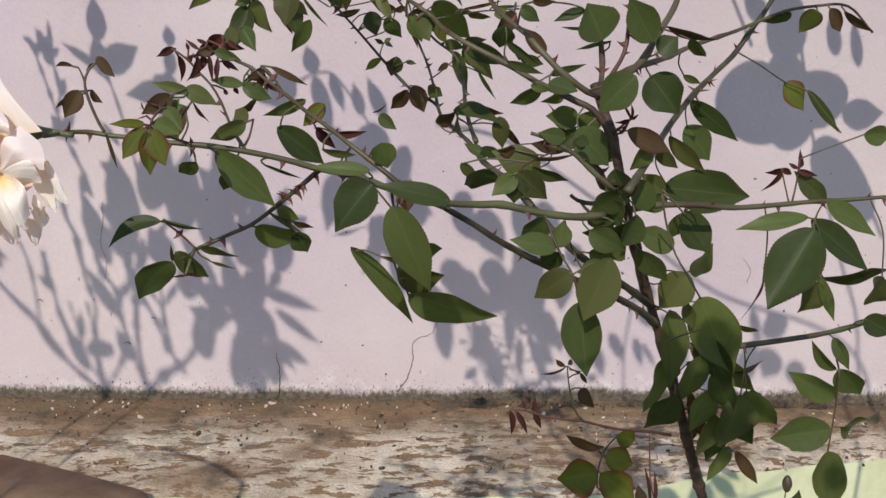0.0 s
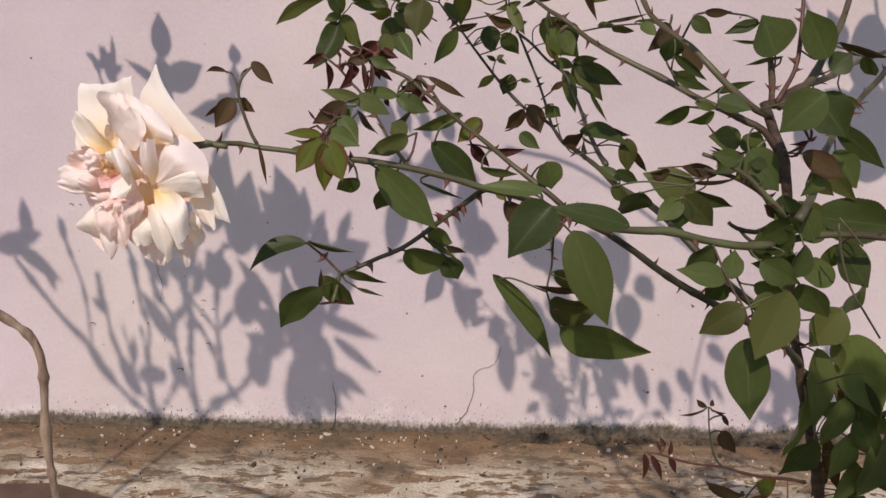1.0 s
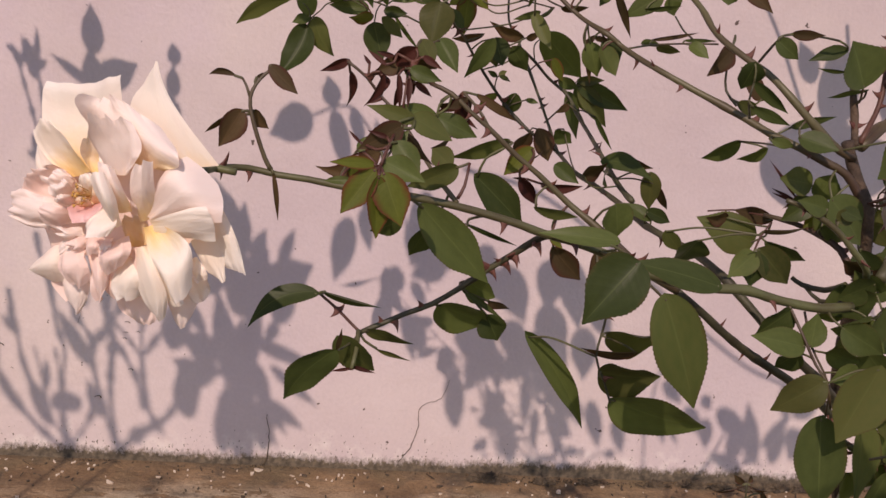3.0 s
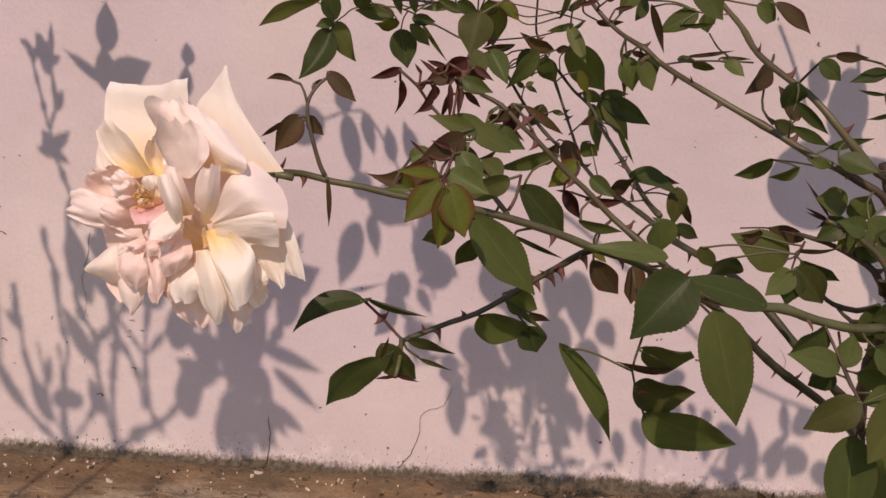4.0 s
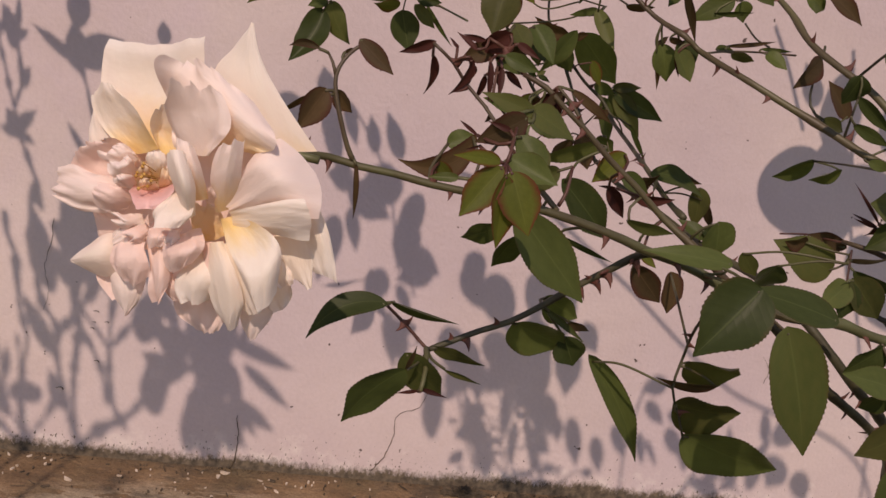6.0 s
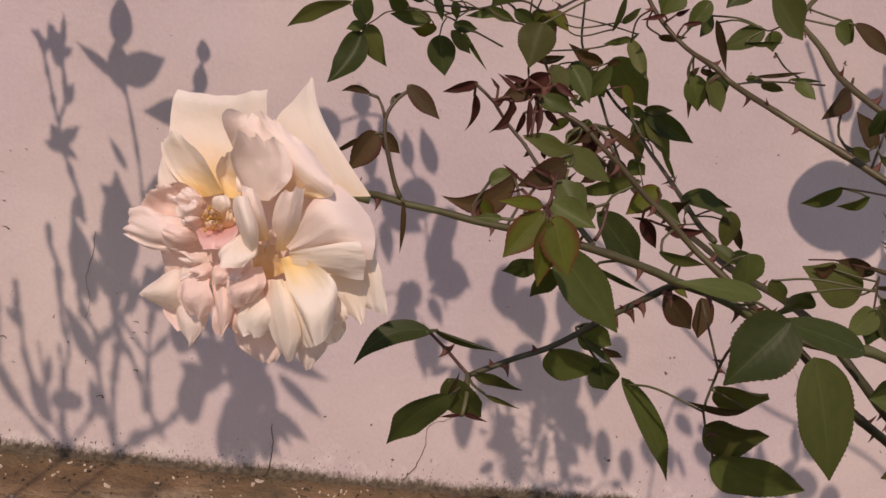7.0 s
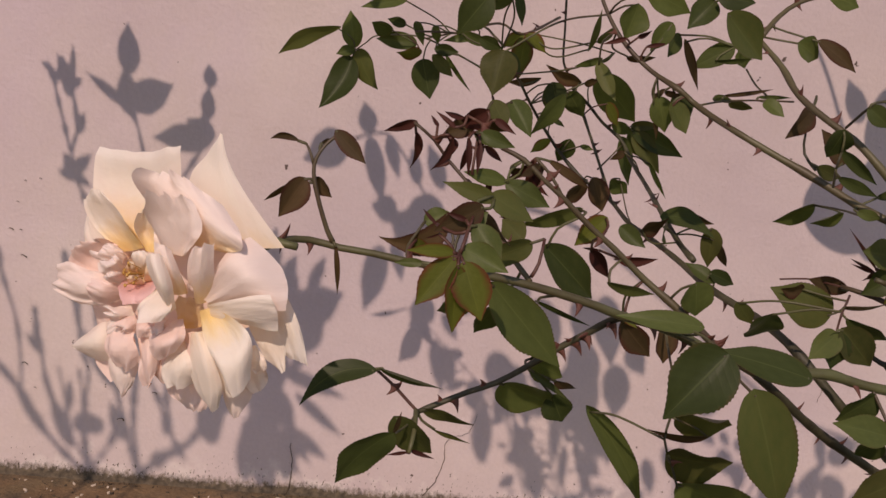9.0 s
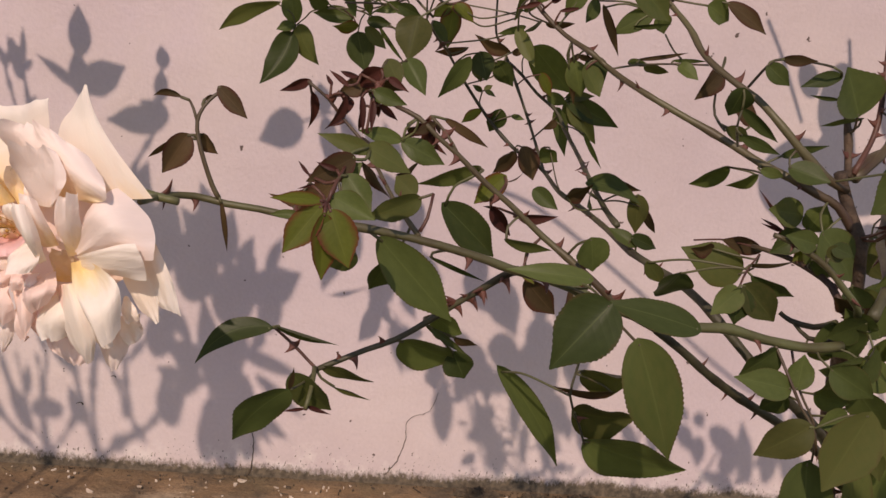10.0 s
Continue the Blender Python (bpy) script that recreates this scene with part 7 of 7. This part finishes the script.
shade_leaf(0, (-1.009, 1.120, 1.001), (-0.999, 1.180, 1.024), 0.023)
shade_leaf(0, (-1.036, 1.116, 1.000), (-0.982, 1.127, 1.004), 0.025)
shade_leaf(0, (-1.014, 1.113, 0.999), (-1.083, 1.101, 0.995), 0.034)
shade_leaf(0, (-1.038, 1.109, 0.998), (-0.973, 1.053, 0.977), 0.025)
shade_leaf(0, (-0.994, 1.077, 0.986), (-0.991, 1.037, 0.971), 0.015)
shade_leaf(0, (-0.540, 1.134, 1.006), (-0.581, 1.207, 1.033), 0.040)
shade_leaf(0, (-0.531, 1.125, 1.004), (-0.498, 1.211, 1.035), 0.034)
shade_leaf(0, (-0.551, 1.148, 1.012), (-0.604, 1.166, 1.018), 0.028)
shade_leaf(0, (-0.507, 1.126, 1.004), (-0.472, 1.176, 1.022), 0.023)
shade_leaf(0, (-0.462, 1.126, 1.004), (-0.425, 1.178, 1.023), 0.019)
shade_leaf(0, (-0.504, 1.118, 1.001), (-0.455, 1.107, 0.997), 0.028)
shade_leaf(0, (-0.607, 1.022, 0.966), (-0.652, 1.101, 0.995), 0.025)
shade_leaf(0, (-0.581, 0.942, 0.937), (-0.573, 1.092, 0.991), 0.041)
shade_leaf(0, (-0.540, 0.979, 0.950), (-0.508, 1.102, 0.995), 0.029)
shade_leaf(0, (-0.575, 0.958, 0.943), (-0.540, 1.049, 0.976), 0.041)
shade_leaf(0, (-0.602, 0.976, 0.949), (-0.654, 1.024, 0.967), 0.026)
shade_leaf(0, (-0.624, 0.958, 0.943), (-0.673, 0.982, 0.951), 0.028)
shade_leaf(0, (-0.600, 0.976, 0.949), (-0.662, 0.937, 0.935), 0.028)
shade_leaf(0, (-0.559, 0.987, 0.953), (-0.520, 0.924, 0.930), 0.042)
shade_leaf(0, (-0.543, 0.961, 0.944), (-0.598, 0.922, 0.929), 0.035)
shade_leaf(0, (-0.533, 1.014, 0.963), (-0.426, 0.978, 0.950), 0.022)
shade_leaf(0, (-0.511, 0.980, 0.950), (-0.442, 0.920, 0.929), 0.019)
shade_leaf(0, (-0.533, 0.928, 0.931), (-0.473, 0.886, 0.916), 0.023)
shade_leaf(0, (-0.539, 0.925, 0.931), (-0.503, 0.875, 0.912), 0.017)
shade_leaf(0, (-0.554, 0.925, 0.931), (-0.524, 0.852, 0.904), 0.017)
shade_leaf(0, (-0.566, 0.933, 0.934), (-0.546, 0.869, 0.910), 0.017)
shade_leaf(0, (-0.583, 0.934, 0.934), (-0.627, 0.853, 0.904), 0.027)
shade_leaf(0, (-0.591, 0.942, 0.937), (-0.620, 0.885, 0.916), 0.020)
shade_leaf(0, (-0.730, 0.900, 0.922), (-0.713, 0.865, 0.909), 0.013)
shade_leaf(0, (-0.466, 1.110, 0.998), (-0.417, 1.130, 1.005), 0.031)
shade_stem(0, 0.0031, (-0.786, 1.157, 1.015), (-0.786, 1.185, 1.025), (-0.793, 1.221, 1.038), (-0.799, 1.249, 1.048), (-0.798, 1.278, 1.059), (-0.783, 1.307, 1.070), (-0.779, 1.335, 1.080), (-0.778, 1.370, 1.093), (-0.785, 1.395, 1.102))
shade_stem(0, 0.0031, (-0.800, 1.281, 1.060), (-0.801, 1.319, 1.074), (-0.803, 1.353, 1.087), (-0.803, 1.373, 1.094), (-0.814, 1.387, 1.099))
shade_leaf(0, (-0.796, 1.241, 1.046), (-0.811, 1.278, 1.059), 0.025)
shade_leaf(0, (-0.798, 1.248, 1.048), (-0.826, 1.253, 1.050), 0.016)
shade_leaf(0, (-0.797, 1.249, 1.048), (-0.779, 1.236, 1.044), 0.011)
shade_leaf(0, (-0.784, 1.302, 1.068), (-0.766, 1.331, 1.079), 0.014)
shade_leaf(0, (-0.783, 1.347, 1.084), (-0.785, 1.384, 1.098), 0.016)
shade_leaf(0, (-0.780, 1.361, 1.089), (-0.759, 1.373, 1.094), 0.012)
shade_leaf(0, (-0.774, 1.369, 1.092), (-0.763, 1.414, 1.109), 0.009)
shade_leaf(0, (-0.790, 1.374, 1.094), (-0.788, 1.402, 1.104), 0.007)
shade_leaf(0, (-0.800, 1.359, 1.089), (-0.807, 1.391, 1.100), 0.011)
shade_leaf(0, (-0.790, 1.160, 1.016), (-0.794, 1.190, 1.027), 0.020)
shade_stem(0, 0.0028, (-0.691, 1.174, 1.021), (-0.687, 1.240, 1.045), (-0.688, 1.290, 1.064), (-0.690, 1.325, 1.076), (-0.695, 1.342, 1.082))
shade_leaf(0, (-0.687, 1.384, 1.098), (-0.675, 1.448, 1.121), 0.033)
shade_leaf(0, (-0.697, 1.332, 1.079), (-0.692, 1.395, 1.102), 0.033)
shade_leaf(0, (-0.696, 1.346, 1.084), (-0.622, 1.378, 1.096), 0.040)
shade_leaf(0, (-0.698, 1.344, 1.083), (-0.753, 1.381, 1.097), 0.015)
shade_leaf(0, (-0.577, 1.316, 1.073), (-0.670, 1.309, 1.070), 0.035)
shade_leaf(0, (-0.588, 1.306, 1.069), (-0.587, 1.345, 1.084), 0.032)
shade_leaf(0, (-0.579, 1.339, 1.081), (-0.569, 1.382, 1.097), 0.022)
shade_leaf(0, (-0.565, 1.380, 1.096), (-0.563, 1.410, 1.107), 0.021)
shade_leaf(0, (-0.582, 1.319, 1.074), (-0.612, 1.338, 1.081), 0.022)
shade_leaf(0, (-0.707, 1.232, 1.042), (-0.727, 1.271, 1.057), 0.011)
shade_leaf(0, (-0.719, 1.184, 1.025), (-0.753, 1.208, 1.034), 0.025)
shade_stem(0, 0.0032, (-0.674, 1.176, 1.022), (-0.645, 1.245, 1.047), (-0.595, 1.304, 1.069), (-0.579, 1.344, 1.083), (-0.568, 1.381, 1.097))
shade_stem(1, 0.0020, (-0.364, 1.332, 1.079), (-0.326, 1.345, 1.084), (-0.295, 1.347, 1.084), (-0.275, 1.322, 1.075), (-0.257, 1.288, 1.063), (-0.243, 1.265, 1.054), (-0.219, 1.246, 1.047))
shade_leaf(1, (-0.363, 1.334, 1.079), (-0.439, 1.302, 1.068), 0.047)
shade_leaf(1, (-0.326, 1.345, 1.084), (-0.328, 1.386, 1.099), 0.030)
shade_leaf(1, (-0.327, 1.343, 1.083), (-0.321, 1.253, 1.050), 0.031)
shade_leaf(1, (-0.297, 1.346, 1.084), (-0.289, 1.290, 1.064), 0.021)
shade_leaf(1, (-0.259, 1.286, 1.062), (-0.261, 1.335, 1.080), 0.022)
shade_leaf(1, (-0.218, 1.283, 1.061), (-0.234, 1.343, 1.083), 0.027)
shade_leaf(1, (-0.219, 1.253, 1.050), (-0.296, 1.239, 1.045), 0.052)
shade_leaf(1, (-0.298, 1.247, 1.048), (-0.340, 1.253, 1.050), 0.035)
shade_leaf(1, (-0.330, 1.199, 1.030), (-0.377, 1.106, 0.996), 0.039)
shade_leaf(1, (-0.308, 1.212, 1.035), (-0.306, 1.152, 1.013), 0.023)
shade_leaf(1, (-0.255, 1.116, 1.000), (-0.298, 1.115, 1.000), 0.037)
shade_leaf(1, (-0.243, 1.115, 1.000), (-0.225, 1.077, 0.986), 0.020)
shade_leaf(1, (-0.247, 1.068, 0.983), (-0.246, 1.000, 0.958), 0.029)
shade_leaf(1, (-0.190, 1.243, 1.046), (-0.240, 1.160, 1.016), 0.037)
shade_leaf(1, (-0.219, 1.163, 1.017), (-0.170, 1.136, 1.007), 0.037)
shade_stem(1, 0.0021, (-0.239, 1.245, 1.047), (-0.238, 1.185, 1.025), (-0.224, 1.132, 1.006), (-0.216, 1.101, 0.995))
shade_leaf(1, (-0.206, 0.956, 0.942), (-0.210, 0.896, 0.920), 0.026)
shade_leaf(1, (-0.003, 1.066, 0.982), (-0.035, 0.937, 0.935), 0.057)
shade_leaf(1, (-0.023, 1.061, 0.980), (-0.049, 0.989, 0.954), 0.040)
shade_leaf(1, (-0.111, 1.022, 0.966), (-0.173, 1.040, 0.972), 0.040)
shade_leaf(1, (-0.141, 1.022, 0.966), (-0.178, 0.958, 0.943), 0.033)
shade_leaf(1, (-0.112, 1.023, 0.966), (-0.122, 0.959, 0.943), 0.033)
shade_leaf(1, (-0.193, 0.988, 0.953), (-0.205, 0.899, 0.921), 0.033)
shade_leaf(1, (-0.123, 0.938, 0.935), (-0.114, 0.890, 0.918), 0.024)
shade_leaf(1, (-0.130, 0.918, 0.928), (-0.167, 0.907, 0.924), 0.026)
shade_leaf(1, (-0.116, 0.902, 0.922), (-0.116, 0.843, 0.901), 0.037)
shade_leaf(1, (-0.062, 0.993, 0.955), (-0.083, 0.900, 0.921), 0.022)
shade_leaf(1, (-0.055, 0.938, 0.935), (-0.074, 0.862, 0.907), 0.018)
shade_leaf(1, (-0.037, 0.923, 0.930), (0.004, 0.894, 0.919), 0.041)
shade_leaf(1, (-0.031, 0.900, 0.921), (-0.015, 0.855, 0.905), 0.019)
shade_leaf(1, (0.046, 0.952, 0.941), (0.051, 0.875, 0.912), 0.030)
shade_leaf(1, (0.089, 0.927, 0.931), (0.093, 0.868, 0.910), 0.026)
shade_leaf(1, (0.019, 0.952, 0.940), (0.019, 0.911, 0.925), 0.024)
shade_leaf(1, (0.124, 0.947, 0.938), (0.141, 0.896, 0.920), 0.024)
shade_leaf(1, (0.227, 1.021, 0.965), (0.177, 1.003, 0.959), 0.028)
shade_leaf(1, (0.186, 0.988, 0.953), (0.218, 0.954, 0.941), 0.024)
shade_leaf(1, (0.171, 0.939, 0.936), (0.175, 0.888, 0.917), 0.019)
shade_leaf(1, (0.185, 0.930, 0.932), (0.203, 0.886, 0.916), 0.011)
shade_leaf(1, (0.229, 0.977, 0.950), (0.244, 0.955, 0.941), 0.015)
shade_leaf(1, (0.259, 0.969, 0.947), (0.270, 0.946, 0.938), 0.022)
shade_leaf(1, (0.225, 0.950, 0.940), (0.248, 0.905, 0.923), 0.029)
shade_leaf(1, (0.261, 0.933, 0.934), (0.254, 0.882, 0.915), 0.027)
shade_leaf(1, (0.282, 0.947, 0.938), (0.343, 0.905, 0.923), 0.036)
shade_leaf(1, (0.326, 0.917, 0.928), (0.294, 0.864, 0.908), 0.035)
shade_stem(1, 0.0023, (0.128, 0.831, 0.900), (0.139, 0.891, 0.918), (0.156, 0.946, 0.938), (0.188, 1.017, 0.964))
shade_stem(1, 0.0023, (-0.153, 0.970, 0.947), (-0.148, 0.917, 0.928), (-0.134, 0.854, 0.905))
shade_leaf(1, (-0.208, 1.206, 1.033), (-0.241, 1.135, 1.007), 0.046)
shade_leaf(1, (-0.178, 1.152, 1.013), (-0.244, 1.121, 1.002), 0.045)
shade_leaf(1, (-0.131, 1.149, 1.012), (-0.085, 1.091, 0.991), 0.042)
shade_leaf(1, (0.008, 1.160, 1.016), (-0.016, 1.082, 0.988), 0.048)
shade_leaf(1, (0.039, 1.162, 1.017), (0.039, 1.059, 0.979), 0.052)
shade_leaf(1, (-0.019, 1.093, 0.992), (0.005, 1.014, 0.963), 0.056)
shade_leaf(1, (0.051, 1.064, 0.981), (0.036, 0.982, 0.951), 0.049)
shade_leaf(1, (0.072, 1.092, 0.991), (0.097, 1.051, 0.977), 0.036)
shade_leaf(1, (-0.126, 1.017, 0.964), (-0.176, 0.969, 0.947), 0.047)
shade_leaf(1, (-0.045, 1.041, 0.973), (-0.105, 0.974, 0.948), 0.052)
shade_leaf(1, (-0.011, 1.026, 0.968), (-0.057, 0.950, 0.940), 0.049)
shade_leaf(1, (0.000, 0.984, 0.952), (0.005, 0.919, 0.928), 0.040)
shade_leaf(1, (-0.308, 1.238, 1.045), (-0.245, 1.203, 1.032), 0.046)
shade_leaf(0, (-0.527, 1.145, 1.011), (-0.542, 1.241, 1.046), 0.047)
shade_leaf(0, (-0.550, 1.152, 1.013), (-0.507, 1.189, 1.027), 0.038)
shade_leaf(0, (-0.535, 1.168, 1.019), (-0.561, 1.202, 1.031), 0.038)
shade_leaf(0, (-0.482, 1.040, 0.973), (-0.448, 1.120, 1.001), 0.039)
shade_leaf(1, (-0.263, 1.078, 0.986), (-0.262, 0.995, 0.956), 0.026)
shade_leaf(1, (-0.294, 1.119, 1.001), (-0.271, 1.094, 0.992), 0.029)
shade_leaf(1, (-0.120, 1.170, 1.020), (-0.095, 1.134, 1.006), 0.040)
shade_leaf(1, (-0.084, 1.146, 1.011), (-0.056, 1.064, 0.981), 0.058)
shade_leaf(1, (-0.083, 1.068, 0.983), (-0.078, 1.002, 0.959), 0.051)
shade_leaf(1, (-0.166, 1.065, 0.982), (-0.143, 0.990, 0.954), 0.051)
shade_leaf(1, (-0.215, 1.018, 0.965), (-0.190, 0.990, 0.954), 0.029)
shade_leaf(1, (-0.198, 0.985, 0.953), (-0.201, 0.898, 0.921), 0.034)
shade_leaf(0, (-0.742, 1.084, 0.989), (-0.724, 1.230, 1.042), 0.057)
shade_leaf(0, (-0.692, 1.136, 1.007), (-0.617, 1.262, 1.053), 0.061)
shade_leaf(0, (-0.647, 1.103, 0.995), (-0.587, 1.232, 1.042), 0.061)
shade_leaf(0, (-0.600, 1.078, 0.986), (-0.540, 1.178, 1.023), 0.066)
shade_leaf(0, (-0.554, 1.051, 0.977), (-0.475, 1.148, 1.012), 0.066)
shade_leaf(0, (-0.497, 1.087, 0.990), (-0.404, 1.130, 1.005), 0.052)
shade_leaf(0, (-0.670, 0.994, 0.956), (-0.631, 1.077, 0.986), 0.046)
shade_leaf(0, (-0.600, 0.982, 0.951), (-0.639, 1.022, 0.966), 0.047)
shade_leaf(0, (-0.684, 1.050, 0.976), (-0.701, 1.111, 0.998), 0.050)
shade_leaf(0, (-0.792, 1.048, 0.975), (-0.803, 1.171, 1.020), 0.034)
shade_leaf(0, (-0.808, 0.966, 0.945), (-0.840, 1.047, 0.975), 0.026)
shade_leaf(0, (-0.808, 0.891, 0.918), (-0.820, 0.947, 0.938), 0.027)
shade_leaf(0, (-0.113, 0.877, 0.913), (-0.144, 0.972, 0.948), 0.036)
shade_leaf(0, (-0.931, 0.889, 0.917), (-0.969, 0.955, 0.941), 0.018)
# unseen leaves added overhead to darken the low foliage of the bush
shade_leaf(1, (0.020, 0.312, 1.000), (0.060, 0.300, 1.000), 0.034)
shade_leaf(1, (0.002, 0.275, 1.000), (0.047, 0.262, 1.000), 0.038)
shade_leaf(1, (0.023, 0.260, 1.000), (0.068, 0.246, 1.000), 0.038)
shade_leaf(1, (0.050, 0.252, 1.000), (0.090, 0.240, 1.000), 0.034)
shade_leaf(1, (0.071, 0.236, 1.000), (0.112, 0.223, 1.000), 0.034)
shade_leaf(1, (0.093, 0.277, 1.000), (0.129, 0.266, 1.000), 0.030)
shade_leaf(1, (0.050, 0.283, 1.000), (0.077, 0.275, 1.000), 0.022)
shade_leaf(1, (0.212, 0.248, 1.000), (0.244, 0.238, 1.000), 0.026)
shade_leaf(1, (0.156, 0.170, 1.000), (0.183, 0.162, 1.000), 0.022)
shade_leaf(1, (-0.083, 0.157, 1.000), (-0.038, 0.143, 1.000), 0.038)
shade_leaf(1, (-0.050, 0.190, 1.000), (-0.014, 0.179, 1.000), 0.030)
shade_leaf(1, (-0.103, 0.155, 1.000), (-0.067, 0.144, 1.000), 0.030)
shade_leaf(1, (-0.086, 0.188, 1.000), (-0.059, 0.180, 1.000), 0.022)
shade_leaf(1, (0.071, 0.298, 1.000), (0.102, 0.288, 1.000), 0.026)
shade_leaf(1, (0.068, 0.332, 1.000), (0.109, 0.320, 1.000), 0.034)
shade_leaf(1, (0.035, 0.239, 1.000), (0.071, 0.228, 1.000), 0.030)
shade_leaf(0, (-0.598, 0.832, 0.900), (-0.592, 0.959, 0.943), 0.027)
shade_leaf(0, (-0.582, 0.829, 0.900), (-0.563, 0.971, 0.947), 0.031)
shade_leaf(0, (-0.597, 0.886, 0.916), (-0.541, 0.941, 0.936), 0.027)
shade_leaf(0, (-0.565, 0.905, 0.923), (-0.583, 0.969, 0.947), 0.025)
shade_leaf(0, (-0.621, 0.843, 0.901), (-0.603, 0.933, 0.934), 0.031)
shade_leaf(0, (-0.553, 0.849, 0.903), (-0.525, 0.957, 0.942), 0.036)
shade_leaf(0, (-0.664, 0.895, 0.919), (-0.665, 0.970, 0.947), 0.040)
shade_leaf(0, (-0.685, 0.910, 0.925), (-0.629, 0.955, 0.941), 0.036)
shade_leaf(0, (-0.889, 0.906, 0.924), (-0.835, 0.919, 0.928), 0.030)
shade_leaf(0, (-0.764, 1.027, 0.968), (-0.745, 1.124, 1.003), 0.019)
shade_leaf(0, (-0.768, 1.060, 0.980), (-0.778, 1.115, 1.000), 0.017)
shade_leaf(0, (-0.749, 1.063, 0.981), (-0.720, 1.119, 1.001), 0.019)
shade_leaf(0, (-0.740, 1.040, 0.973), (-0.716, 1.096, 0.993), 0.019)
shade_leaf(0, (-0.879, 0.820, 0.900), (-0.879, 0.867, 0.909), 0.020)
shade_leaf(0, (-0.809, 1.248, 1.048), (-0.767, 1.279, 1.060), 0.018)
shade_leaf(0, (-0.800, 1.367, 1.092), (-0.772, 1.390, 1.100), 0.015)
shade_stem(0, 0.0042, (-0.769, 1.030, 0.969), (-0.752, 0.993, 0.955), (-0.739, 0.950, 0.940), (-0.738, 0.906, 0.924))
shade_stem(0, 0.0029, (-0.858, 0.989, 0.954), (-0.863, 0.942, 0.937), (-0.876, 0.893, 0.919), (-0.867, 0.835, 0.900))
shade_stem(0, 0.0029, (-0.890, 0.987, 0.953), (-0.891, 0.939, 0.936), (-0.893, 0.891, 0.918), (-0.873, 0.834, 0.900))
shade_leaf(1, (0.346, 0.862, 0.907), (0.344, 0.964, 0.945), 0.034)
shade_leaf(1, (0.379, 0.863, 0.908), (0.411, 0.941, 0.936), 0.030)
shade_leaf(1, (0.364, 0.889, 0.917), (0.429, 0.949, 0.939), 0.022)
shade_leaf(1, (0.323, 0.851, 0.904), (0.258, 0.877, 0.913), 0.026)
shade_leaf(1, (0.353, 0.908, 0.924), (0.305, 0.933, 0.933), 0.020)
# unseen stem added to carry the overhead leaves
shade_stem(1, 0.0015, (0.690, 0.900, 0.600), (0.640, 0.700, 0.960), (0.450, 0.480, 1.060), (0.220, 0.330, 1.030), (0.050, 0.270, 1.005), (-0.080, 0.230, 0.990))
shade_stem(2, 0.0035, (0.593, 0.798, 0.950), (0.619, 0.981, 0.950), (0.612, 1.104, 0.950), (0.610, 1.221, 0.950), (0.608, 1.386, 0.950), (0.570, 1.400, 1.092), (0.528, 1.400, 1.248))
shade_stem(2, 0.0035, (0.474, 1.400, 1.109), (0.421, 1.400, 1.206), (0.384, 1.400, 1.263))
shade_stem(2, 0.0035, (0.608, 1.386, 0.950), (0.677, 1.287, 0.950), (0.703, 1.172, 0.950))
shade_leaf(2, (0.455, 0.924, 0.950), (0.446, 0.992, 0.950), 0.054)
shade_leaf(2, (0.439, 0.895, 0.950), (0.402, 0.825, 0.950), 0.054)
shade_leaf(2, (0.410, 0.922, 0.950), (0.415, 1.006, 0.950), 0.022)
shade_leaf(2, (0.467, 0.868, 0.950), (0.477, 0.796, 0.950), 0.040)
shade_leaf(2, (0.561, 1.400, 1.000), (0.420, 1.400, 1.008), 0.118)
shade_leaf(2, (0.560, 1.400, 1.005), (0.663, 1.400, 1.028), 0.082)
shade_leaf(2, (0.560, 1.360, 0.950), (0.537, 1.400, 1.101), 0.100)
shade_leaf(2, (0.535, 1.400, 1.081), (0.533, 1.400, 1.210), 0.073)
shade_leaf(2, (0.659, 1.400, 0.986), (0.738, 1.400, 0.994), 0.045)
shade_leaf(2, (0.608, 1.386, 0.950), (0.686, 1.211, 0.950), 0.083)
shade_leaf(2, (0.633, 1.400, 1.094), (0.611, 1.400, 1.173), 0.027)
shade_leaf(2, (0.678, 1.400, 1.075), (0.654, 1.400, 1.164), 0.022)
shade_leaf(2, (0.489, 1.400, 1.150), (0.450, 1.400, 1.217), 0.036)
